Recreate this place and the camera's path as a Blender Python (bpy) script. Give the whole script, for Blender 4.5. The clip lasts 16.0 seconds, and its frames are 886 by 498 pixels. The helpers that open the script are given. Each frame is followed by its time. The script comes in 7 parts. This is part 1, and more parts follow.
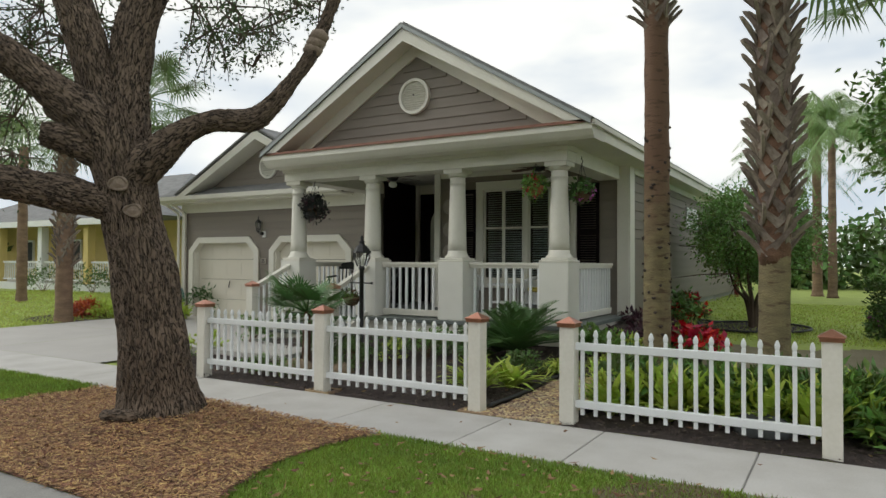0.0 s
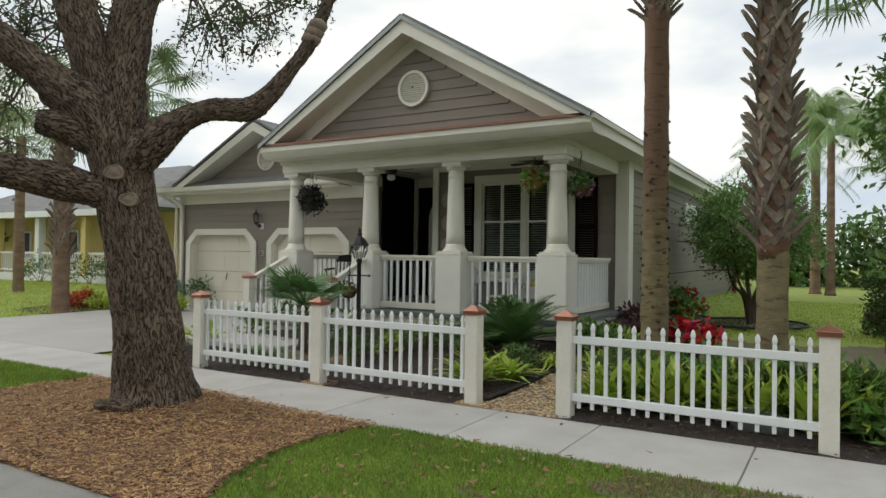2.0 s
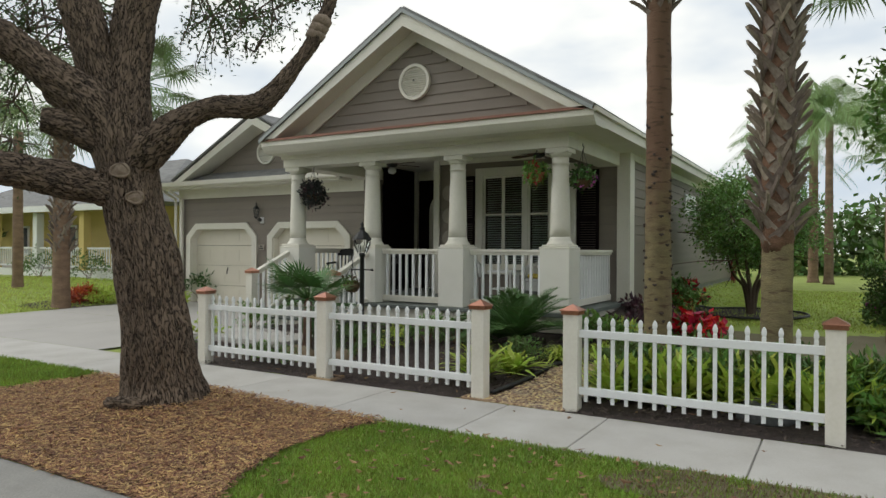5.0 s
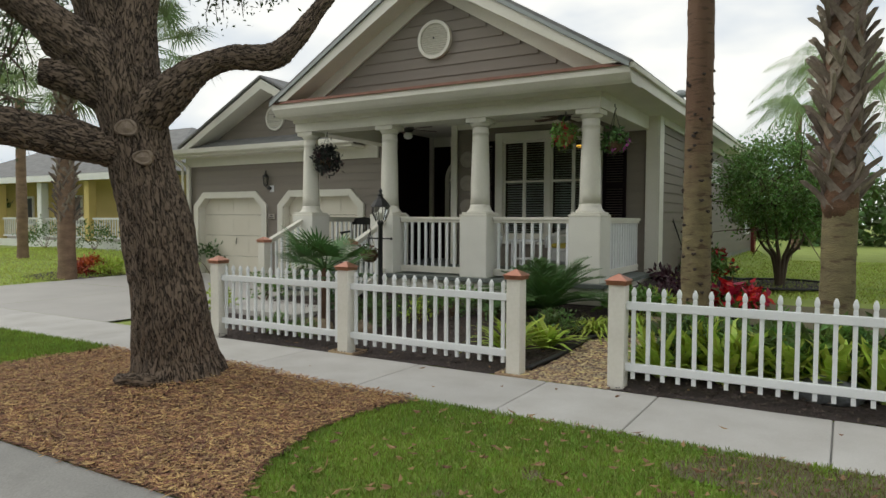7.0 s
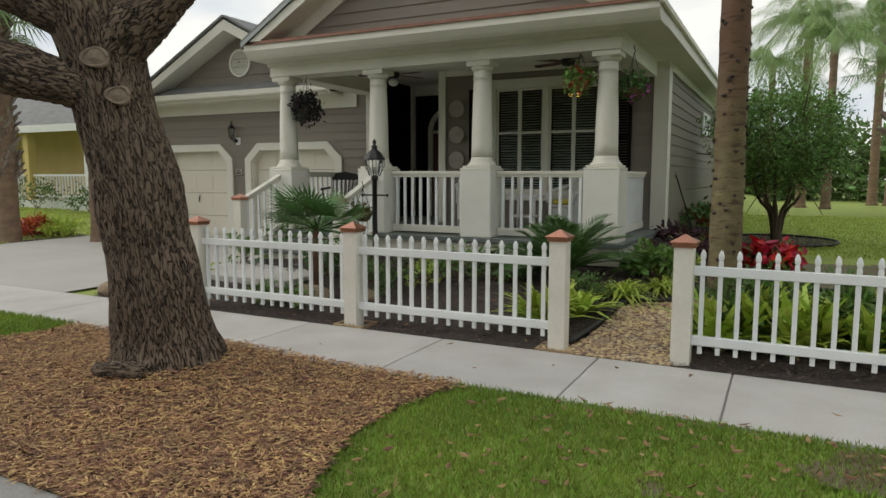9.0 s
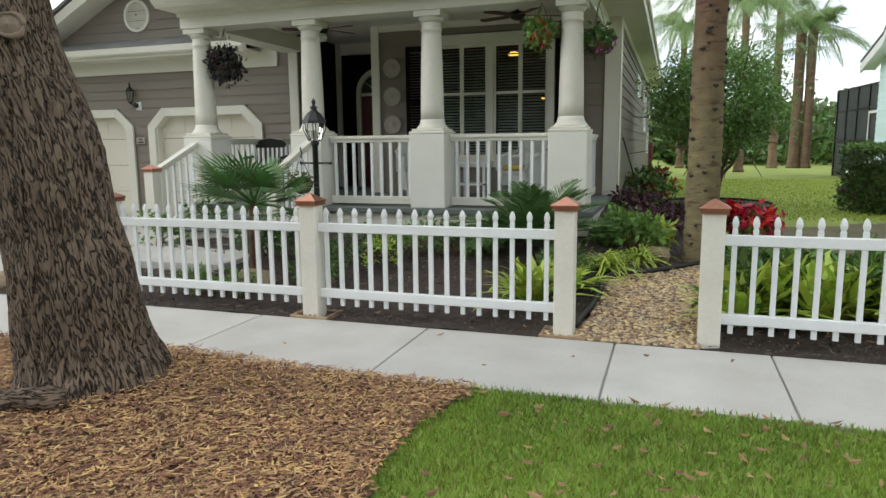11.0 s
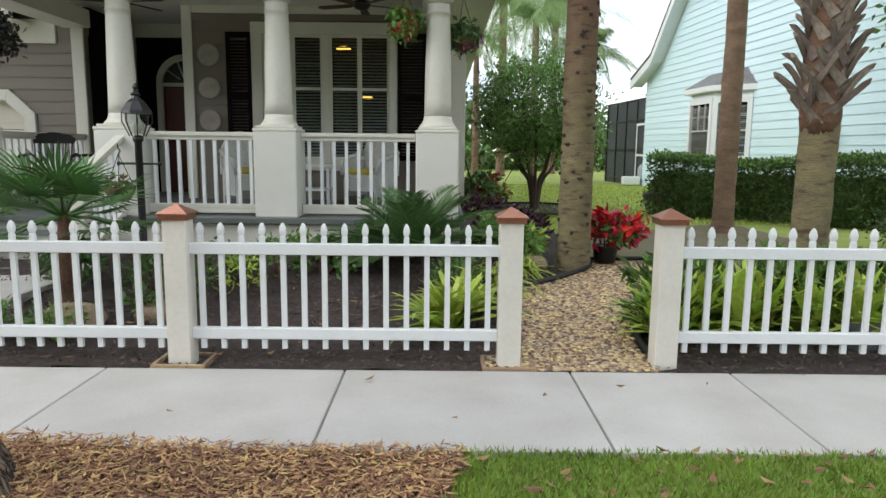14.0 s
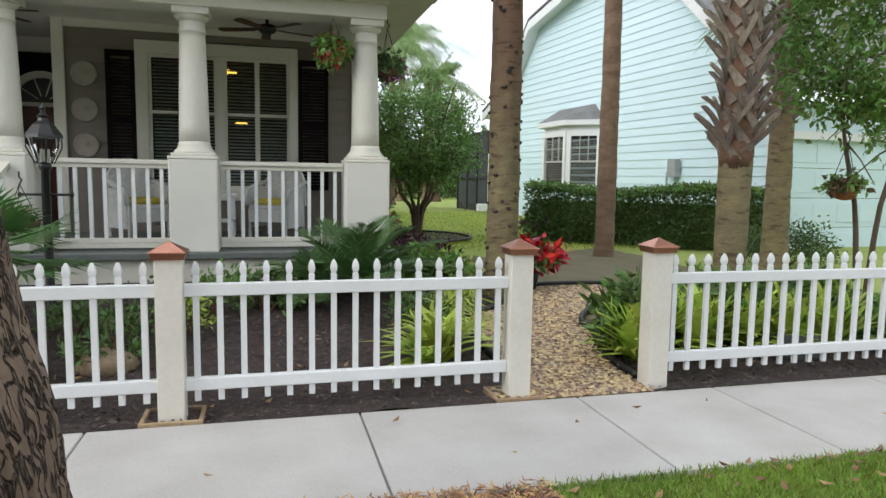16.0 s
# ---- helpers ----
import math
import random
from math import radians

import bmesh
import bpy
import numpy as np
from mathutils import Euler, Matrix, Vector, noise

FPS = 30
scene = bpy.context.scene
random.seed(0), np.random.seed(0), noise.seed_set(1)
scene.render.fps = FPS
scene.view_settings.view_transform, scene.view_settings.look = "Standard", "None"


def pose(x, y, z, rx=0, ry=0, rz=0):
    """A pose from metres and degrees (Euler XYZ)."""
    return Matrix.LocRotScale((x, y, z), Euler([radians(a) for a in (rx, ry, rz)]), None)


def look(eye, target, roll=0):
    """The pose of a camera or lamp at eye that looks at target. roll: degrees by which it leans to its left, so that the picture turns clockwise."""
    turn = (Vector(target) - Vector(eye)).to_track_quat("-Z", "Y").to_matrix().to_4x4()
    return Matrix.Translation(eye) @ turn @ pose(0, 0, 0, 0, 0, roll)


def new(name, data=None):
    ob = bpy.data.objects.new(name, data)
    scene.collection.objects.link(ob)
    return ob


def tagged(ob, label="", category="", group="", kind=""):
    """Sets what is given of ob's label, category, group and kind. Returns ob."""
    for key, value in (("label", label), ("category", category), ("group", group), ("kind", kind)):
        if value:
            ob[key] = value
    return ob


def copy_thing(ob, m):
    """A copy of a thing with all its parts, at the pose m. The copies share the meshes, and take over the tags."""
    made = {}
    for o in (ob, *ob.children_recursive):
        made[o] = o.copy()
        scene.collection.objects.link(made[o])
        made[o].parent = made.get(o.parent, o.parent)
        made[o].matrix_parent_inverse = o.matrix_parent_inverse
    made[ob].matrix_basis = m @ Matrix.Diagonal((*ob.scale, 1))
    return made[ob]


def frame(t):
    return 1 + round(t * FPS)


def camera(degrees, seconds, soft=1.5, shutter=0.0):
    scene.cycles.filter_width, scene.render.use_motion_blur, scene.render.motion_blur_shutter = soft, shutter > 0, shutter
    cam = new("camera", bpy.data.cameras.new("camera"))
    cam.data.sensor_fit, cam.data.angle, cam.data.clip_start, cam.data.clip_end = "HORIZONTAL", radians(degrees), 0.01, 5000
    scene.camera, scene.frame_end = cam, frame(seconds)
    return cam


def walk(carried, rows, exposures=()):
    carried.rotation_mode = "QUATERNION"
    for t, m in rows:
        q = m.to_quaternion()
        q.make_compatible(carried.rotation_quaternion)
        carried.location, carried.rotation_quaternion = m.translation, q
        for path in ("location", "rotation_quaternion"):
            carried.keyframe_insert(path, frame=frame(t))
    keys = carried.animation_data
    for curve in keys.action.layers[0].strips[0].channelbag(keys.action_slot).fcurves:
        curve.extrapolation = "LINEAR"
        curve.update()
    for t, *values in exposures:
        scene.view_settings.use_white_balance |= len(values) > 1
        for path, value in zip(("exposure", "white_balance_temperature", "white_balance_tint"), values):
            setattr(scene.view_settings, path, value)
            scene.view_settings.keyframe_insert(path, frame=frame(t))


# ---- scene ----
cam = camera(66.6, 16.0)
PATH = [
    (0, (-0.308, 0.145, 1.532), (-1.333, 1.861, 1.574), 0.3),
    (0.5, (-0.298, 0.161, 1.509), (-1.317, 1.882, 1.546), 0.5),
    (1, (-0.309, 0.173, 1.496), (-1.325, 1.895, 1.532), 0.4),
    (1.5, (-0.308, 0.166, 1.505), (-1.327, 1.886, 1.534), 0.5),
    (2, (-0.316, 0.176, 1.504), (-1.337, 1.895, 1.531), 0.8),
    (2.5, (-0.326, 0.179, 1.5), (-1.352, 1.896, 1.52), 0.7),
    (3, (-0.32, 0.169, 1.494), (-1.339, 1.889, 1.505), 0.4),
    (5.3, (-0.419, 0.112, 1.55), (-1.432, 1.836, 1.545), 0.3),
    (5.5, (-0.453, 0.121, 1.544), (-1.483, 1.835, 1.525), -0.0),
    (6, (-0.542, 0.184, 1.527), (-1.627, 1.864, 1.491), -0.3),
    (6.5, (-0.695, 0.306, 1.528), (-1.73, 2.016, 1.479), -0.7),
    (7, (-0.878, 0.42, 1.485), (-1.902, 2.136, 1.401), 0.3),
    (7.5, (-1.137, 0.519, 1.52), (-2.02, 2.312, 1.435), -1.4),
    (8, (-1.359, 0.648, 1.489), (-2.265, 2.429, 1.384), -0.3),
    (8.5, (-1.61, 0.819, 1.465), (-2.556, 2.575, 1.307), 0.7),
    (9, (-1.918, 0.875, 1.461), (-2.816, 2.65, 1.248), 0.1),
    (9.2, (-1.993, 0.946, 1.461), (-2.908, 2.709, 1.227), 0.7),
    (11.3, (-2.989, 1.544, 1.39), (-3.608, 3.421, 1.086), -0.7),
    (11.5, (-3.057, 1.605, 1.397), (-3.703, 3.482, 1.151), -0.9),
    (12, (-3.193, 1.699, 1.375), (-3.69, 3.622, 1.137), 0.6),
    (12.5, (-3.402, 1.815, 1.376), (-3.78, 3.759, 1.095), 0.1),
    (13, (-3.591, 1.956, 1.362), (-3.894, 3.914, 1.092), -2.2),
    (13.5, (-3.755, 2.085, 1.375), (-3.927, 4.057, 1.086), 0.7),
    (14, (-4.013, 2.141, 1.375), (-4.006, 4.12, 1.083), 0.6),
    (14.5, (-4.253, 2.216, 1.373), (-4.079, 4.186, 1.072), 0.4),
    (15, (-4.453, 2.352, 1.376), (-4.136, 4.309, 1.116), -2.6),
    (15.5, (-4.733, 2.376, 1.358), (-4.296, 4.313, 1.124), 0.1),
    (16, (-5.114, 2.325, 1.395), (-4.613, 4.25, 1.188), 0.9),
]
EXPOSURES = [(0, -0.66, 6680, 7), (5.5, -0.66, 6680, 7), (9.0, -0.7, 6850, 8), (11.5, -0.05, 6450, 7), (12.5, 0.08, 6450, 8), (14.5, -0.14, 6320, 10), (16.0, -0.12, 6350, 11)]
walk(cam, [(t, look(eye, target, roll)) for t, eye, target, roll in PATH], EXPOSURES)

# ---- sky and light ----
world = bpy.data.worlds.new("overcast")
scene.world = world
world.use_nodes = True
wn, wl = world.node_tree.nodes, world.node_tree.links
sky = wn.new("ShaderNodeTexSky")
sky.sky_type, sky.sun_disc = "NISHITA", False
sky.sun_elevation, sky.sun_rotation = radians(30), radians(249)
wtc, wmap, wno, wra = (wn.new(k) for k in ("ShaderNodeTexCoord", "ShaderNodeMapping", "ShaderNodeTexNoise", "ShaderNodeValToRGB"))
wmap.inputs["Scale"].default_value = (1.6, 1.6, 4.5)
wno.inputs["Scale"].default_value, wno.inputs["Detail"].default_value = 1.7, 5
wra.color_ramp.elements[0].position, wra.color_ramp.elements[0].color = 0.36, (10.6, 12.0, 14.0, 1)
wra.color_ramp.elements[1].position, wra.color_ramp.elements[1].color = 0.56, (17.5, 17.6, 17.5, 1)
wmix = wn.new("ShaderNodeMixRGB")
wmix.inputs["Fac"].default_value = 0.93
wl.new(wtc.outputs["Generated"], wmap.inputs["Vector"])
wl.new(wmap.outputs["Vector"], wno.inputs["Vector"])
wl.new(wno.outputs["Fac"], wra.inputs["Fac"])
wl.new(sky.outputs["Color"], wmix.inputs["Color1"])
wl.new(wra.outputs["Color"], wmix.inputs["Color2"])
wl.new(wmix.outputs["Color"], wn["Background"].inputs["Color"])
wn["Background"].inputs["Strength"].default_value = 0.1
sun = new("sun", bpy.data.lights.new("sun", "SUN"))
sun.data.energy, sun.data.angle, sun.data.color = 1.5, radians(30), (1.0, 0.96, 0.9)
sun.matrix_world = look((-16, -5, 10), (0, 1, 0))


# ---- materials ----
def material(name, colour, rough=0.6, second=None, scale=6.0, fine=60.0, bump=0.15, metal=0.0, mix=0.5, jitter=0.0, stretch=(1, 1, 1), spec=0.5, island=False, depth=0.02, translucent=0.0):
    """A surface with colour variation at two scales and fine relief, in world-sized object coordinates."""
    m = bpy.data.materials.new(name)
    m.use_nodes = True
    n, l = m.node_tree.nodes, m.node_tree.links
    b = n["Principled BSDF"]
    b.inputs["Roughness"].default_value, b.inputs["Metallic"].default_value = rough, metal
    b.inputs["Specular IOR Level"].default_value = spec
    second = second or tuple(c * 0.78 for c in colour)
    tc, mp = n.new("ShaderNodeTexCoord"), n.new("ShaderNodeMapping")
    mp.inputs["Scale"].default_value = stretch
    l.new(tc.outputs["Object"], mp.inputs["Vector"])
    big, small = n.new("ShaderNodeTexNoise"), n.new("ShaderNodeTexNoise")
    big.inputs["Scale"].default_value, big.inputs["Detail"].default_value = scale, 4
    small.inputs["Scale"].default_value, small.inputs["Detail"].default_value = fine, 3
    for t in (big, small):
        l.new(mp.outputs["Vector"], t.inputs["Vector"])
    add = n.new("ShaderNodeMath")
    add.operation = "MULTIPLY_ADD"
    l.new(small.outputs["Fac"], add.inputs[0])
    add.inputs[1].default_value = 0.6
    l.new(big.outputs["Fac"], add.inputs[2])
    ramp = n.new("ShaderNodeMapRange")
    ramp.inputs["From Min"].default_value, ramp.inputs["From Max"].default_value = 0.8 - mix * 0.5, 0.8 + mix * 0.5
    l.new(add.outputs[0], ramp.inputs["Value"])
    cm = n.new("ShaderNodeMixRGB")
    cm.inputs["Color1"].default_value, cm.inputs["Color2"].default_value = (*second, 1), (*colour, 1)
    l.new(ramp.outputs[0], cm.inputs["Fac"])
    out = cm.outputs["Color"]
    if jitter:
        info = n.new("ShaderNodeNewGeometry" if island else "ShaderNodeObjectInfo")
        hs, r1 = n.new("ShaderNodeHueSaturation"), n.new("ShaderNodeMapRange")
        r1.inputs["To Min"].default_value, r1.inputs["To Max"].default_value = 1 - jitter, 1 + jitter
        l.new(info.outputs["Random Per Island" if island else "Random"], r1.inputs["Value"])
        l.new(r1.outputs[0], hs.inputs["Value"])
        r2 = n.new("ShaderNodeMapRange")
        r2.inputs["To Min"].default_value, r2.inputs["To Max"].default_value = 0.5 - jitter * 0.06, 0.5 + jitter * 0.06
        l.new(info.outputs["Random Per Island" if island else "Random"], r2.inputs["Value"])
        l.new(r2.outputs[0], hs.inputs["Hue"])
        l.new(out, hs.inputs["Color"])
        out = hs.outputs["Color"]
    l.new(out, b.inputs["Base Color"])
    if bump:
        bp = n.new("ShaderNodeBump")
        bp.inputs["Strength"].default_value, bp.inputs["Distance"].default_value = bump, depth
        l.new(add.outputs[0], bp.inputs["Height"])
        l.new(bp.outputs["Normal"], b.inputs["Normal"])
    if translucent:
        tr, ms = n.new("ShaderNodeBsdfTranslucent"), n.new("ShaderNodeMixShader")
        ms.inputs["Fac"].default_value = translucent
        l.new(out, tr.inputs["Color"])
        l.new(b.outputs[0], ms.inputs[1])
        l.new(tr.outputs[0], ms.inputs[2])
        l.new(ms.outputs[0], n["Material Output"].inputs["Surface"])
    return m


def bark():
    """Furrowed oak bark: long light ridges parted by dark cracks."""
    m = material("oak_bark", (0.205, 0.15, 0.108), 0.95, (0.125, 0.09, 0.065), 2.5, 30, 0.0, mix=0.5)
    n, l = m.node_tree.nodes, m.node_tree.links
    b = n["Principled BSDF"]
    old = b.inputs["Base Color"].links[0].from_socket
    at, mp, no, n2 = (n.new(k) for k in ("ShaderNodeAttribute", "ShaderNodeMapping", "ShaderNodeTexNoise", "ShaderNodeTexNoise"))
    at.attribute_name = "grain"
    mp.inputs["Scale"].default_value = (52, 52, 11.0)
    no.inputs["Scale"].default_value, no.inputs["Detail"].default_value, no.inputs["Distortion"].default_value = 1.0, 2.5, 0.5
    n2.inputs["Scale"].default_value, n2.inputs["Detail"].default_value = 3.2, 3
    l.new(at.outputs["Vector"], mp.inputs["Vector"])
    l.new(mp.outputs["Vector"], no.inputs["Vector"])
    l.new(mp.outputs["Vector"], n2.inputs["Vector"])
    sub, ab = n.new("ShaderNodeMath"), n.new("ShaderNodeMath")
    sub.operation, ab.operation = "SUBTRACT", "ABSOLUTE"
    sub.inputs[1].default_value = 0.5
    l.new(no.outputs["Fac"], sub.inputs[0])
    l.new(sub.outputs[0], ab.inputs[0])
    sm = n.new("ShaderNodeMath")
    sm.operation = "MULTIPLY_ADD"
    sm.inputs[1].default_value = 0.09
    l.new(n2.outputs["Fac"], sm.inputs[0])
    l.new(ab.outputs[0], sm.inputs[2])
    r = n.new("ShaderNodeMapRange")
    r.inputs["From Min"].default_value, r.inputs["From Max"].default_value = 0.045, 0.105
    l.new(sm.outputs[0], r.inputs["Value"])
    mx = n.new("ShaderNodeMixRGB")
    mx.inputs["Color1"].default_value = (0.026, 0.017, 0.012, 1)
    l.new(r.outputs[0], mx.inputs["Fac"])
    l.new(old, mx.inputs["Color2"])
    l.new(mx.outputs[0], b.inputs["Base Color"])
    bp = n.new("ShaderNodeBump")
    bp.inputs["Strength"].default_value, bp.inputs["Distance"].default_value = 1.0, 0.03
    l.new(r.outputs[0], bp.inputs["Height"])
    l.new(bp.outputs["Normal"], b.inputs["Normal"])
    return m


M_VINYL = material("white_vinyl", (0.84, 0.86, 0.87), 0.35, (0.77, 0.79, 0.8), 3, 40, 0.03)
M_POST = material("cream_post", (0.8, 0.77, 0.7), 0.5, (0.7, 0.67, 0.59), 3, 30, 0.05)
M_TRIM = material("cream_trim", (0.76, 0.74, 0.66), 0.5, (0.68, 0.66, 0.58), 2, 30, 0.06)
M_STUCCO = material("cream_stucco", (0.78, 0.77, 0.71), 0.75, (0.71, 0.7, 0.64), 2.5, 140, 0.25, depth=0.004)
M_SIDING = material("taupe_siding", (0.245, 0.212, 0.178), 0.62, (0.2, 0.172, 0.145), 1.2, 45, 0.12, stretch=(0.25, 0.25, 4), jitter=0.05, depth=0.004)
# Shutter paint; on the entry walls the dark colour stands for recess shade
M_DARK = material("dark_paint_and_shade", (0.014, 0.008, 0.009), 0.85, (0.009, 0.006, 0.007), 3, 40, 0.08, spec=0.08)
M_COPPER = material("copper", (0.66, 0.33, 0.24), 0.3, (0.5, 0.22, 0.15), 9, 60, 0.05, metal=0.9)
M_OLDCOPPER = material("dull_copper", (0.3, 0.15, 0.11), 0.6, (0.22, 0.1, 0.07), 9, 60, 0.05, metal=0.3)
M_SHINGLE = material("grey_shingle", (0.24, 0.24, 0.235), 0.85, (0.15, 0.15, 0.15), 3, 35, 0.5, stretch=(1, 1, 3))
M_CONCRETE = material("concrete", (0.56, 0.545, 0.52), 0.82, (0.42, 0.4, 0.37), 1.9, 110, 0.25, jitter=0.05, mix=0.6, depth=0.006)
M_DRIVE = material("driveway_concrete", (0.5, 0.48, 0.45), 0.85, (0.4, 0.38, 0.36), 0.9, 70, 0.2, mix=0.7, depth=0.006)
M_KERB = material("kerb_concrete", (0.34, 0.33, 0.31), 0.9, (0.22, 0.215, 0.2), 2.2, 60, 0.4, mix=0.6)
M_ASPHALT = material("asphalt", (0.13, 0.125, 0.12), 0.9, (0.07, 0.068, 0.066), 3, 120, 0.6, mix=0.6)
M_LAWN = material("mown_lawn", (0.52, 0.58, 0.14), 0.6, (0.36, 0.45, 0.09), 1.2, 14, 0, jitter=0.35, island=True, translucent=0.3)
M_GRASSBASE = material("lawn_soil", (0.33, 0.4, 0.095), 0.95, (0.22, 0.28, 0.06), 1.5, 50, 0.5, mix=0.7)
M_GRASS = material("grass_blades", (0.29, 0.4, 0.062), 0.55, (0.16, 0.25, 0.04), 1.6, 14, 0, jitter=0.45, island=True, translucent=0.3)
M_DRYGRASS = material("dry_grass", (0.26, 0.2, 0.11), 0.8, (0.17, 0.12, 0.07), 3, 20, 0, jitter=0.3, island=True)
M_MULCH = material("bark_mulch_bed", (0.2, 0.115, 0.07), 0.95, (0.09, 0.05, 0.032), 14, 60, 0.9, mix=0.5, depth=0.03)
M_CHIP = material("bark_chip", (0.52, 0.29, 0.14), 0.85, (0.25, 0.145, 0.085), 9, 70, 0.2, jitter=0.6, island=True)
M_DARKMULCH = material("dark_mulch", (0.08, 0.058, 0.052), 0.95, (0.035, 0.026, 0.024), 16, 70, 1.0, mix=0.5, depth=0.03)
M_DARKCHIP = material("dark_chip", (0.13, 0.095, 0.08), 0.9, (0.06, 0.044, 0.038), 12, 70, 0.2, jitter=0.6, island=True)
M_SOIL = material("bare_soil", (0.19, 0.165, 0.105), 0.95, (0.13, 0.115, 0.06), 2.5, 50, 0.6, mix=0.6)
M_GRAVELBED = material("gravel_bed", (0.42, 0.32, 0.22), 0.9, (0.24, 0.18, 0.13), 40, 110, 0.9)
M_PEBBLE = material("river_pebble", (0.48, 0.31, 0.17), 0.5, (0.33, 0.25, 0.18), 5, 60, 0.1, jitter=0.78, island=True)
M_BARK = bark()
M_SCAR = material("pruning_scar", (0.3, 0.235, 0.18), 0.9, (0.16, 0.12, 0.09), 12, 60, 0.5)
M_LEAF_OAK = material("oak_leaf", (0.085, 0.13, 0.045), 0.5, (0.05, 0.085, 0.03), 2, 20, 0, jitter=0.45, island=True, translucent=0.25)
M_PALMTRUNK = material("palm_trunk", (0.3, 0.2, 0.135), 0.9, (0.14, 0.09, 0.06), 4, 30, 0.8, stretch=(1, 1, 2.5), mix=0.6, depth=0.03)
M_PALMMOSS = material("mossy_palm_trunk", (0.27, 0.225, 0.115), 0.9, (0.125, 0.1, 0.06), 5, 34, 0.8, stretch=(1, 1, 2.6), mix=0.65)


def moss_line(m, z0, z1, upper):
    """Bare red-brown trunk above an uneven moss line, in metres over the foot."""
    n, l = m.node_tree.nodes, m.node_tree.links
    b = n["Principled BSDF"]
    old = b.inputs["Base Color"].links[0].from_socket
    tc, sp, no, ad, mr, mx, mp, vo = (n.new(k) for k in ("ShaderNodeTexCoord", "ShaderNodeSeparateXYZ", "ShaderNodeTexNoise", "ShaderNodeMath", "ShaderNodeMapRange", "ShaderNodeMixRGB", "ShaderNodeMapping", "ShaderNodeTexNoise"))
    no.inputs["Scale"].default_value, no.inputs["Detail"].default_value = 5.0, 4
    mp.inputs["Scale"].default_value = (5, 5, 22)
    vo.inputs["Scale"].default_value, vo.inputs["Detail"].default_value = 1.0, 3
    l.new(tc.outputs["Object"], sp.inputs[0])
    l.new(tc.outputs["Object"], no.inputs["Vector"])
    l.new(tc.outputs["Object"], mp.inputs["Vector"])
    l.new(mp.outputs["Vector"], vo.inputs["Vector"])
    ad.operation = "MULTIPLY_ADD"
    ad.inputs[1].default_value = 1.6
    l.new(no.outputs["Fac"], ad.inputs[0])
    l.new(sp.outputs["Z"], ad.inputs[2])
    mr.inputs["From Min"].default_value, mr.inputs["From Max"].default_value = z0 + 0.8, z1 + 0.8
    l.new(ad.outputs[0], mr.inputs["Value"])
    mx.inputs["Color2"].default_value = (*upper, 1)
    l.new(mr.outputs[0], mx.inputs["Fac"])
    l.new(old, mx.inputs["Color1"])
    flake, cut = n.new("ShaderNodeMixRGB"), n.new("ShaderNodeMapRange")
    flake.inputs["Color2"].default_value = (0.09, 0.055, 0.035, 1)
    cut.inputs["From Min"].default_value, cut.inputs["From Max"].default_value, cut.inputs["To Max"].default_value = 0.56, 0.66, 0.8
    l.new(vo.outputs["Fac"], cut.inputs["Value"])
    l.new(cut.outputs[0], flake.inputs["Fac"])
    l.new(mx.outputs[0], flake.inputs["Color1"])
    l.new(flake.outputs[0], b.inputs["Base Color"])


moss_line(M_PALMMOSS, 1.5, 2.9, (0.17, 0.1, 0.065))
M_BOOT = material("palm_boot", (0.31, 0.26, 0.215), 0.9, (0.15, 0.115, 0.09), 6, 50, 0.6, jitter=0.3, stretch=(1, 1, 0.4))
M_FIBRE = material("palm_fibre", (0.2, 0.11, 0.07), 0.95, (0.09, 0.05, 0.03), 8, 60, 0.8)
M_FROND = material("palm_frond", (0.21, 0.29, 0.12), 0.45, (0.14, 0.21, 0.08), 2, 15, 0, jitter=0.35, island=True, translucent=0.25)
M_FRONDDK = material("dark_frond", (0.1, 0.2, 0.055), 0.5, (0.06, 0.13, 0.035), 2, 15, 0, jitter=0.35, island=True, translucent=0.15)
M_QUEEN = material("queen_palm_leaflet", (0.3, 0.42, 0.16), 0.5, (0.2, 0.31, 0.11), 2, 15, 0, jitter=0.35, island=True, translucent=0.35)
M_SHRUB = material("shrub_leaf", (0.2, 0.33, 0.07), 0.42, (0.1, 0.2, 0.045), 2, 20, 0, jitter=0.45, island=True, translucent=0.25)
M_TREELEAF = material("ligustrum_leaf", (0.22, 0.36, 0.09), 0.36, (0.1, 0.2, 0.05), 2, 20, 0, jitter=0.5, island=True, translucent=0.2)
M_HEDGE = material("hedge_leaf", (0.14, 0.23, 0.06), 0.45, (0.08, 0.14, 0.04), 2, 20, 0, jitter=0.5, island=True, translucent=0.2)
M_HEDGELEAF = material("clipped_hedge_leaf", (0.11, 0.18, 0.045), 0.42, (0.05, 0.09, 0.028), 1.5, 20, 0, jitter=0.5, island=True, translucent=0.25)
M_LIME = material("lime_leaf", (0.55, 0.63, 0.12), 0.45, (0.32, 0.46, 0.06), 9, 30, 0, jitter=0.3, island=True, translucent=0.25)
M_RED = material("red_bract", (0.6, 0.008, 0.035), 0.5, (0.4, 0.005, 0.02), 6, 30, 0, jitter=0.25, island=True, translucent=0.1)
M_ORANGE = material("orange_leaf", (0.55, 0.11, 0.03), 0.5, (0.38, 0.05, 0.02), 6, 30, 0, jitter=0.3, island=True)
M_PURPLE = material("purple_leaf", (0.085, 0.025, 0.04), 0.5, (0.045, 0.016, 0.026), 6, 30, 0, jitter=0.4, island=True)
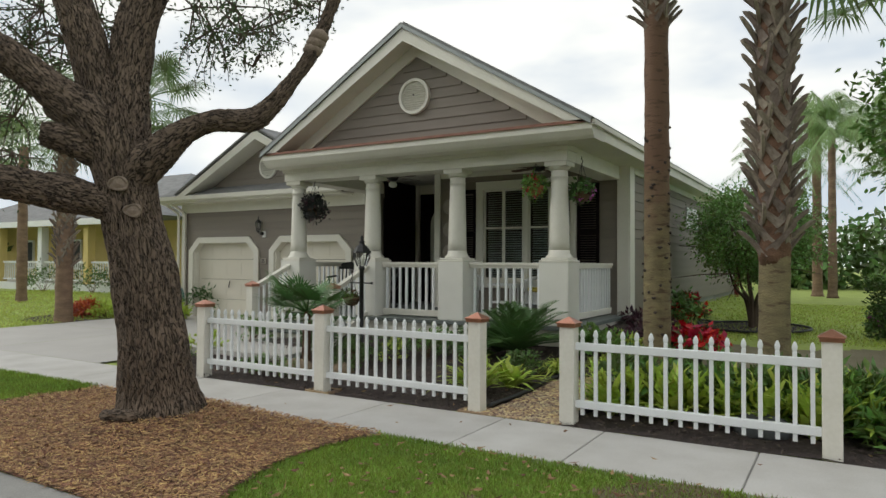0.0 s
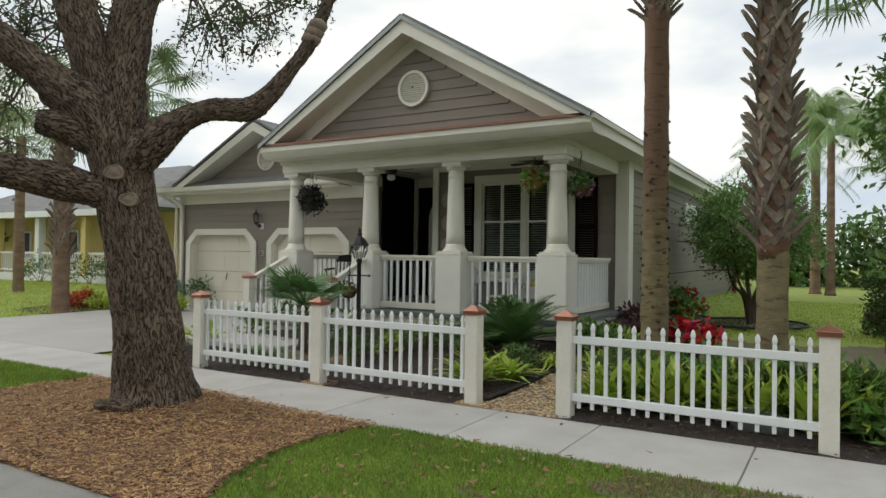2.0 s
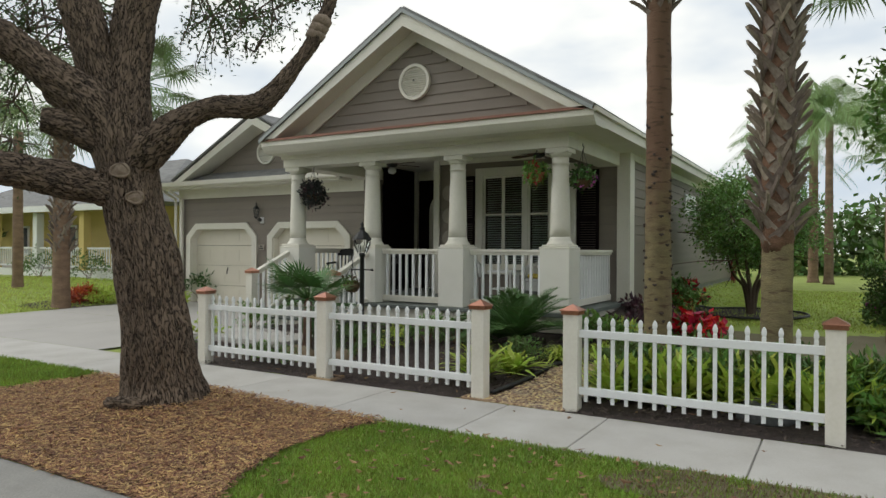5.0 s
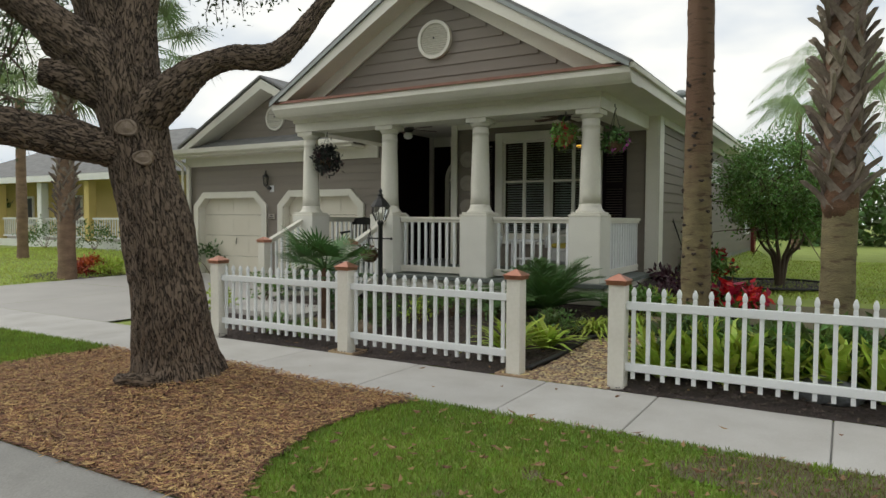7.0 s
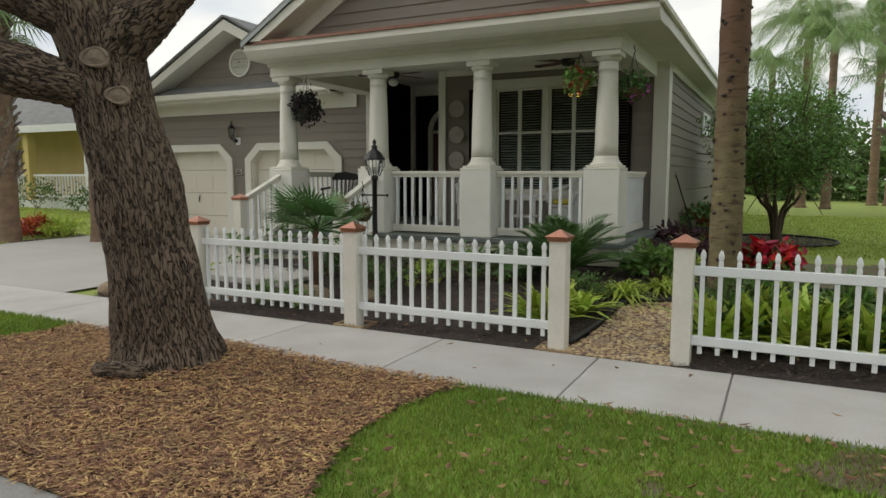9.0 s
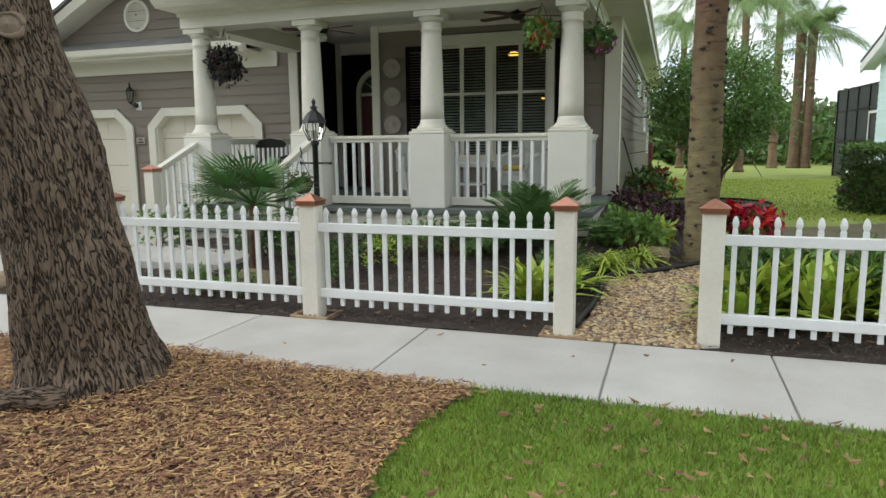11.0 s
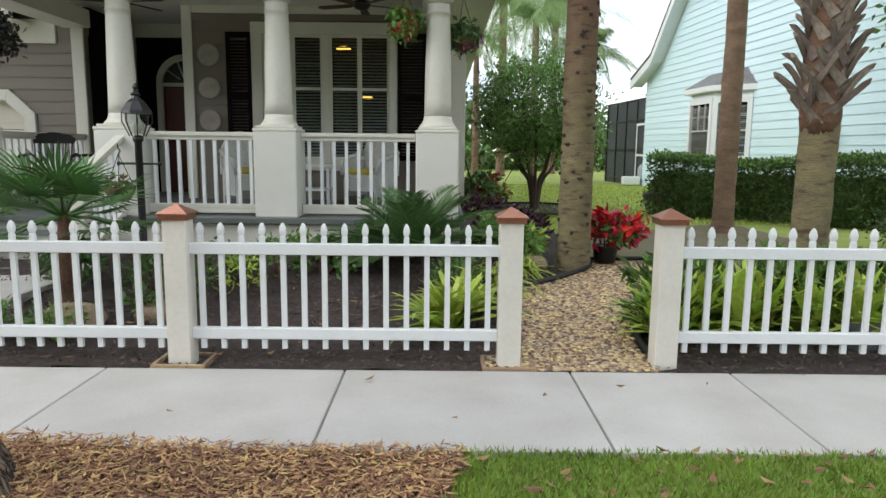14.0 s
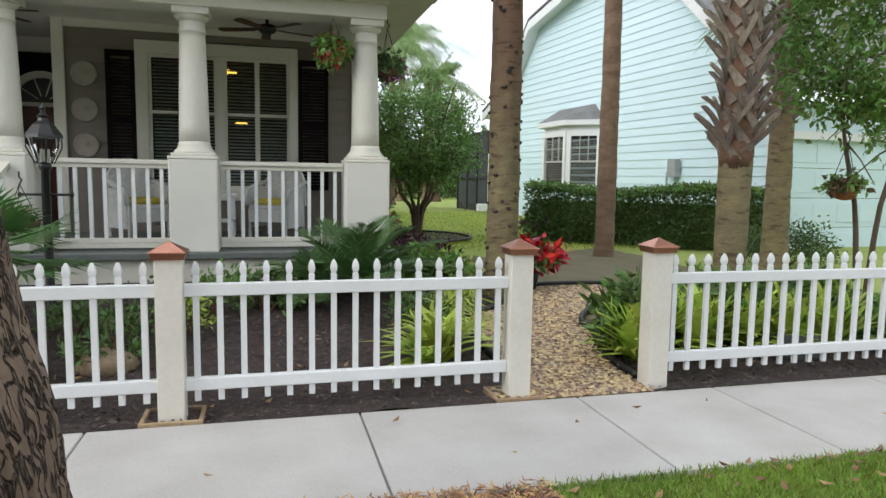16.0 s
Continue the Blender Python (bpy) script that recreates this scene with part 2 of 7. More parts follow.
M_MAGENTA = material("magenta_petal", (0.36, 0.06, 0.3), 0.5, (0.25, 0.04, 0.2), 6, 30, 0, jitter=0.3, island=True)
M_BLACKLEAF = material("near_black_leaf", (0.02, 0.026, 0.022), 0.45, (0.012, 0.014, 0.014), 6, 30, 0, jitter=0.4, island=True)
M_BLUE = material("pale_blue_siding", (0.68, 0.84, 0.89), 0.6, (0.62, 0.79, 0.84), 1.0, 30, 0.08, jitter=0.03, stretch=(0.3, 0.3, 3), depth=0.004)
M_WHITE = material("white_paint", (0.82, 0.83, 0.83), 0.45, (0.76, 0.77, 0.77), 2, 30, 0.04)
M_YELLOW = material("yellow_stucco", (0.7, 0.55, 0.22), 0.7, (0.63, 0.49, 0.18), 1.5, 50, 0.1)
M_BLACK = material("black_iron", (0.018, 0.018, 0.019), 0.4, (0.012, 0.012, 0.012), 6, 50, 0.1)
M_PORCHFLOOR = material("grey_porch_floor", (0.16, 0.18, 0.17), 0.55, (0.12, 0.14, 0.13), 3, 50, 0.1)
M_DOOR = material("garage_door_cream", (0.72, 0.68, 0.58), 0.5, (0.68, 0.64, 0.54), 1.5, 60, 0.05)
M_SLAT = material("blind_slat", (0.78, 0.76, 0.7), 0.5, (0.72, 0.7, 0.64), 3, 30, 0.02)
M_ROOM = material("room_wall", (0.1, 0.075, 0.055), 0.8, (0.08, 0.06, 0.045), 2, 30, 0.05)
M_PLATE = material("plaster_medallion", (0.4, 0.36, 0.31), 0.7, (0.34, 0.3, 0.26), 9, 40, 0.4)
M_WICKER = material("white_wicker", (0.75, 0.76, 0.74), 0.6, (0.6, 0.61, 0.6), 30, 120, 0.7)
M_YELLOWCUSH = material("yellow_cushion", (0.62, 0.5, 0.08), 0.8, (0.45, 0.36, 0.06), 8, 60, 0.2)
M_BLADE = material("fan_blade_wood", (0.11, 0.05, 0.03), 0.5, (0.07, 0.03, 0.02), 5, 40, 0.1)
M_REDDOOR = material("red_brown_door", (0.12, 0.022, 0.015), 0.4, (0.09, 0.016, 0.012), 3, 30, 0.05)
M_TERRACOTTA = material("terracotta", (0.38, 0.14, 0.07), 0.7, (0.3, 0.1, 0.05), 6, 40, 0.1)
M_COIR = material("coir", (0.16, 0.1, 0.06), 0.95, (0.09, 0.055, 0.033), 20, 70, 0.7)
M_RUBBER = material("black_edging", (0.02, 0.02, 0.02), 0.55, (0.013, 0.013, 0.013), 6, 50, 0.1)
M_BRICK = material("edging_brick", (0.42, 0.3, 0.19), 0.85, (0.32, 0.22, 0.13), 12, 60, 0.4, jitter=0.2)
M_ROCK = material("field_stone", (0.35, 0.26, 0.17), 0.85, (0.2, 0.15, 0.1), 5, 40, 0.5)
M_GREYROCK = material("grey_stone", (0.16, 0.17, 0.18), 0.85, (0.09, 0.095, 0.1), 5, 40, 0.5)
M_SCREEN = material("dark_screen", (0.06, 0.07, 0.075), 0.6, (0.045, 0.05, 0.055), 2, 40, 0.05)
M_DEADLEAF = material("dead_leaf", (0.3, 0.18, 0.09), 0.8, (0.19, 0.1, 0.05), 9, 50, 0.1, jitter=0.4, island=True)
M_HOSE = material("garden_hose", (0.3, 0.05, 0.06), 0.5, (0.24, 0.04, 0.05), 6, 40, 0.05)
M_GREENHOSE = material("green_hose", (0.06, 0.2, 0.17), 0.5, (0.05, 0.16, 0.14), 6, 40, 0.05)
M_GREYBOX = material("grey_metal_box", (0.35, 0.38, 0.38), 0.5, (0.3, 0.33, 0.33), 4, 40, 0.05)


def glass(name, tint=(0.8, 0.86, 0.88), rough=0.02):
    m = bpy.data.materials.new(name)
    m.use_nodes = True
    n, l = m.node_tree.nodes, m.node_tree.links
    for node in list(n):
        if node.type == "BSDF_PRINCIPLED":
            n.remove(node)
    tr, gl, mx, fr = (n.new(k) for k in ("ShaderNodeBsdfTransparent", "ShaderNodeBsdfGlossy", "ShaderNodeMixShader", "ShaderNodeFresnel"))
    tr.inputs["Color"].default_value = (*tint, 1)
    gl.inputs["Roughness"].default_value = rough
    fr.inputs["IOR"].default_value = 1.3
    l.new(fr.outputs[0], mx.inputs["Fac"])
    l.new(tr.outputs[0], mx.inputs[1])
    l.new(gl.outputs[0], mx.inputs[2])
    l.new(mx.outputs[0], n["Material Output"].inputs["Surface"])
    return m


def lit(name, colour, strength):
    m = bpy.data.materials.new(name)
    m.use_nodes = True
    b = m.node_tree.nodes["Principled BSDF"]
    b.inputs["Base Color"].default_value = (*colour, 1)
    b.inputs["Emission Color"].default_value, b.inputs["Emission Strength"].default_value = (*colour, 1), strength
    return m


M_GLASS = glass("window_glass")
M_LAMPGLASS = glass("lantern_glass", (0.88, 0.9, 0.9), 0.05)
M_WARM = lit("warm_lamp", (1.0, 0.5, 0.07), 3.0)


# ---- building blocks ----
class Geo:
    """Gathers vertices and faces of one mesh."""

    def __init__(self):
        self.v, self.f = [], []

    def add(self, verts, faces):
        k = len(self.v)
        self.v += [tuple(p) for p in verts]
        self.f += [tuple(i + k for i in face) for face in faces]
        return self

    def box(self, x0, x1, y0, y1, z0, z1):
        c = [(x, y, z) for z in (z0, z1) for x, y in ((x0, y0), (x1, y0), (x1, y1), (x0, y1))]
        return self.add(c, [(3, 2, 1, 0), (4, 5, 6, 7), (0, 1, 5, 4), (1, 2, 6, 5), (2, 3, 7, 6), (3, 0, 4, 7)])

    def prism(self, outline, a, b, axis="y"):
        """A 2D outline pushed along an axis: (x, z) along y, (y, z) along x, (x, y) along z."""
        put = {"y": lambda p, d: (p[0], d, p[1]), "x": lambda p, d: (d, p[0], p[1]), "z": lambda p, d: (p[0], p[1], d)}[axis]
        n = len(outline)
        self.add([put(p, a) for p in outline] + [put(p, b) for p in outline],
                 [tuple(range(n)), tuple(range(2 * n - 1, n - 1, -1))] + [(i, i + n, (i + 1) % n + n, (i + 1) % n) for i in range(n)])
        return self

    def slab(self, corners, thick):
        """A flat plate of given corners, thickened along its normal."""
        c = [Vector(p) for p in corners]
        nrm = (c[1] - c[0]).cross(c[2] - c[0]).normalized() * thick
        n = len(c)
        return self.add(c + [p - nrm for p in c], [tuple(range(n)), tuple(range(2 * n - 1, n - 1, -1))] + [(i, i + n, (i + 1) % n + n, (i + 1) % n) for i in range(n)])

    def tube(self, pts, radii, n=10, wob=None, cap=True):
        pts = [Vector(p) for p in pts]
        k0, up = len(self.v), Vector((0.31, 0.17, 0.93))
        side = None
        for i, p in enumerate(pts):
            t = (pts[min(i + 1, len(pts) - 1)] - pts[max(i - 1, 0)]).normalized()
            if side is None:
                side = t.cross(up if abs(t.dot(up)) < 0.95 else Vector((1, 0, 0))).normalized()
            side = (side - t * side.dot(t)).normalized()
            other = t.cross(side)
            r = radii[i] if hasattr(radii, "__len__") else radii
            for j in range(n):
                a = 2 * math.pi * j / n
                d = side * math.cos(a) + other * math.sin(a)
                q = p + d * r
                if wob:
                    q = p + d * (r + wob(q, a, i))
                self.v.append(tuple(q))
        for i in range(len(pts) - 1):
            for j in range(n):
                a, b = k0 + i * n + j, k0 + i * n + (j + 1) % n
                self.f.append((a, b, b + n, a + n))
        if cap:
            self.f.append(tuple(k0 + j for j in range(n - 1, -1, -1)))
            e = k0 + (len(pts) - 1) * n
            self.f.append(tuple(e + j for j in range(n)))
        return self

    def lathe(self, profile, n=20, at=(0, 0, 0), spin=0.0):
        k0 = len(self.v)
        for r, z in profile:
            for j in range(n):
                a = 2 * math.pi * (j + spin) / n
                self.v.append((at[0] + r * math.cos(a), at[1] + r * math.sin(a), at[2] + z))
        for i in range(len(profile) - 1):
            for j in range(n):
                a, b = k0 + i * n + j, k0 + i * n + (j + 1) % n
                self.f.append((a, b, b + n, a + n))
        self.f.append(tuple(k0 + j for j in range(n - 1, -1, -1)))
        e = k0 + (len(profile) - 1) * n
        self.f.append(tuple(e + j for j in range(n)))
        return self

    def kites(self, centres, dirs, ups, length, width, fold=0.0):
        """Leaf blades: from each centre along dirs, as folded kites."""
        c, d, u = (np.asarray(a, float) for a in (centres, dirs, ups))
        d = d / (np.linalg.norm(d, axis=1, keepdims=True) + 1e-9)
        s = np.cross(d, u)
        s /= np.linalg.norm(s, axis=1, keepdims=True) + 1e-9
        nrm = np.cross(s, d)
        length, width = np.asarray(length, float).reshape(-1, 1), np.asarray(width, float).reshape(-1, 1)
        mid = c + d * length * 0.45
        v = np.stack([c, mid + s * width / 2 - nrm * fold * width, c + d * length, mid - s * width / 2 - nrm * fold * width], 1).reshape(-1, 3)
        k = len(self.v)
        self.v += list(map(tuple, v.tolist()))
        self.f += [(k + 4 * i, k + 4 * i + 1, k + 4 * i + 2, k + 4 * i + 3) for i in range(len(c))]
        return self

    def mesh(self, name, mat, smooth=False):
        me = bpy.data.meshes.new(name)
        me.from_pydata(self.v, [], self.f)
        me.materials.append(mat)
        if smooth:
            me.polygons.foreach_set("use_smooth", [True] * len(me.polygons))
        me.update()
        return me


def thing(name, label, category, at=(0, 0, 0), rz=0.0, group="", kind=""):
    ob = tagged(new(name), label, category, group, kind)
    ob.matrix_world = pose(*at, 0, 0, rz)
    return ob


def part(name, geo, mat, parent, label="", bevel=0.0, smooth=False, at=None):
    ob = new(name, geo if isinstance(geo, bpy.types.Mesh) else geo.mesh(name, mat, smooth))
    ob.parent = parent
    if at is not None:
        ob.matrix_basis = at
    if bevel:
        md = ob.modifiers.new("edge", "BEVEL")
        md.width, md.segments, md.limit_method = bevel, 2, "ANGLE"
    return tagged(ob, label)


def structure(name, geo, mat, label, category, smooth=False, bevel=0.0):
    ob = new(name, geo.mesh(name, mat, smooth))
    if bevel:
        md = ob.modifiers.new("edge", "BEVEL")
        md.width, md.segments, md.limit_method = bevel, 2, "ANGLE"
    return tagged(ob, label, category, "", "structure")


def smoothstep(a, b, x):
    t = min(1.0, max(0.0, (x - a) / (b - a)))
    return t * t * (3 - 2 * t)


def gz(x, y):
    """Height of the ground: level at the street, rising through the garden to the house."""
    if y < 2.72:
        return -0.1 if y < 2.15 else -0.1 + 0.11 * smoothstep(2.15, 2.6, y)
    rise = 0.46 * smoothstep(6.3, 12.6, y) + 0.02 * max(0.0, min(1.0, (y - 6.3) / 3))
    return rise * (0.12 + 0.88 * smoothstep(-10.2, -8.6, x)) * (1 - 0.72 * smoothstep(-3.7, -2.9, x)) + (0.25 * smoothstep(-17, -26, x) if y > 7 else 0.0)


def sheet(geo, inside, x0, x1, y0, y1, step, lift=0.0, rough=0.0):
    """A patch of ground: the cells of a grid whose middle lies inside, laid on the terrain."""
    nx, ny = int(round((x1 - x0) / step)), int(round((y1 - y0) / step))
    index = {}
    for i in range(nx):
        for j in range(ny):
            if not inside(x0 + (i + 0.5) * step, y0 + (j + 0.5) * step):
                continue
            quad = []
            for a, b in ((i, j), (i + 1, j), (i + 1, j + 1), (i, j + 1)):
                if (a, b) not in index:
                    x, y = x0 + a * step, y0 + b * step
                    index[a, b] = len(geo.v)
                    geo.v.append((x, y, gz(x, y) + lift + rough * noise.noise((x * 3, y * 3, 0))))
                quad.append(index[a, b])
            geo.f.append(tuple(quad))
    return geo


# ---- ground, road and paths ----
def in_oak_mulch(x, y):
    edge = -3.88 - 0.16 * math.sin((y - 3.4) * 1.9) + 0.3 * max(0.0, 3.4 - y) + 0.05 * noise.noise((y * 3, 1, 0))
    left = -8.05 - 0.12 * (5.06 - y) ** 2 * 0.5 + 0.08 * noise.noise((y * 2, 5, 0))
    return 2.7 < y < 5.06 and left < x < edge


def path_mid(y):
    return -3.06 + 0.2 * smoothstep(6.5, 8.0, y) + 1.15 * smoothstep(7.9, 9.8, y)


def path_half(y):
    return 0.42 + 0.14 * smoothstep(6.8, 8.0, y)


def in_path(x, y):
    return 6.2 < y < 9.95 and abs(x - path_mid(y)) < path_half(y)


def in_garden(x, y):
    """Dark mulch beds between the fence and the house."""
    if in_path(x, y) or not 6.2 < y < 12.6:
        return False
    if x < (path_mid(y) if y < 9.95 else -2.3):
        return x > -9.7 + 0.35 * max(0.0, 7 - y) and (y < 9.9 or x > -3.85) and y < 12.6
    return x < 0.5 and y < 8.0 + 0.25 * math.sin(x * 2) and x > path_mid(y)


def heap(g):
    """Raises the mulch towards the oak's foot."""
    g.v = [(x, y, z + 0.11 * math.exp(-((x + 6.0) ** 2 + (y - 4.33) ** 2) / 0.6)) for x, y, z in g.v]
    return g


ground = Geo()
xs = sorted(set([-400, -200, -120, -80, -60, -48, -40, -34, -30, -26] + [round(-24 + 0.5 * i, 2) for i in range(69)] + [11, 13, 16, 20, 26, 34, 48, 80, 140, 250, 400]))
ys = sorted(set([-300, -150, -80, -40, -20, -10, -6, -4, -2, 0, 1, 2.0] + [round(2.15 + 0.09 * i, 3) for i in range(8)] + [round(3 + 0.4 * i, 2) for i in range(48)] + [23, 25, 28, 32, 38, 46, 60, 90, 150, 260, 400]))
ground.v = [(x, y, gz(x, y) - 0.02) for y in ys for x in xs]
ground.f = [(j * len(xs) + i, j * len(xs) + i + 1, (j + 1) * len(xs) + i + 1, (j + 1) * len(xs) + i) for j in range(len(ys) - 1) for i in range(len(xs) - 1)]
structure("ground", ground, M_GRASSBASE, "green lawn ground running out to the horizon", "ground", True)

road = Geo().box(-60, 60, -5.2, 2.12, -0.2, -0.085)
structure("road", road, M_ASPHALT, "worn grey asphalt street beside the kerb", "road")
kerb_profile = [(2.1, -0.2), (2.1, -0.08), (2.2, -0.075), (2.32, -0.04), (2.42, 0.0), (2.5, 0.015), (2.7, 0.018), (2.72, -0.2)]
for k in range(12):
    g = Geo().prism(kerb_profile, -21 + 3 * k, -18.012 + 3 * k, "x")
    tagged(new("kerb", g.mesh("kerb", M_KERB)), "stained grey rolled concrete kerb", "kerb", "kerb lengths", "structure")

sidewalk = thing("sidewalk", "pale concrete pavement with cut joints", "pavement", kind="structure")
joints = [-40, -30, -22, -17, -13.4, -11.9, -10.45, -9.0, -7.55, -6.08, -4.6, -3.2, -2.2, -0.92, 0.55, 2.0, 3.45, 4.9, 6.4, 9, 15, 30]
for a, b in zip(joints, joints[1:]):
    part("slab", Geo().box(a + 0.006, b - 0.006, 5.06, 6.19, -0.1, 0.012), M_CONCRETE, sidewalk, bevel=0.008)
part("joint_bed", Geo().box(-40, 30, 5.065, 6.185, -0.12, -0.004), M_KERB, sidewalk)

driveway = thing("driveway", "broad pale concrete driveway leading to the garage", "driveway", kind="structure")
for a, b in ((-16.6, -13.3), (-13.288, -9.95)):
    for c, d in ((6.2, 9.2), (9.212, 12.5)):
        g = Geo()
        for i in range(8):
            y0, y1 = c + (d - c) * i / 8, c + (d - c) * (i + 1) / 8
            g.add([(a, y0, gz(-12, y0) + 0.01), (b, y0, gz(-12, y0) + 0.01), (b, y1, gz(-12, y1) + 0.01), (a, y1, gz(-12, y1) + 0.01)], [(0, 1, 2, 3)])
        part("slab", g, M_DRIVE, driveway)
part("apron", Geo().box(-16.6, -10.45, 2.72, 5.05, -0.1, 0.012), M_DRIVE, driveway)

structure("mulch_bed_oak", heap(sheet(Geo(), in_oak_mulch, -9.0, -3.2, 2.7, 5.06, 0.08, 0.012, 0.02)), M_MULCH, "orange-brown bark mulch bed round the oak", "mulch bed", True)
structure("garden_bed", sheet(Geo(), in_garden, -10.2, 0.6, 6.2, 12.6, 0.12, 0.004, 0.03), M_DARKMULCH, "dark brown mulch of the front garden bed", "garden bed", True)
structure("gravel_path", sheet(Geo(), in_path, -4.2, 0.2, 6.2, 10.4, 0.05, 0.012), M_GRAVELBED, "tan gravel garden path", "path", True)
structure("bare_soil", sheet(Geo(), lambda x, y: not in_garden(x, y) and not in_path(x, y) and y > 8.2 and -3.9 < x < 1.1 and y < 13.4 + 0.6 * math.sin(x * 1.3) and (x > -2 or y < 11), -4.0, 1.2, 8.2, 14.4, 0.15, -0.004, 0.02), M_SOIL, "bare brown earth between the two houses", "soil", True)


# ---- siding ----
def board(length, face, tilt=0.012):
    """One lapped board along x, its foot proud of its head."""
    return Geo().add([(0, -tilt - 0.012, 0), (length, -tilt - 0.012, 0), (length, -0.004, face + 0.03), (0, -0.004, face + 0.03), (0, 0.01, 0), (length, 0.01, 0), (length, 0.01, face + 0.03), (0, 0.01, face + 0.03)],
                     [(0, 1, 2, 3), (7, 6, 5, 4), (4, 5, 1, 0), (1, 5, 6, 2), (3, 2, 6, 7), (4, 0, 3, 7)])


def clad(parent, mat, spans, z0, z1, face, place):
    """Boards from z0 up to z1. spans(z) gives the runs (a, b) at that height; place(a, z) the pose."""
    z = z0
    while z < z1 - 0.02:
        for a, b in spans(z + face * 0.5):
            if b - a > 0.04:
                part("siding_board", board(b - a, min(face, z1 - z - 0.0)), mat, parent, at=place(a, z))
        z += face


# ---- the grey-brown house ----
FLOOR = 0.6
COLS, COL_Y = (-9.37, -7.6, -5.85, -4.06), 9.89
WALL_Y = 12.45
RIDGE_X, APEX = -6.49, 5.42
EAVE_X, EAVE_Z = 3.17, 3.53
wall_front = structure("wall_front", Geo().box(-7.84, -6.72, WALL_Y, WALL_Y + 0.16, 0.3, 3.5).box(-4.76, -3.72, WALL_Y, WALL_Y + 0.16, 0.3, 3.5).box(-6.72, -4.76, WALL_Y, WALL_Y + 0.16, 3.06, 3.5).box(-6.72, -4.76, WALL_Y, WALL_Y + 0.16, 0.3, 1.16), M_SIDING, "taupe lap-sided front wall under the porch", "wall")
wall_side = structure("wall_side", Geo().box(-3.88, -3.72, WALL_Y + 0.16, 27.0, 0.62, 3.4), M_SIDING, "taupe lap-sided long side wall", "wall")
structure("foundation", Geo().box(-3.86, -3.75, WALL_Y + 0.02, 27.0, 0.2, 0.62), M_KERB, "grey rendered foundation strip", "foundation")
DOORS = ((-15.7, -13.06), (-12.69, -10.08))
ring_g = [(-16.0, -0.05)]
for d0, d1 in DOORS:
    ring_g += [(d0, -0.05), (d0, 1.85), (d0 + 0.36, 2.19), (d1 - 0.36, 2.19), (d1, 1.85), (d1, -0.05)]
wall_garage = structure("wall_garage", Geo().prism(ring_g + [(-9.32, -0.05), (-9.32, 3.3), (-16.0, 3.3)], WALL_Y, WALL_Y + 0.18), M_SIDING, "taupe lap-sided garage wall", "wall")
structure("wall_rear", Geo().box(-16.0, -3.88, 26.8, 27.0, 0, 3.3), M_SIDING, "plain rear wall", "wall")
structure("wall_left", Geo().box(-16.0, -15.85, WALL_Y + 0.18, 26.8, -0.05, 3.1), M_SIDING, "plain taupe garage side wall", "wall")
# Left and back entry walls carry the recess shade in their colour
structure("wall_entry_left", Geo().box(-9.46, -9.32, WALL_Y + 0.18, 14.0, 0.4, 3.5), M_DARK, "side wall of the entry, shade put into its dark brown", "wall")
structure("wall_entry_back", Geo().box(-9.46, -7.68, 14.0, 14.16, 0.4, 3.5), M_DARK, "wall round the front door, shade put into its dark brown", "wall")
structure("wall_entry_right", Geo().box(-7.84, -7.72, WALL_Y + 0.16, 14.0, 0.4, 3.5), M_SIDING, "taupe return wall of the entry", "wall")

clad(wall_front, M_SIDING, lambda z: [(-7.7, -6.83), (-4.69, -3.9)] if 1.0 < z < 3.2 else [(-7.7, -3.9)], FLOOR, 3.44, 0.175, lambda a, z: pose(a, WALL_Y, z))
clad(wall_side, M_SIDING, lambda z: [(0, 14.2)], 0.62, 3.36, 0.175, lambda a, z: pose(-3.72, 12.72 + a, z, 0, 0, 90))


def garage_spans(z):
    if z > 2.22:
        return [(-15.84, -9.48)]
    c = max(0.0, z - 1.76) * 0.98
    return [(-15.84, -15.72 + c), (-13.04 - c, -12.71 + c), (-10.06 - c, -9.48)]


clad(wall_garage, M_SIDING, garage_spans, 0.1, 2.86, 0.175, lambda a, z: pose(a, WALL_Y, z))

# corner boards and friezes
for name, b in (("corner_board", (-3.91, -3.695, WALL_Y - 0.05, WALL_Y - 0.01, 0.6, 3.42)), ("corner_board", (-3.694, -3.665, WALL_Y - 0.05, 12.7, 0.6, 3.36)), ("corner_board", (-7.845, -7.7, WALL_Y - 0.06, WALL_Y - 0.02, FLOOR, 3.44)),
                ("corner_board", (-9.48, -9.3, WALL_Y - 0.05, WALL_Y - 0.01, FLOOR, 3.44)), ("corner_board", (-16.02, -15.85, WALL_Y - 0.05, WALL_Y - 0.01, -0.02, 2.86)), ("frieze_board", (-16.02, -9.7, WALL_Y - 0.06, WALL_Y - 0.01, 2.86, 3.2)),
                ("frieze_board", (-3.7, -3.66, 12.7, 27.0, 3.2, 3.46)), ("corner_board", (-9.31, -9.22, 13.9, 13.99, FLOOR, 3.44)), ("frieze_board", (-9.31, -7.85, 13.94, 13.99, 3.2, 3.44)), ("frieze_board", (-7.7, -3.91, WALL_Y - 0.05, WALL_Y - 0.01, 3.32, 3.44))):
    tagged(part(name, Geo().box(*b), M_TRIM, None, bevel=0.006), "cream painted trim board", "trim", "", "structure")

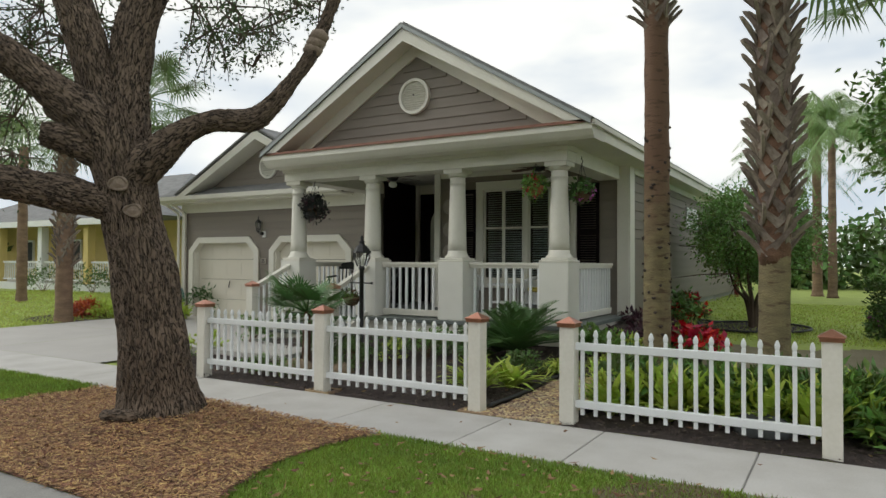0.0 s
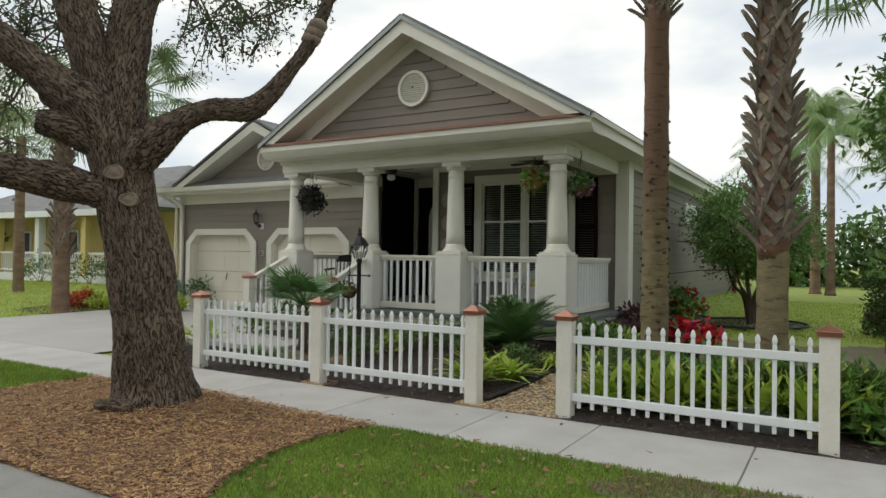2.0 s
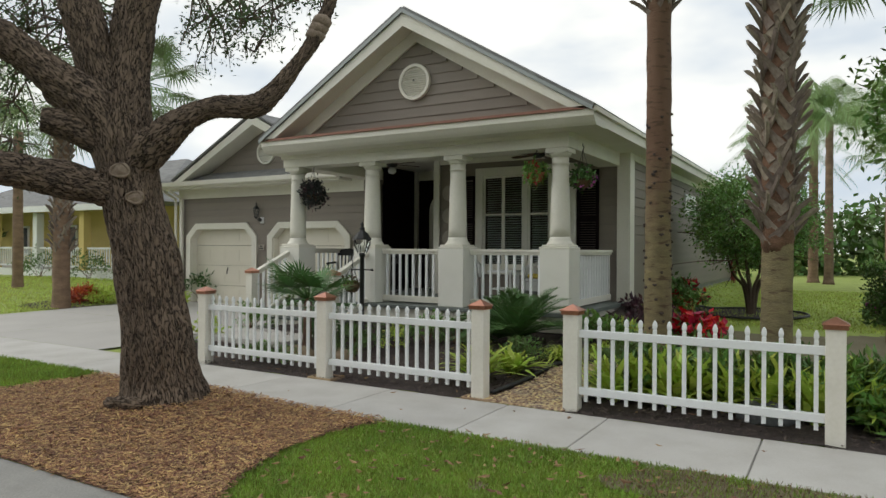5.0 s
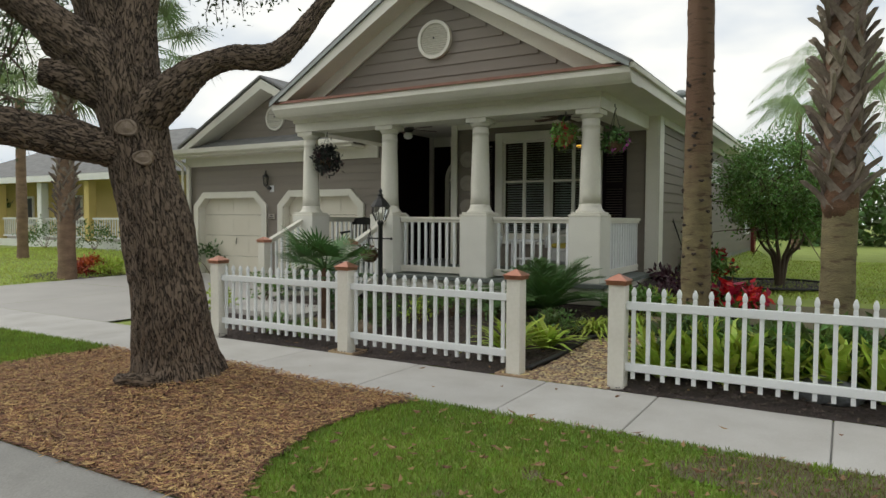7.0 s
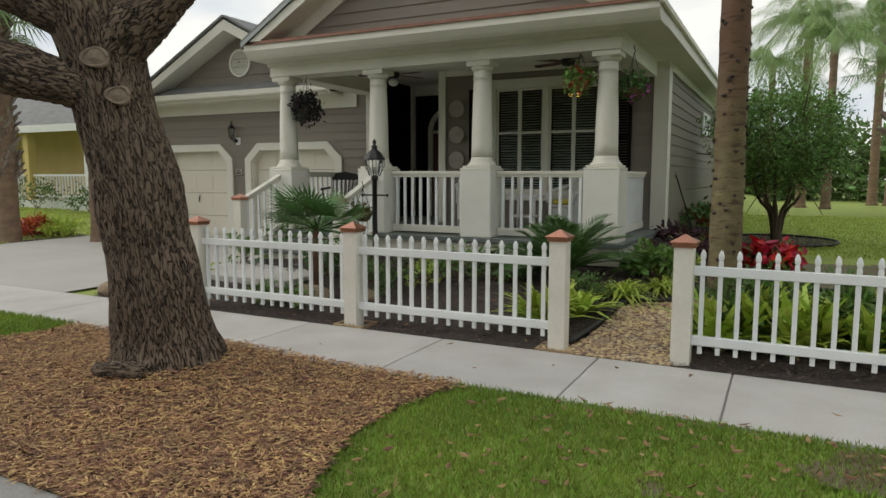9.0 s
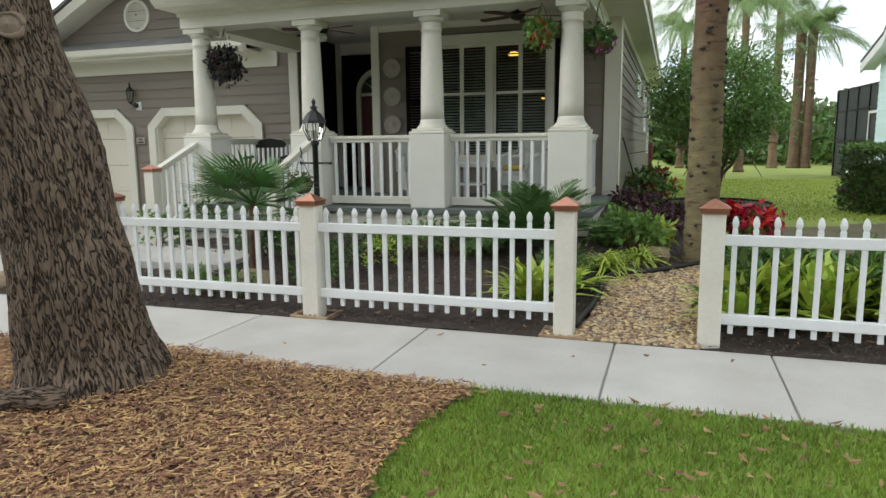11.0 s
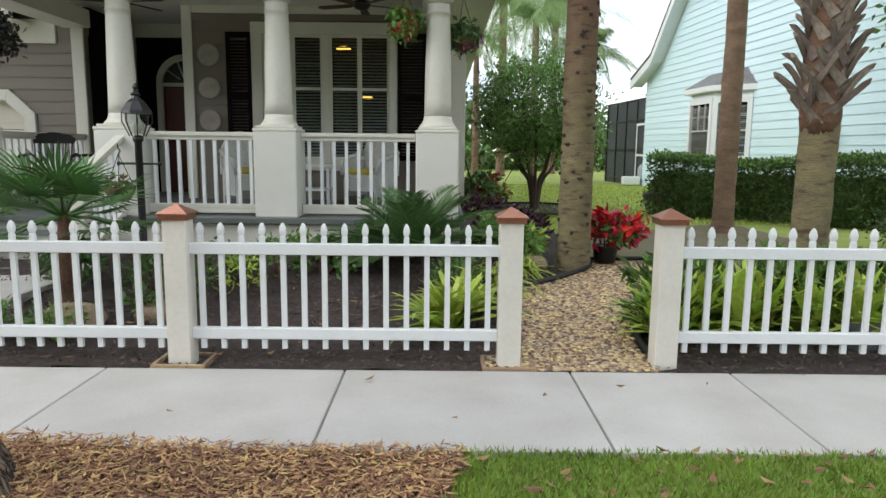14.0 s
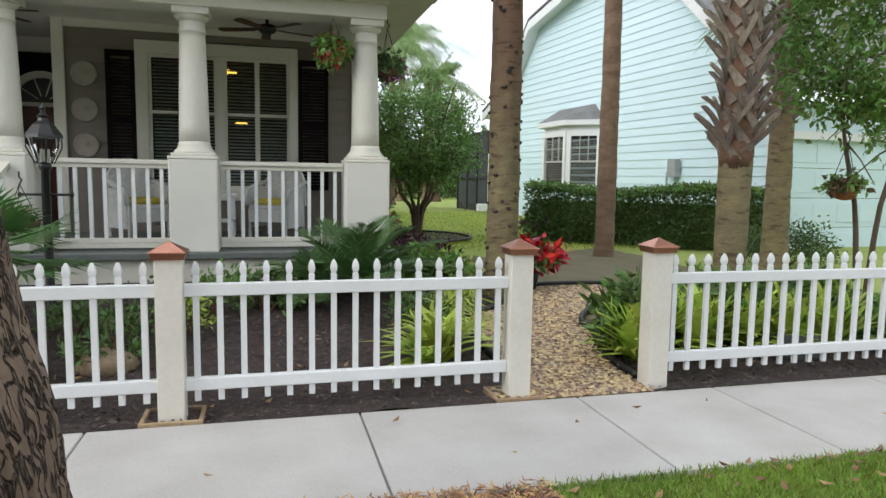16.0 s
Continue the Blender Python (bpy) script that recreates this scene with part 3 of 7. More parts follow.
# porch floor, skirt and steps
porch_floor = thing("porch_floor", "grey-painted porch floor over a cream skirt", "porch floor", kind="structure")
for i in range(14):
    y0 = 9.57 + i * 0.215
    part("floor_board", Geo().box(-9.68, -3.74, y0, min(y0 + 0.21, WALL_Y - 0.01), FLOOR - 0.06, FLOOR), M_PORCHFLOOR, porch_floor, bevel=0.004)
part("floor_board", Geo().box(-9.31, -7.85, WALL_Y, 13.99, FLOOR - 0.06, FLOOR), M_PORCHFLOOR, porch_floor)
part("skirt", Geo().box(-9.62, -3.8, 9.63, 9.68, 0.3, FLOOR - 0.06), M_TRIM, porch_floor, bevel=0.004)
part("skirt", Geo().box(-3.85, -3.8, 9.68, WALL_Y, 0.34, FLOOR - 0.06), M_TRIM, porch_floor, bevel=0.004)
part("skirt", Geo().box(-9.66, -9.62, 9.63, WALL_Y, 0.0, FLOOR - 0.06), M_TRIM, porch_floor, bevel=0.004)
# Grey sheet set back behind the skirt, standing in for the under-floor shade
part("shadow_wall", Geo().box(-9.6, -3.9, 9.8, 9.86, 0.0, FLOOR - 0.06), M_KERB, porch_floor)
steps = thing("porch_steps", "grey-treaded wooden porch steps with cream risers", "steps", kind="structure")
for k in range(3):
    y, z = 9.57 - 0.28 * k, FLOOR - 0.145 * (k + 1)
    part("riser", Geo().box(-9.25, -7.68, y - 0.27, y - 0.25, z - 0.145, z - 0.03), M_TRIM, steps)
    part("tread", Geo().box(-9.3, -7.63, y - 0.3, y + 0.0, z - 0.03, z), M_PORCHFLOOR, steps, bevel=0.006)
part("landing", Geo().box(-9.5, -7.5, 7.5, 8.75, 0.02, 0.15), M_CONCRETE, steps, bevel=0.01)


# columns
def column():
    c = thing("porch_column", "cream round tapered column on a square stucco pedestal", "column", group="porch columns")
    part("pedestal", Geo().box(-0.238, 0.238, -0.238, 0.238, 0, 0.96), M_STUCCO, c, bevel=0.015)
    part("pedestal_cap", Geo().box(-0.243, 0.243, -0.243, 0.243, 0.95, 0.985), M_TRIM, c, bevel=0.012)
    part("base_moulding", Geo().lathe([(0.21, 1.015), (0.21, 1.03), (0.198, 1.045), (0.175, 1.07), (0.163, 1.1), (0.155, 1.14)], 28), M_TRIM, c, smooth=True)
    part("plinth", Geo().box(-0.215, 0.215, -0.215, 0.215, 0.985, 1.018), M_TRIM, c, bevel=0.01)
    part("shaft", Geo().lathe([(0.155, 1.13), (0.151, 1.3), (0.146, 1.6), (0.138, 1.9), (0.129, 2.18), (0.127, 2.24), (0.136, 2.245), (0.136, 2.265), (0.127, 2.275), (0.127, 2.36)], 28), M_TRIM, c, smooth=True)
    part("capital", Geo().lathe([(0.128, 2.35), (0.15, 2.375), (0.168, 2.4), (0.168, 2.412)], 28), M_TRIM, c, smooth=True)
    part("abacus", Geo().box(-0.178, 0.178, -0.178, 0.178, 2.41, 2.48), M_TRIM, c, bevel=0.006)
    return c


col = column()
col.matrix_world = pose(COLS[0], COL_Y, FLOOR)
for x in COLS[1:]:
    copy_thing(col, pose(x, COL_Y, FLOOR))

# beam, cornice, gable, roof
BEAM = FLOOR + 2.48
entab = thing("porch_beam", "cream porch beam and moulded cornice", "beam", kind="structure")
for b in ((-9.57, -3.86, 9.69, 10.09, BEAM, BEAM + 0.16), (-9.59, -3.84, 9.65, 10.11, BEAM + 0.155, BEAM + 0.26), (-4.26, -3.86, 10.09, WALL_Y - 0.06, BEAM, BEAM + 0.25), (-9.57, -9.17, 10.09, WALL_Y - 0.06, BEAM, BEAM + 0.25)):
    part("beam", Geo().box(*b), M_TRIM, entab, bevel=0.008)
part("crown", Geo().prism([(9.65, BEAM + 0.22), (9.32, BEAM + 0.22), (9.27, BEAM + 0.26), (9.2, BEAM + 0.34), (9.2, EAVE_Z - 0.02), (9.75, EAVE_Z - 0.02), (9.75, BEAM + 0.22)], -9.66, -3.32, "x"), M_TRIM, entab, bevel=0.004)
part("fascia", Geo().box(-3.36, -3.32, 9.75, 27.4, EAVE_Z - 0.21, EAVE_Z - 0.03), M_TRIM, entab, bevel=0.004)
part("soffit", Geo().box(-3.9, -3.36, 9.75, 27.4, EAVE_Z - 0.21, EAVE_Z - 0.17), M_TRIM, entab)
part("drip_edge", Geo().box(-3.315, -3.27, 9.18, 27.5, EAVE_Z - 0.06, EAVE_Z + 0.01), M_TRIM, entab, bevel=0.004)
part("flashing", Geo().add([(-9.66, 9.19, EAVE_Z - 0.017), (-3.32, 9.19, EAVE_Z - 0.017), (-3.4, 9.62, EAVE_Z + 0.1), (-9.6, 9.62, EAVE_Z + 0.1), (-9.66, 9.19, EAVE_Z + 0.003), (-3.32, 9.19, EAVE_Z + 0.003), (-3.4, 9.62, EAVE_Z + 0.12), (-9.6, 9.62, EAVE_Z + 0.12)], [(4, 5, 6, 7), (3, 2, 1, 0), (0, 1, 5, 4), (1, 2, 6, 5), (3, 0, 4, 7)]), M_OLDCOPPER, entab, "copper flashing strip along the cornice")
part("flashing_lip", Geo().box(-9.66, -3.32, 9.17, 9.198, EAVE_Z - 0.022, EAVE_Z + 0.02), M_OLDCOPPER, entab, "copper flashing lip")

structure("ceiling_porch", Geo().box(-9.57, -3.88, 10.0, 13.99, 3.42, 3.48), M_TRIM, "cream boarded porch ceiling", "ceiling")
SLOPE = (APEX - EAVE_Z) / EAVE_X
GABLE_TOP = 4.98


def roof_z(x):
    return APEX - SLOPE * abs(x - RIDGE_X)


gable = structure("wall_gable", Geo().prism([(-9.5, 3.55), (-3.5, 3.55), (RIDGE_X, roof_z(RIDGE_X) - 0.12)], 9.62, 9.74), M_SIDING, "dark taupe lap-sided gable over the porch", "gable wall")
clad(gable, M_SIDING, lambda z: [(RIDGE_X - (GABLE_TOP + 0.05 - z) / SLOPE, RIDGE_X + (GABLE_TOP + 0.05 - z) / SLOPE)], 3.58, GABLE_TOP - 0.03, 0.17, lambda a, z: pose(a, 9.62, z))
roof = thing("roof_main", "grey shingled gable roof with cream bargeboards", "roof", kind="structure")
for sgn in (-1, 1):
    e = RIDGE_X + sgn * EAVE_X
    top, eave = (RIDGE_X, APEX), (e, roof_z(e))
    part("shingles", Geo().slab([(top[0], 9.15, top[1]), (eave[0], 9.15, eave[1]), (eave[0], 27.5, eave[1]), (top[0], 27.5, top[1])] if sgn < 0 else [(top[0], 27.5, top[1]), (eave[0], 27.5, eave[1]), (eave[0], 9.15, eave[1]), (top[0], 9.15, top[1])], 0.05), M_SHINGLE, roof)
    part("drip_edge", Geo().prism([(top[0], top[1] + 0.006), (eave[0], eave[1] + 0.006), (eave[0], eave[1] - 0.056), (top[0], top[1] - 0.056)], 9.13, 9.148), M_GREYBOX, roof)
    g = Geo().prism([(top[0], top[1] - 0.055), (e - sgn * 0.05, eave[1] - 0.03), (e - sgn * 0.36, eave[1] + 0.02), (top[0], top[1] - 0.27)], 9.17, 9.22)
    part("bargeboard", g, M_TRIM, roof)
    part("rake_soffit", Geo().prism([(top[0], top[1] - 0.057), (e - sgn * 0.1, eave[1] - 0.0), (e - sgn * 0.34, eave[1] + 0.02), (top[0], top[1] - 0.2)], 9.22, 9.62), M_TRIM, roof)
    part("rake_frieze", Geo().prism([(top[0], top[1] - 0.2), (e - sgn * 0.34, eave[1] + 0.02), (e - sgn * 0.74, eave[1] + 0.02), (top[0], GABLE_TOP + 0.02)], 9.565, 9.605), M_TRIM, roof)
vent = thing("gable_vent", "round cream louvred gable vent", "vent", (RIDGE_X - 0.02, 9.58, 4.33))
ring = Geo()
for i in range(36):
    a, b = 2 * math.pi * i / 36, 2 * math.pi * (i + 1) / 36
    quad = [(r * math.cos(t), r * math.sin(t)) for r, t in ((0.3, a), (0.3, b), (0.25, b), (0.25, a))]
    ring.prism(quad, -0.045, 0.02)
part("rim", ring, M_TRIM, vent)
part("backing", Geo().prism([(0.27 * math.cos(2 * math.pi * i / 30), 0.27 * math.sin(2 * math.pi * i / 30)) for i in range(30)], 0.0, 0.02), M_TRIM, vent)
for i in range(13):
    z = -0.216 + i * 0.036
    h = math.sqrt(max(0.0, 0.25 ** 2 - z * z))
    part("louvre", Geo().prism([(-0.035, z - 0.012), (-0.03, z - 0.014), (-0.004, z + 0.016), (-0.008, z + 0.018)], -h, h, "x"), M_TRIM, vent)
part("knob", Geo().lathe([(0.012, 0), (0.014, 0.02), (0.006, 0.026)], 10), M_BLACK, vent, at=pose(0, -0.036, 0.02, 90, 0, 0))
copy_thing(vent, pose(-12.77, WALL_Y - 0.02, 3.94))

# garage roof
GX, GA, GE = -12.75, 4.83, 11.95
groof = thing("roof_garage", "grey shingled garage roof with a cream front gable", "roof", kind="structure")
part("eave_slope", Geo().slab([(-16.5, GE, 3.26), (-9.9, GE, 3.26), (-9.9, WALL_Y + 0.05, 3.55), (-16.5, WALL_Y + 0.05, 3.55)], 0.04), M_SHINGLE, groof)
part("fascia", Geo().box(-16.52, -10.03, GE - 0.05, GE + 0.01, 3.08, 3.25), M_TRIM, groof, bevel=0.006)
part("soffit", Geo().box(-16.52, -10.03, GE + 0.01, WALL_Y, 3.09, 3.13), M_TRIM, groof)
part("gutter", Geo().prism([(GE - 0.16, 3.26), (GE - 0.15, 3.16), (GE - 0.12, 3.13), (GE - 0.06, 3.13), (GE - 0.06, 3.26)], -16.52, -10.03, "x"), M_TRIM, groof)
part("gable_wall", Geo().prism([(-15.2, 3.3), (-10.3, 3.3), (GX, GA - 0.14)], WALL_Y, WALL_Y + 0.1), M_SIDING, groof, "taupe lap-sided garage gable")
for sgn in (-1, 1):
    e, ez = GX + sgn * 2.95, 3.3
    part("shingles", Geo().slab([(GX, GE - 0.05, GA), (e, GE - 0.05, ez), (e, 18.5, ez), (GX, 18.5, GA)] if sgn < 0 else [(GX, 18.5, GA), (e, 18.5, ez), (e, GE - 0.05, ez), (GX, GE - 0.05, GA)], 0.045), M_SHINGLE, groof)
    part("bargeboard", Geo().prism([(GX, GA - 0.05), (e, ez - 0.05), (e - sgn * 0.3, ez - 0.06), (GX, GA - 0.27)], GE - 0.02, GE + 0.03), M_TRIM, groof)
    part("rake_soffit", Geo().prism([(GX, GA - 0.052), (e - sgn * 0.004, ez - 0.052), (e - sgn * 0.3, ez - 0.057), (GX, GA - 0.266)], GE + 0.03, WALL_Y), M_TRIM, groof)
clad(groof, M_SIDING, lambda z: [(GX - (GA - 0.28 - z) / 0.519, GX + (GA - 0.28 - z) / 0.519)], 3.5, 4.5, 0.175, lambda a, z: pose(a, WALL_Y, z))
hip = [(-16.6, 12.5, 3.3), (-9.7, 12.5, 3.3), (-9.7, 27.2, 3.3), (-16.6, 27.2, 3.3), (-13.2, 16.5, 5.3), (-13.2, 22.5, 5.3)]
part("hip_shingles", Geo().add(hip, [(0, 1, 4), (1, 2, 5, 4), (2, 3, 5), (3, 0, 4, 5), (3, 2, 1, 0)]), M_SHINGLE, groof)

# garage doors with clipped corners
for a, b in DOORS:
    gd = thing("garage_door", "cream panelled garage door in a clipped-corner surround", "garage door", (a, WALL_Y - 0.02, 0.0), group="garage doors")
    w = b - a
    outer = [(0, 0.0), (0, 1.85), (0.36, 2.19), (w - 0.36, 2.19), (w, 1.85), (w, 0.0)]
    inner = [(0.17, 0.0), (0.17, 1.78), (0.43, 2.03), (w - 0.43, 2.03), (w - 0.17, 1.78), (w - 0.17, 0.0)]
    sur = Geo()
    for k in range(5):
        sur.prism([outer[k], outer[k + 1], inner[k + 1], inner[k]], -0.05, 0.0)
    part("surround", sur, M_TRIM, gd, bevel=0.005)
    rev = Geo()
    for k in range(5):
        i, i2 = inner[k], inner[k + 1]
        rev.prism([i, i2, (i2[0] * 0.98 + w * 0.01, i2[1] + 0.02), (i[0] * 0.98 + w * 0.01, i[1] + 0.02)], 0.0, 0.2)
    part("reveal", rev, M_TRIM, gd)
    for k in range(4):
        z0 = 0.02 + k * 0.53
        p = Geo().box(0.1, w - 0.1, 0.16, 0.2, z0, z0 + 0.522)
        for c in range(4):
            cx = 0.24 + c * (w - 0.44) / 4
            p.box(cx, cx + (w - 0.44) / 4 - 0.06, 0.152, 0.16, z0 + 0.09, z0 + 0.43)
        part("door_panel", p, M_DOOR, gd, bevel=0.004)
    part("handle", Geo().tube([(w * 0.52, 0.15, 0.86), (w * 0.53, 0.12, 0.9), (w * 0.54, 0.12, 0.98), (w * 0.53, 0.15, 1.02)], 0.012, 8), M_BLACK, gd, "black pull handle")

# ---- fence ----
POSTS = (-7.72, -5.65, -3.575, -2.585, -0.405)


def fence_post():
    p = thing("fence_post", "cream square fence post with a copper cap", "fence post", group="fence posts")
    part("shaft", Geo().box(-0.072, 0.072, -0.072, 0.072, -0.05, 0.95), M_POST, p, bevel=0.006)
    cap = Geo().box(-0.088, 0.088, -0.088, 0.088, 0.93, 0.965)
    cap.add([(-0.098, -0.098, 0.962), (0.098, -0.098, 0.962), (0.098, 0.098, 0.962), (-0.098, 0.098, 0.962), (-0.098, -0.098, 0.972), (0.098, -0.098, 0.972), (0.098, 0.098, 0.972), (-0.098, 0.098, 0.972), (0, 0, 1.03)],
            [(3, 2, 1, 0), (0, 1, 5, 4), (1, 2, 6, 5), (2, 3, 7, 6), (3, 0, 4, 7), (4, 5, 8), (5, 6, 8), (6, 7, 8), (7, 4, 8)])
    part("cap", cap, M_COPPER, p, "pointed copper cap", bevel=0.002)
    return p


fp = fence_post()
fp.matrix_world = pose(POSTS[0], 6.315, 0.0)
for x in POSTS[1:]:
    copy_thing(fp, pose(x, 6.315, 0.0))
picket = Geo().lathe([(0.019, 0.12), (0.019, 0.83), (0.019, 0.835), (0.014, 0.845), (0.021, 0.862), (0.023, 0.88), (0.017, 0.905), (0.006, 0.925)], 4, spin=0.5)
picket.v = [(x * 1.25, y * 0.95, z) for x, y, z in picket.v]
picket = picket.mesh("picket", M_VINYL)


def fence_panel(x0, x1, n):
    f = thing("picket_fence", "white picket fence panel between cream posts", "fence", (x0 + 0.072, 6.315, 0), group="fence panels")
    w = x1 - x0 - 0.144
    for z in (0.172, 0.715):
        part("rail", Geo().box(0, w, -0.026, 0.026, z, z + 0.072), M_VINYL, f, bevel=0.006)
    for i in range(n):
        part("picket", picket, M_VINYL, f, at=pose((i + 0.5) * w / n, 0, -0.012))


for a, b, n in ((0, 1, 15), (1, 2, 15), (3, 4, 16)):
    fence_panel(POSTS[a], POSTS[b], n)


# ---- the pale blue house next door ----
ANG = 5.0
NB = pose(4.37, 13.46, 0.3, 0, 0, ANG) @ Matrix.Scale(1.22, 4)
HEDGE = pose(4.53, 13.95, 0.0, 0, 0, 54.8) @ Matrix.Scale(1.22, 4)
nb = tagged(new("blue_house"), "pale blue two-storey clapboard house with white trim", "house")
nb.matrix_world = NB
WL = 10.8
prof = [(0, -0.5), (WL, -0.5), (WL, 2.95), (9.7, 3.35), (8.1, 4.95), (5.2, 5.5), (2.9, 5.0), (0, 2.5)]


def nb_top(s):
    for (a, za), (b, zb) in zip(prof[2:], prof[3:]):
        if b <= s <= a:
            return zb + (za - zb) * (s - b) / (a - b)
    return 2.2


part("wall", Geo().prism(prof, 0.02, 0.25, "x"), M_BLUE, nb)
def nb_span(z):
    """Where the gable wall runs at a height."""
    s = np.linspace(0, WL, 541)
    ok = s[np.array([nb_top(v) for v in s]) >= z]
    return (ok[0], ok[-1]) if len(ok) else (0, 0)


z = -0.3
while z < 5.3:
    lo, hi = nb_span(z + 0.12)
    if hi - lo > 0.2:
        part("siding_board", board(hi - lo, 0.165), M_BLUE, nb, at=pose(0.02, hi, z, 0, 0, -90))
    z += 0.165
part("wall_rear_end", Geo().box(0.25, 9, WL - 0.2, WL, -0.5, 2.9), M_BLUE, nb)
rake = [(WL + 0.4, 2.92), (9.75, 3.45), (8.15, 5.07), (5.2, 5.64), (2.85, 5.13), (-0.4, 2.28)]
for (a, za), (b, zb) in zip(rake, rake[1:]):
    part("roof", Geo().slab([(-0.35, a, za + 0.05), (9, a, za + 0.05), (9, b, zb + 0.05), (-0.35, b, zb + 0.05)], 0.05), M_SHINGLE, nb)
    part("rake_board", Geo().prism([(a, za), (b, zb), (b, zb - 0.22), (a, za - 0.22)], -0.35, -0.3, "x"), M_WHITE, nb)
    part("rake_soffit", Geo().prism([(a, za - 0.1), (b, zb - 0.1), (b, zb - 0.16), (a, za - 0.16)], -0.3, 0.02, "x"), M_WHITE, nb)
part("corner_board", Geo().box(-0.02, 0.14, -0.05, 0.14, -0.3, 2.2), M_WHITE, nb, bevel=0.006)
part("garage_wall", Geo().box(0.25, 7, 0.0, 0.2, 1.75, 2.2), M_BLUE, nb)
part("garage_side", Geo().box(0.14, 0.34, 0.0, 0.2, -0.3, 2.2), M_BLUE, nb)
part("garage_header", Geo().box(0.2, 7, -0.06, 0.0, 1.62, 1.75), M_WHITE, nb)
for r in range(4):
    p = Geo().box(0.34, 5.2, 0.06, 0.12, -0.3 + r * 0.49, 0.18 + r * 0.49)
    for c in range(9):
        p.box(0.42 + c * 0.53, 0.42 + c * 0.53 + 0.43, 0.05, 0.06, -0.22 + r * 0.49, 0.1 + r * 0.49)
    part("garage_panel", p, M_BLUE, nb, bevel=0.004)
# bay window
b0, b1, bp = 5.0, 7.2, 0.55
bay_out = [(0.02, b0), (-bp, b0 + 0.55), (-bp, b1 - 0.55), (0.02, b1)]
bay_roof = [(0.02, b0 - 0.15), (-bp - 0.15, b0 + 0.45), (-bp - 0.15, b1 - 0.45), (0.02, b1 + 0.15)]
part("bay_base", Geo().prism(bay_out, -0.3, 0.72, "z"), M_BLUE, nb)
part("bay_head", Geo().prism(bay_out, 2.05, 2.17, "z"), M_WHITE, nb)
part("bay_cornice", Geo().prism(bay_roof, 2.17, 2.29, "z"), M_WHITE, nb, bevel=0.01)
part("bay_roof", Geo().add([(x, y, 2.29) for x, y in bay_roof] + [(0.02, b0 + 0.3, 2.68), (0.02, b1 - 0.3, 2.68)], [(0, 1, 4), (1, 2, 5, 4), (2, 3, 5)]), M_SHINGLE, nb)
for (xa, ya), (xb, yb) in zip(bay_out, bay_out[1:]):
    p0, p1 = Vector((xa, ya)), Vector((xb, yb))
    d = (p1 - p0)
    L = d.length
    ang = math.degrees(math.atan2(d.y, d.x))
    w = part("bay_window", Geo().box(0.0, 0.1, -0.04, 0.06, 0.72, 2.05).box(L - 0.1, L, -0.04, 0.06, 0.72, 2.05).box(0.1, L - 0.1, -0.03, 0.05, 0.72, 0.82).box(0.1, L - 0.1, -0.03, 0.05, 1.93, 2.05).box(0.1, L - 0.1, -0.02, 0.02, 1.33, 1.37), M_WHITE, nb, at=pose(xa, ya, 0, 0, 0, ang))
    part("pane", Geo().box(0.1, L - 0.1, -0.004, 0.004, 0.82, 1.93), M_GLASS, w)
    mun = Geo()
    for k in (1, 2):
        mun.box(0.1 + (L - 0.2) * k / 3 - 0.008, 0.1 + (L - 0.2) * k / 3 + 0.008, -0.012, 0.012, 1.37, 1.93)
    mun.box(0.1, L - 0.1, -0.012, 0.012, 1.64, 1.66)
    part("muntins", mun, M_WHITE, w)
    bl = Geo()
    for k in range(26):
        bl.box(0.11, L - 0.11, 0.05, 0.085, 0.84 + k * 0.04, 0.845 + k * 0.04)
    part("blind", bl, M_SLAT, w)
part("bay_inside", Geo().box(0.0, 0.02, b0 + 0.05, b1 - 0.05, 0.72, 2.0), M_SCREEN, nb)
meter = thing("utility_box", "grey electric meter box on the blue wall", "utility box", tuple(NB @ Vector((-0.09, 2.3, 1.0))), ANG)
part("case", Geo().box(-0.09, 0.07, -0.14, 0.14, 0, 0.42), M_GREYBOX, meter, bevel=0.015)
part("conduit", Geo().tube([(-0.02, 0.22, -1.0), (-0.02, 0.22, 0.3)], 0.025, 8), M_GREYBOX, meter)
part("small_case", Geo().box(-0.05, 0.07, 0.17, 0.3, 0.1, 0.3), M_BLUE, meter, bevel=0.01)
# screen enclosure behind
encl = thing("screen_enclosure", "dark-framed screened pool enclosure", "enclosure", tuple(NB @ Vector((0.15, WL, 0.0))), ANG)
for i in range(5):
    part("post", Geo().box(-0.04, 0.04, 0.05 + i * 1.1, 0.13 + i * 1.1, -0.2, 3.0), M_BLACK, encl)
for z in (0.0, 1.1, 2.2, 2.95):
    part("rail", Geo().box(-0.03, 0.03, 0.05, 4.6, z, z + 0.06), M_BLACK, encl)
part("screen", Geo().box(0.0, 0.012, 0.05, 4.6, -0.2, 3.0), M_SCREEN, encl)
part("white_door", Geo().box(-0.06, -0.045, 0.2, 0.28, 0, 2.1).box(-0.06, -0.045, 1.0, 1.08, 0, 2.1).box(-0.06, -0.045, 0.28, 1.0, 2.02, 2.1).box(-0.06, -0.045, 0.28, 1.0, 0.9, 0.98), M_WHITE, encl)


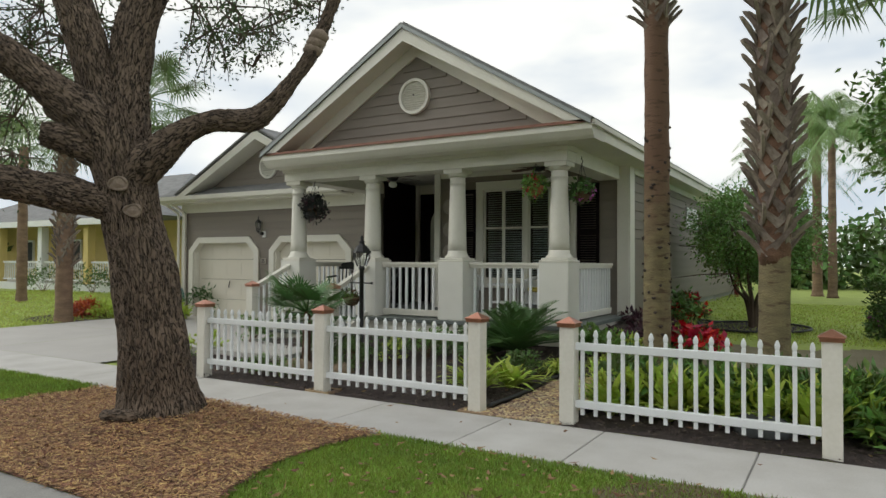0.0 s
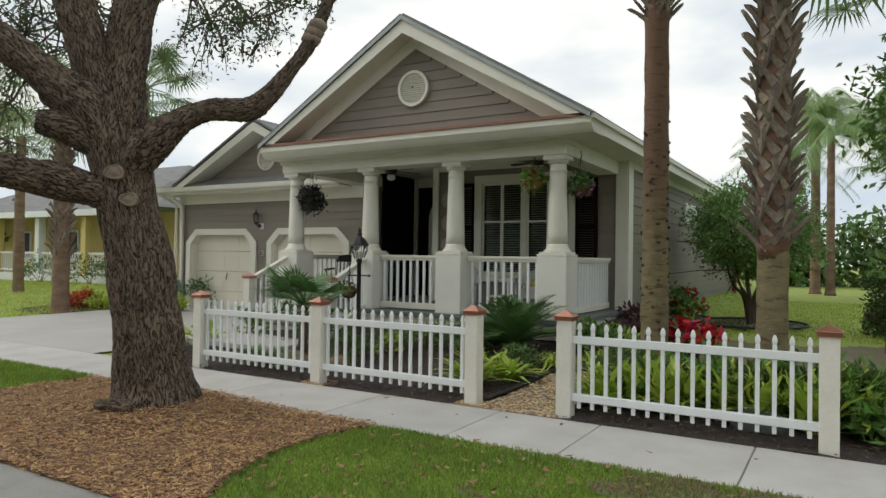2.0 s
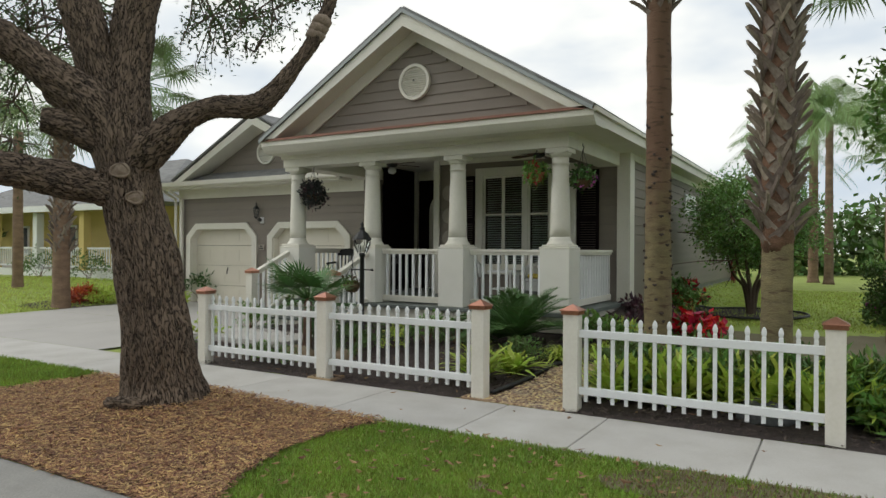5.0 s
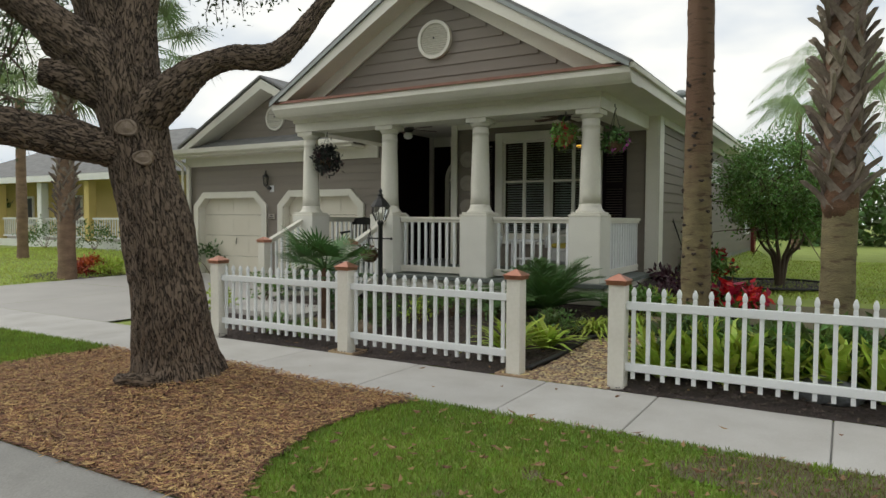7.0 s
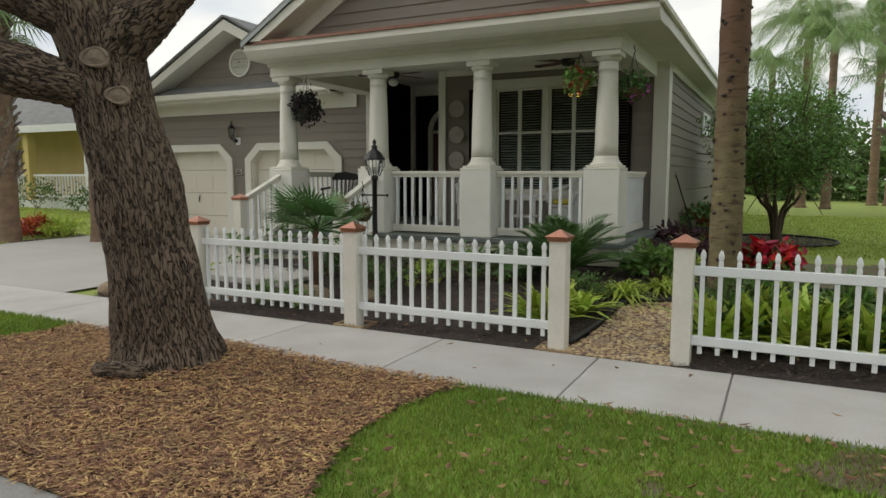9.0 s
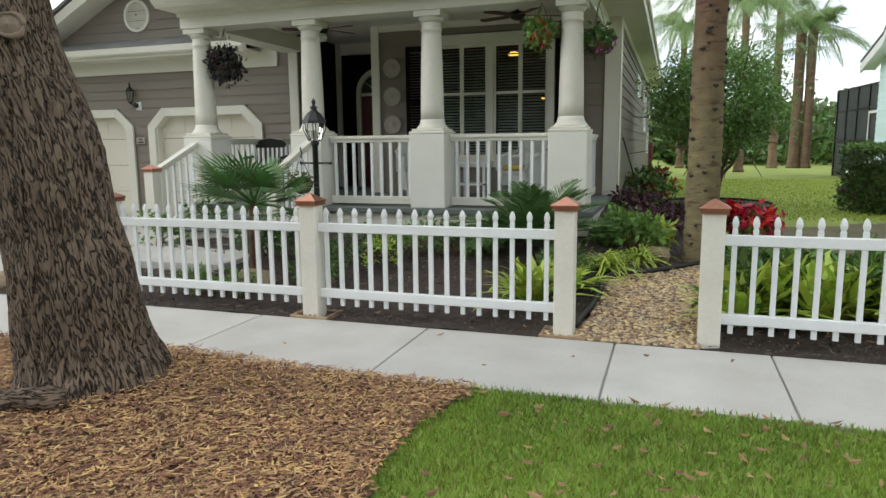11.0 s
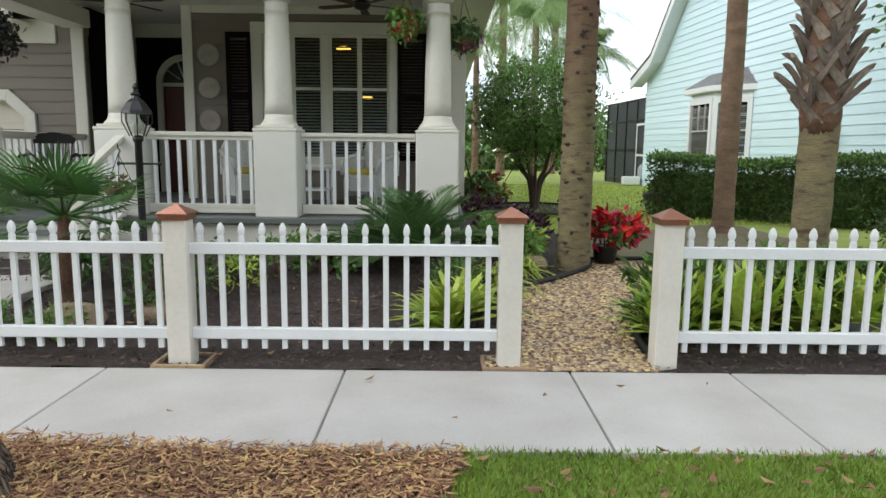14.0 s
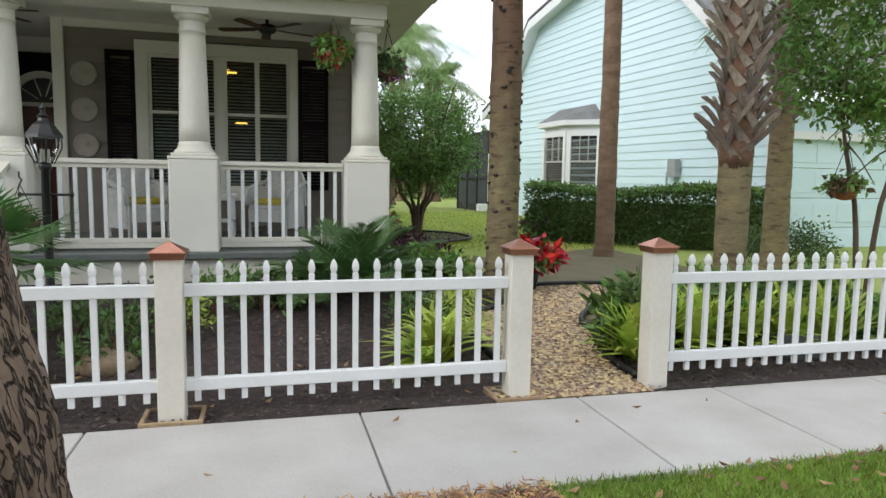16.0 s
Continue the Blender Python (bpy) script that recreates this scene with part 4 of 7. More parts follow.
# ---- trees ----
def spline(pts, n):
    """A smooth run through control points (any dimension), as n samples."""
    p = np.asarray(pts, float)
    k = np.linspace(0, len(p) - 1, n)
    out = []
    for t in k:
        i = min(int(t), len(p) - 2)
        f = t - i
        a, b, c, d = p[max(i - 1, 0)], p[i], p[i + 1], p[min(i + 2, len(p) - 1)]
        out.append(0.5 * (2 * b + (c - a) * f + (2 * a - 5 * b + 4 * c - d) * f * f + (3 * b - a - 3 * c + d) * f ** 3))
    return np.array(out)


def furrow(q, a, i):
    """Depth of oak bark: long wandering ridges."""
    n1 = noise.noise((q.x * 21, q.y * 21, q.z * 3.2))
    n2 = noise.noise((q.x * 45, q.y * 45, q.z * 12))
    n3 = noise.noise((q.x * 3, q.y * 3, q.z * 2))
    return -0.04 * max(0.0, 0.5 - abs(n1) * 3) + 0.008 * n2 + 0.03 * n3


oak = thing("oak_tree", "old live oak with furrowed bark and heavy limbs", "tree", (-6.0, 4.33, 0.0))
RV = Vector((0.848, 0.53, 0))
DV = Vector((-0.53, 0.848, 0))


def limb(name, ctrl, n, seg, label=""):
    """Limb from (across, deep, up, radius) controls in the oak's own frame."""
    s = spline(ctrl, n)
    pts = [RV * a * 0.915 + DV * d + Vector((0, 0, z * 0.915 + 0.12)) for a, d, z, r in s]
    rad = [max(0.01, r * 0.9) for r in s[:, 3]]
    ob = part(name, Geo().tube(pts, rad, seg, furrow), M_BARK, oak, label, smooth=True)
    along = np.concatenate([[0], np.cumsum([(q - p).length for p, q in zip(pts, pts[1:])])])
    grain = ob.data.attributes.new("grain", "FLOAT_VECTOR", "POINT")
    turn = np.arange(seg) * 2 * math.pi / seg
    ref = float(np.mean(rad))
    grain.data.foreach_set("vector", np.concatenate([np.stack([ref * np.cos(turn), ref * np.sin(turn), np.full(seg, z)], 1) for z in along]).ravel())
    return ob


limb("trunk", [(0.03, 0, -0.16, 0.55), (0.03, 0, 0.02, 0.46), (0.01, 0, 0.2, 0.4), (-0.06, 0, 0.8, 0.35), (-0.15, 0, 1.4, 0.325), (-0.27, 0, 1.9, 0.3), (-0.36, 0, 2.35, 0.31), (-0.42, 0, 2.75, 0.3), (-0.44, 0.02, 3.1, 0.26)], 260, 210, "thick furrowed trunk")
limb("limb", [(-0.3, -0.05, 2.4, 0.22), (0.0, -0.1, 2.66, 0.19), (0.28, -0.12, 2.87, 0.15), (0.58, -0.12, 3.01, 0.125), (0.98, -0.1, 3.03, 0.11), (1.2, -0.08, 3.2, 0.1), (1.44, -0.05, 3.52, 0.088), (1.62, 0, 3.85, 0.082), (1.78, 0.05, 4.3, 0.078), (1.95, 0.1, 4.9, 0.06), (2.2, 0.2, 5.7, 0.04)], 200, 80)
limb("limb", [(-0.3, -0.05, 2.1, 0.2), (-0.6, -0.15, 2.18, 0.185), (-1.0, -0.3, 2.26, 0.18), (-1.4, -0.45, 2.33, 0.17), (-1.8, -0.6, 2.36, 0.16), (-2.4, -0.8, 2.5, 0.14), (-3.2, -1.0, 2.9, 0.1), (-4.2, -1.2, 3.6, 0.06)], 180, 90)
limb("limb", [(-0.38, 0, 2.55, 0.26), (-0.65, -0.1, 3.0, 0.23), (-1.02, -0.2, 3.3, 0.2), (-1.38, -0.3, 3.58, 0.18), (-1.7, -0.4, 3.8, 0.165), (-2.4, -0.6, 4.3, 0.13), (-3.3, -0.8, 5.0, 0.08)], 150, 90)
limb("limb", [(-0.45, 0.05, 2.75, 0.27), (-0.66, 0.05, 3.3, 0.22), (-0.8, 0.02, 3.85, 0.2), (-0.95, 0.0, 4.3, 0.2), (-1.2, -0.1, 5.0, 0.16), (-1.6, -0.2, 6.2, 0.1)], 150, 90)
limb("limb", [(-0.42, 0.1, 2.7, 0.26), (-0.4, 0.12, 3.3, 0.22), (-0.38, 0.15, 3.9, 0.22), (-0.32, 0.2, 4.3, 0.22), (-0.1, 0.3, 4.8, 0.16), (0.3, 0.5, 5.6, 0.1), (0.8, 0.7, 6.4, 0.06)], 150, 90)
limb("limb", [(-0.35, 0.3, 4.3, 0.14), (-0.5, 0.5, 5.0, 0.12), (-0.6, 0.9, 6.0, 0.08)], 30, 24)
limb("cut_limb", [(-0.5, -0.05, 2.6, 0.17), (-0.8, -0.15, 2.78, 0.15), (-1.02, -0.22, 2.82, 0.14), (-1.1, -0.25, 2.83, 0.12)], 40, 40)
limb("cut_limb", [(-0.6, 0.1, 2.95, 0.14), (-1.0, 0.25, 3.1, 0.14), (-1.25, 0.32, 3.25, 0.16), (-1.32, 0.35, 3.3, 0.12)], 40, 40)
burr = Geo()
for k in range(3):
    o = RV * (1.46 + 0.03 * k) + DV * 0.0 + Vector((0, 0, 3.6 + 0.065 * k))
    burr.lathe([(0.02, -0.07), (0.07, -0.05), (0.1, 0.0), (0.07, 0.06), (0.02, 0.08)], 14, o)
part("burr", burr, M_SCAR, oak, "knobbly burr on the limb", smooth=True)
limb("root_knot", [(-0.36, -0.34, 0.02, 0.06), (-0.26, -0.42, 0.03, 0.085), (-0.1, -0.45, 0.03, 0.085), (0.0, -0.42, 0.02, 0.06)], 24, 24)
for a, z, r in ((-0.3, 2.33, 0.085), (-0.15, 2.06, 0.075)):
    c = RV * a * 0.915 + Vector((0, 0, z * 0.915 + 0.12)) - DV * 0.28
    collar = Geo()
    ringp = [c + (RV * math.cos(t) + Vector((0, 0, 0.72)) * math.sin(t)) * r * (1 + 0.07 * math.sin(3 * t + a * 9)) for t in np.linspace(0, 2 * math.pi, 25)]
    collar.tube(ringp, [0.011 + 0.004 * math.sin(7 * i) for i in range(25)], 10)
    part("scar_collar", collar, M_SCAR, oak, smooth=True)
    disc = Geo()
    disc.add([c - DV * 0.018] + [c + (RV * math.cos(t) + Vector((0, 0, 0.72)) * math.sin(t)) * r * (1 + 0.07 * math.sin(3 * t + a * 9)) for t in np.linspace(0, 2 * math.pi, 25)[:-1]], [(0, 1 + (i + 1) % 24, 1 + i) for i in range(24)])
    part("pruning_scar", disc, M_SCAR, oak, "grey healed pruning scar")


def leaf_clumps(rng, centres, per, spread, length, width, droop=0.3):
    c = np.repeat(np.asarray(centres, float), per, axis=0)
    n = len(c)
    p = c + rng.normal(0, 1, (n, 3)) * np.asarray(spread)
    d = rng.normal(0, 1, (n, 3))
    d[:, 2] -= droop
    return p, d, rng.normal(0, 1, (n, 3)), length * rng.uniform(0.6, 1.3, n), width * rng.uniform(0.7, 1.2, n)


rng = np.random.default_rng(4)
crown, twigs = Geo(), Geo()


def spray(a, d, z, reach, n, per):
    """Hanging leafy twigs round a point in the oak's frame."""
    cs = []
    o = np.array(RV * a * 0.915 + DV * d + Vector((0, 0, z * 0.915 + 0.12)))
    for _ in range(n):
        e = o + rng.normal(0, 1, 3) * reach
        m = (o + e) / 2 + rng.normal(0, 0.05, 3)
        twigs.tube([o, m, e, e + np.array((0.02, 0.0, -0.14))], [0.012, 0.008, 0.005, 0.003], 4, cap=False)
        for t in np.linspace(0.4, 1.0, 5):
            cs.append(o * (1 - t) ** 2 + 2 * m * t * (1 - t) + e * t * t)
        cs.append(e + np.array((0.02, 0, -0.12)))
    crown.kites(*leaf_clumps(rng, cs, per, (0.06, 0.06, 0.06), 0.06, 0.024), fold=0.15)


for a, d, z, r, n in ((0.35, 0.5, 4.2, 0.3, 14), (0.7, 0.5, 4.15, 0.28, 14), (1.0, 0.6, 4.3, 0.25, 12), (0.85, 0.4, 3.75, 0.16, 7), (0.5, 0.8, 4.6, 0.4, 16), (0.1, 0.6, 4.5, 0.35, 12), (1.35, 0.5, 4.5, 0.22, 8), (1.6, 0.4, 4.5, 0.2, 6),
                      (-1.5, 0.8, 4.2, 0.4, 14), (-1.9, 0.9, 3.8, 0.4, 14), (-2.2, 1.0, 3.3, 0.35, 10), (-1.3, 1.2, 4.6, 0.5, 14), (-2.3, 0.2, 4.6, 0.5, 12), (-0.8, 0.8, 4.7, 0.45, 12),
                      (-1.2, 0.9, 3.9, 0.4, 20), (-1.7, 0.7, 4.5, 0.45, 22), (-2.1, 1.1, 4.2, 0.45, 22), (-2.6, 0.9, 3.7, 0.45, 22), (-2.7, 0.6, 4.4, 0.5, 24), (-1.0, 1.2, 4.3, 0.35, 14), (-2.4, 1.3, 2.9, 0.3, 12), (-3.6, -1.0, 3.6, 0.6, 14), (-1.5, 0.0, 6.4, 0.9, 20), (0.5, 0.5, 6.3, 0.9, 20), (2.1, 0.2, 5.8, 0.6, 14), (-3.2, -0.8, 5.4, 0.8, 18), (-0.6, 1.0, 6.2, 0.8, 16)):
    spray(a, d, z, r * 0.9, max(4, int(n * 0.75)), 6)
part("crown", crown, M_LEAF_OAK, oak, "small dark oak leaves in open sprays")
part("twig_work", twigs, M_BARK, oak)


def fan_leaf(rng, geo, base, direction, petiole, size, blades=26, spread=130, droop=0.35, width=0.045):
    """A palmate leaf: stalk, then pleated blades fanned from its tip."""
    d = Vector(direction).normalized()
    side = d.cross(Vector((0, 0, 1)))
    side = side.normalized() if side.length > 0.05 else Vector((1, 0, 0))
    nrm = side.cross(d).normalized()
    b0 = Vector(base)
    tip = b0 + d * petiole + Vector((0, 0, -0.12 * petiole))
    geo.tube([b0, b0 + d * petiole * 0.5, tip], [0.018, 0.012, 0.009], 5, cap=False)
    for i in range(blades):
        f = i / (blades - 1) * 2 - 1
        a = math.radians(spread) * f
        bd = (d * math.cos(a) + side * math.sin(a) + nrm * (0.15 - 0.1 * abs(f))).normalized()
        L = size * (1 - 0.28 * abs(f) ** 1.5) * rng.uniform(0.88, 1.08)
        w = width * (1.1 - 0.3 * abs(f))
        s = bd.cross(nrm).normalized()
        p0, p1, p2 = tip, tip + bd * L * 0.55 + Vector((0, 0, -droop * 0.12 * L)), tip + bd * L * 0.95 + Vector((0, 0, -droop * L * rng.uniform(0.5, 1.2)))
        geo.add([p0 - s * 0.004, p0 + s * 0.004, p1 + s * w / 2, p2, p1 - s * w / 2], [(0, 1, 2, 4), (4, 2, 3)])


def feather_leaf(rng, geo, base, direction, length, arch, n=34, leaflet=0.3, width=0.022, hang=0.4):
    """A pinnate palm leaf: arching midrib with two rows of leaflets."""
    d = Vector(direction).normalized()
    pts = []
    for i in range(n + 1):
        t = i / n
        pts.append(Vector(base) + d * length * t + Vector((0, 0, -arch * length * t * t)))
    geo.tube(pts[::4], [0.014 * (1 - 0.8 * i / len(pts[::4])) for i in range(len(pts[::4]))], 4, cap=False)
    c, dd, uu, ll = [], [], [], []
    for i in range(3, n + 1):
        t = i / n
        tan = (pts[i] - pts[i - 1]).normalized()
        side = tan.cross(Vector((0, 0, 1)))
        side = side.normalized() if side.length > 0.05 else Vector((1, 0, 0))
        up = side.cross(tan)
        for sgn in (-1, 1):
            q = side * sgn * (0.8 + rng.uniform(-0.1, 0.1)) + tan * (0.45 + 0.5 * t) + up * 0.25 + Vector((0, 0, -hang))
            c.append(tuple(pts[i])), dd.append(tuple(q)), uu.append(tuple(up + Vector(rng.normal(0, 0.2, 3))))
            ll.append(leaflet * math.sin(math.pi * (0.12 + 0.82 * t)) * rng.uniform(0.85, 1.15) + 0.04)
    geo.kites(c, dd, uu, ll, [width] * len(c), 0.15)


def palm(name, label, at, height, r0, r1, crown_kind, fronds=22, trunk_mat=M_PALMTRUNK, boots=None, lean=(0, 0), moss=False, seed=1, frond_mat=M_FROND, size=1.0, rings=True, low=-0.5):
    rg = np.random.default_rng(seed)
    p = thing(name, label, "palm tree", at, group="palms")
    n = int(height / 0.07)
    pts = [Vector((lean[0] * (i / n) ** 1.3, lean[1] * (i / n) ** 1.3, -0.1 + (height + 0.1) * i / n)) for i in range(n + 1)]
    rad = [(r0 + (r1 - r0) * min(1.0, i / n * 1.4)) * (1 + 0.35 * math.exp(-i * 0.07 / 0.12)) * (1 + (0.008 if i % 2 else -0.006) * rings) for i in range(n + 1)]
    part("trunk", Geo().tube(pts, rad, 28, lambda q, a, i: 0.012 * noise.noise((q.x * 8, q.y * 8, q.z * 3)) + 0.006 * noise.noise((q.x * 25, q.y * 25, q.z * 14))), trunk_mat, p, smooth=True)
    if moss:
        for k in range(90):
            a, z = rg.uniform(0, 2 * math.pi), 0.15 + 3.4 * k / 90 + rg.uniform(-0.02, 0.02)
            rr = float(np.interp(z, [0, height], [r0, r1])) + 0.002
            w2 = rg.uniform(0.1, 0.22)
            arc = [(rr * math.cos(a + w2 * (j / 3 - 1)), rr * math.sin(a + w2 * (j / 3 - 1)), z + 0.006 * math.sin(j * 1.7)) for j in range(7)]
            part("leaf_scar", Geo().tube(arc, [0.003, 0.012, 0.017, 0.019, 0.017, 0.012, 0.003], 5), M_DARKMULCH, p)
    if boots:
        z0, z1, bl, rr = boots
        bm_ = Geo()
        outline = [(-0.045, -0.08), (0.045, -0.08), (0.03, 0.06), (0.021, bl * 0.7), (0.027, bl), (0.018, bl + 0.04), (-0.014, bl + 0.01), (-0.021, bl * 0.7), (-0.03, 0.06)]
        for o, th in ((0.0, 1), (-0.032, -1)):
            bm_.v += [(x * (1.0 if th > 0 else 0.75), o + 0.012 + 0.8 * max(0.0, z) ** 2, z) for x, z in outline]
        bm_.f = [tuple(range(9)), tuple(range(17, 8, -1))] + [(i, i + 9, (i + 1) % 9 + 9, (i + 1) % 9) for i in range(9)]
        bm_ = bm_.mesh("boot", M_BOOT)
        k, z = 0, z0
        while z < z1:
            a = k * 137.5 + rg.uniform(-8, 8)
            s = rg.uniform(0.85, 1.15)
            m = pose(lean[0] * (z / height) ** 1.3, lean[1] * (z / height) ** 1.3, z, 0, 0, a) @ pose(0, rr, 0, rg.uniform(-13, 5) - (12 if z < z0 + 0.25 else 0), (38 if k % 2 else -38) + rg.uniform(-9, 9), 0) @ Matrix.Diagonal((s, s, s, 1))
            part("boot", bm_, M_BOOT, p, at=m)
            z += (z1 - z0) / (80 * (z1 - z0) / 1.6)
            k += 1
        fib = Geo().lathe([(rr * 0.95, z0 - 0.12), (rr + 0.012, z0 + 0.02), (rr + 0.006, z0 + 0.16), (rr, z1)], 24)
        part("fibre", fib, M_FIBRE, p, "rust-brown fibre under the boots", smooth=True)
    top = Vector((lean[0], lean[1], height))
    for i in range(fronds):
        g = Geo()
        a = i * 2.399 + rg.uniform(-0.2, 0.2)
        el = rg.uniform(low, 1.1) if crown_kind == "fan" else rg.uniform(0.0, 1.2)
        d = Vector((math.cos(a) * math.cos(el), math.sin(a) * math.cos(el), math.sin(el)))
        if crown_kind == "fan":
            fan_leaf(rg, g, top + Vector((0, 0, rg.uniform(-0.25, 0.15))), d, rg.uniform(0.7, 1.1) * size, rg.uniform(0.65, 0.85) * size, droop=rg.uniform(0.3, 0.7))
        else:
            feather_leaf(rg, g, top, d, rg.uniform(1.9, 2.6) * size, rg.uniform(0.6, 0.95), n=80, leaflet=0.5 * size, width=0.017, hang=1.5)
        part("frond", g, frond_mat, p)
    return p


palm("sabal_palm", "tall palm with a smooth ringed trunk, mossy below", (-2.53, 9.58, 0.02), 6.3, 0.185, 0.16, "fan", 24, M_PALMMOSS, boots=(4.75, 6.0, 0.26, 0.15), seed=2, low=-0.25, moss=True)
palm("sabal_palm", "palm with criss-crossed grey leaf boots on its trunk", (-0.93, 7.73, 0.02), 5.1, 0.15, 0.14, "fan", 26, M_PALMMOSS, boots=(1.62, 4.85, 0.27, 0.145), seed=3, low=-0.4)
palm("sabal_palm", "tall palm with a reddish ringed trunk beside the hedge", (0.42, 12.7, 0.08), 5.8, 0.165, 0.14, "fan", 22, M_PALMTRUNK, seed=5)
palm("sabal_palm", "palm with grey boots near the blue garage", (1.95, 10.5, 0.08), 4.4, 0.19, 0.14, "fan", 14, M_PALMMOSS, boots=(2.1, 3.7, 0.25, 0.13), seed=6)


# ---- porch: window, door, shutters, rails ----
# the room's dimness is put into its dark wall colour
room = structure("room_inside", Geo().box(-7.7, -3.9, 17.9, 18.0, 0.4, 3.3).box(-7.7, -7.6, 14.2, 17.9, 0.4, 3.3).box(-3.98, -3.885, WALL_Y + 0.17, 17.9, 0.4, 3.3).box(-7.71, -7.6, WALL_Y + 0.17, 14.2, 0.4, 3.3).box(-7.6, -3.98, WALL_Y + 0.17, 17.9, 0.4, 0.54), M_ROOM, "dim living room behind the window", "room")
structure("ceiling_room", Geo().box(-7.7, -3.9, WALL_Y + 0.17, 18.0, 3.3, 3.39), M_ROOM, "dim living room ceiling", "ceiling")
win = thing("window_1", "cream-trimmed twin sash window with half-open blinds", "window", (0, WALL_Y, 0), kind="structure")
X0, X1, Z0, Z1, XM, ZS = -6.68, -4.8, 1.2, 3.03, -5.74, 2.25
for b in ((-6.84, X0, 1.04, 3.2), (X1, -4.68, 1.04, 3.2), (X0, X1, Z1, 3.2), (X0, X1, 1.04, Z0)):
    part("casing", Geo().box(b[0], b[1], -0.06, 0.0, b[2], b[3]), M_TRIM, win, bevel=0.005)
part("mullion", Geo().box(XM - 0.05, XM + 0.05, -0.035, 0.04, Z0, Z1), M_TRIM, win, bevel=0.004)
slat = Geo().prism([(-0.017, -0.013), (0.017, 0.011), (0.017, 0.014), (-0.017, -0.01)], -0.4, 0.4, "x").mesh("slat", M_SLAT)
for a, b in ((X0, XM - 0.05), (XM + 0.05, X1)):
    mid = (a + b) / 2
    sash = part("sash", Geo().box(a, a + 0.04, 0, 0.03, Z0, Z1).box(b - 0.04, b, 0, 0.03, Z0, Z1).box(a + 0.04, b - 0.04, 0, 0.03, Z0, Z0 + 0.05).box(a + 0.04, b - 0.04, 0, 0.03, Z1 - 0.04, Z1).box(a + 0.04, b - 0.04, -0.012, 0.03, ZS - 0.022, ZS + 0.022).box(mid - 0.035, mid + 0.035, 0.0, 0.03, Z0 + 0.05, ZS - 0.022).box(mid - 0.035, mid + 0.035, 0.0, 0.03, ZS + 0.022, Z1 - 0.04), M_TRIM, win)
    for c, d in ((Z0 + 0.05, ZS - 0.022), (ZS + 0.022, Z1 - 0.04)):
        for e, f in ((a + 0.04, mid - 0.035), (mid + 0.035, b - 0.04)):
            part("pane", Geo().box(e, f, 0.012, 0.017, c, d), M_GLASS, sash).visible_shadow = False
    n = 38
    for i in range(n):
        part("slat", slat, M_SLAT, win, at=pose(mid, 0.1, Z0 + 0.03 + i * (Z1 - Z0 - 0.05) / n))
for x, w in ((-7.025, 0.36), (-4.46, 0.42)):
    sh = thing("shutter", "dark brown louvred window shutter", "shutter", (x, WALL_Y - 0.04, 1.2), group="window shutters")
    part("frame_board", Geo().box(-w / 2, -w / 2 + 0.05, -0.03, 0.02, 0, 1.85).box(w / 2 - 0.05, w / 2, -0.03, 0.02, 0, 1.85).box(-w / 2 + 0.05, w / 2 - 0.05, -0.03, 0.02, 0, 0.08).box(-w / 2 + 0.05, w / 2 - 0.05, -0.03, 0.02, 1.77, 1.85).box(-w / 2 + 0.05, w / 2 - 0.05, -0.03, 0.02, 0.9, 0.97), M_DARK, sh)
    for i in range(36):
        part("louvre", Geo().box(-w / 2 + 0.05, w / 2 - 0.05, -0.02, 0.0, 0.09 + i * 0.046, 0.12 + i * 0.046), M_DARK, sh)
for z in (2.72, 2.245, 1.77):
    md = thing("medallion", "round pale plaster wall medallion", "wall ornament", (-7.47, WALL_Y - 0.03, z), group="wall medallions")
    prof_m = [(0.165, 0.0), (0.165, 0.015), (0.15, 0.03), (0.13, 0.022), (0.08, 0.03), (0.05, 0.028), (0.02, 0.045)]
    part("disc", Geo().lathe(prof_m, 32), M_PLATE, md, smooth=True, at=pose(0, 0, 0, 90, 0, 0))
for x, y, z in ((-5.71, 14.1, 3.06), (-5.62, 17.0, 2.45)):
    lp = thing("ceiling_lamp", "lit warm amber glass pendant lamp indoors", "lamp", (x, y, z), group="room lamps")
    part("shade", Geo().lathe([(0.02, 0.05), (0.1, 0.035), (0.13, 0.0), (0.1, -0.02), (0.02, -0.03)], 18), M_WARM, lp, smooth=True)
    part("stem", Geo().tube([(0, 0, 0.1), (0, 0, 3.3 - z)], 0.01, 6), M_BLACK, lp)
room_lamp = new("room_lamp", bpy.data.lights.new("room_lamp", "POINT"))
room_lamp.data.energy, room_lamp.data.color, room_lamp.data.shadow_soft_size = 2.5, (1.0, 0.62, 0.3), 0.15
room_lamp.location = (-5.7, 14.6, 2.6)

fd = thing("door_1", "red-brown front door under an arched fanlight", "front door", (-8.4, 13.98, FLOOR), kind="structure")
part("leaf", Geo().box(-0.36, 0.36, -0.02, 0.02, 0, 1.78).box(-0.26, -0.04, -0.03, -0.02, 0.15, 0.75).box(0.04, 0.26, -0.03, -0.02, 0.15, 0.75).box(-0.26, -0.04, -0.03, -0.02, 0.9, 1.65).box(0.04, 0.26, -0.03, -0.02, 0.9, 1.65), M_REDDOOR, fd, bevel=0.004)
part("door_knob", Geo().lathe([(0.01, 0), (0.03, 0.02), (0.03, 0.05), (0.01, 0.06)], 12), M_COPPER, fd, smooth=True, at=pose(0.29, -0.02, 0.85, 90, 0, 0))
arch = Geo()
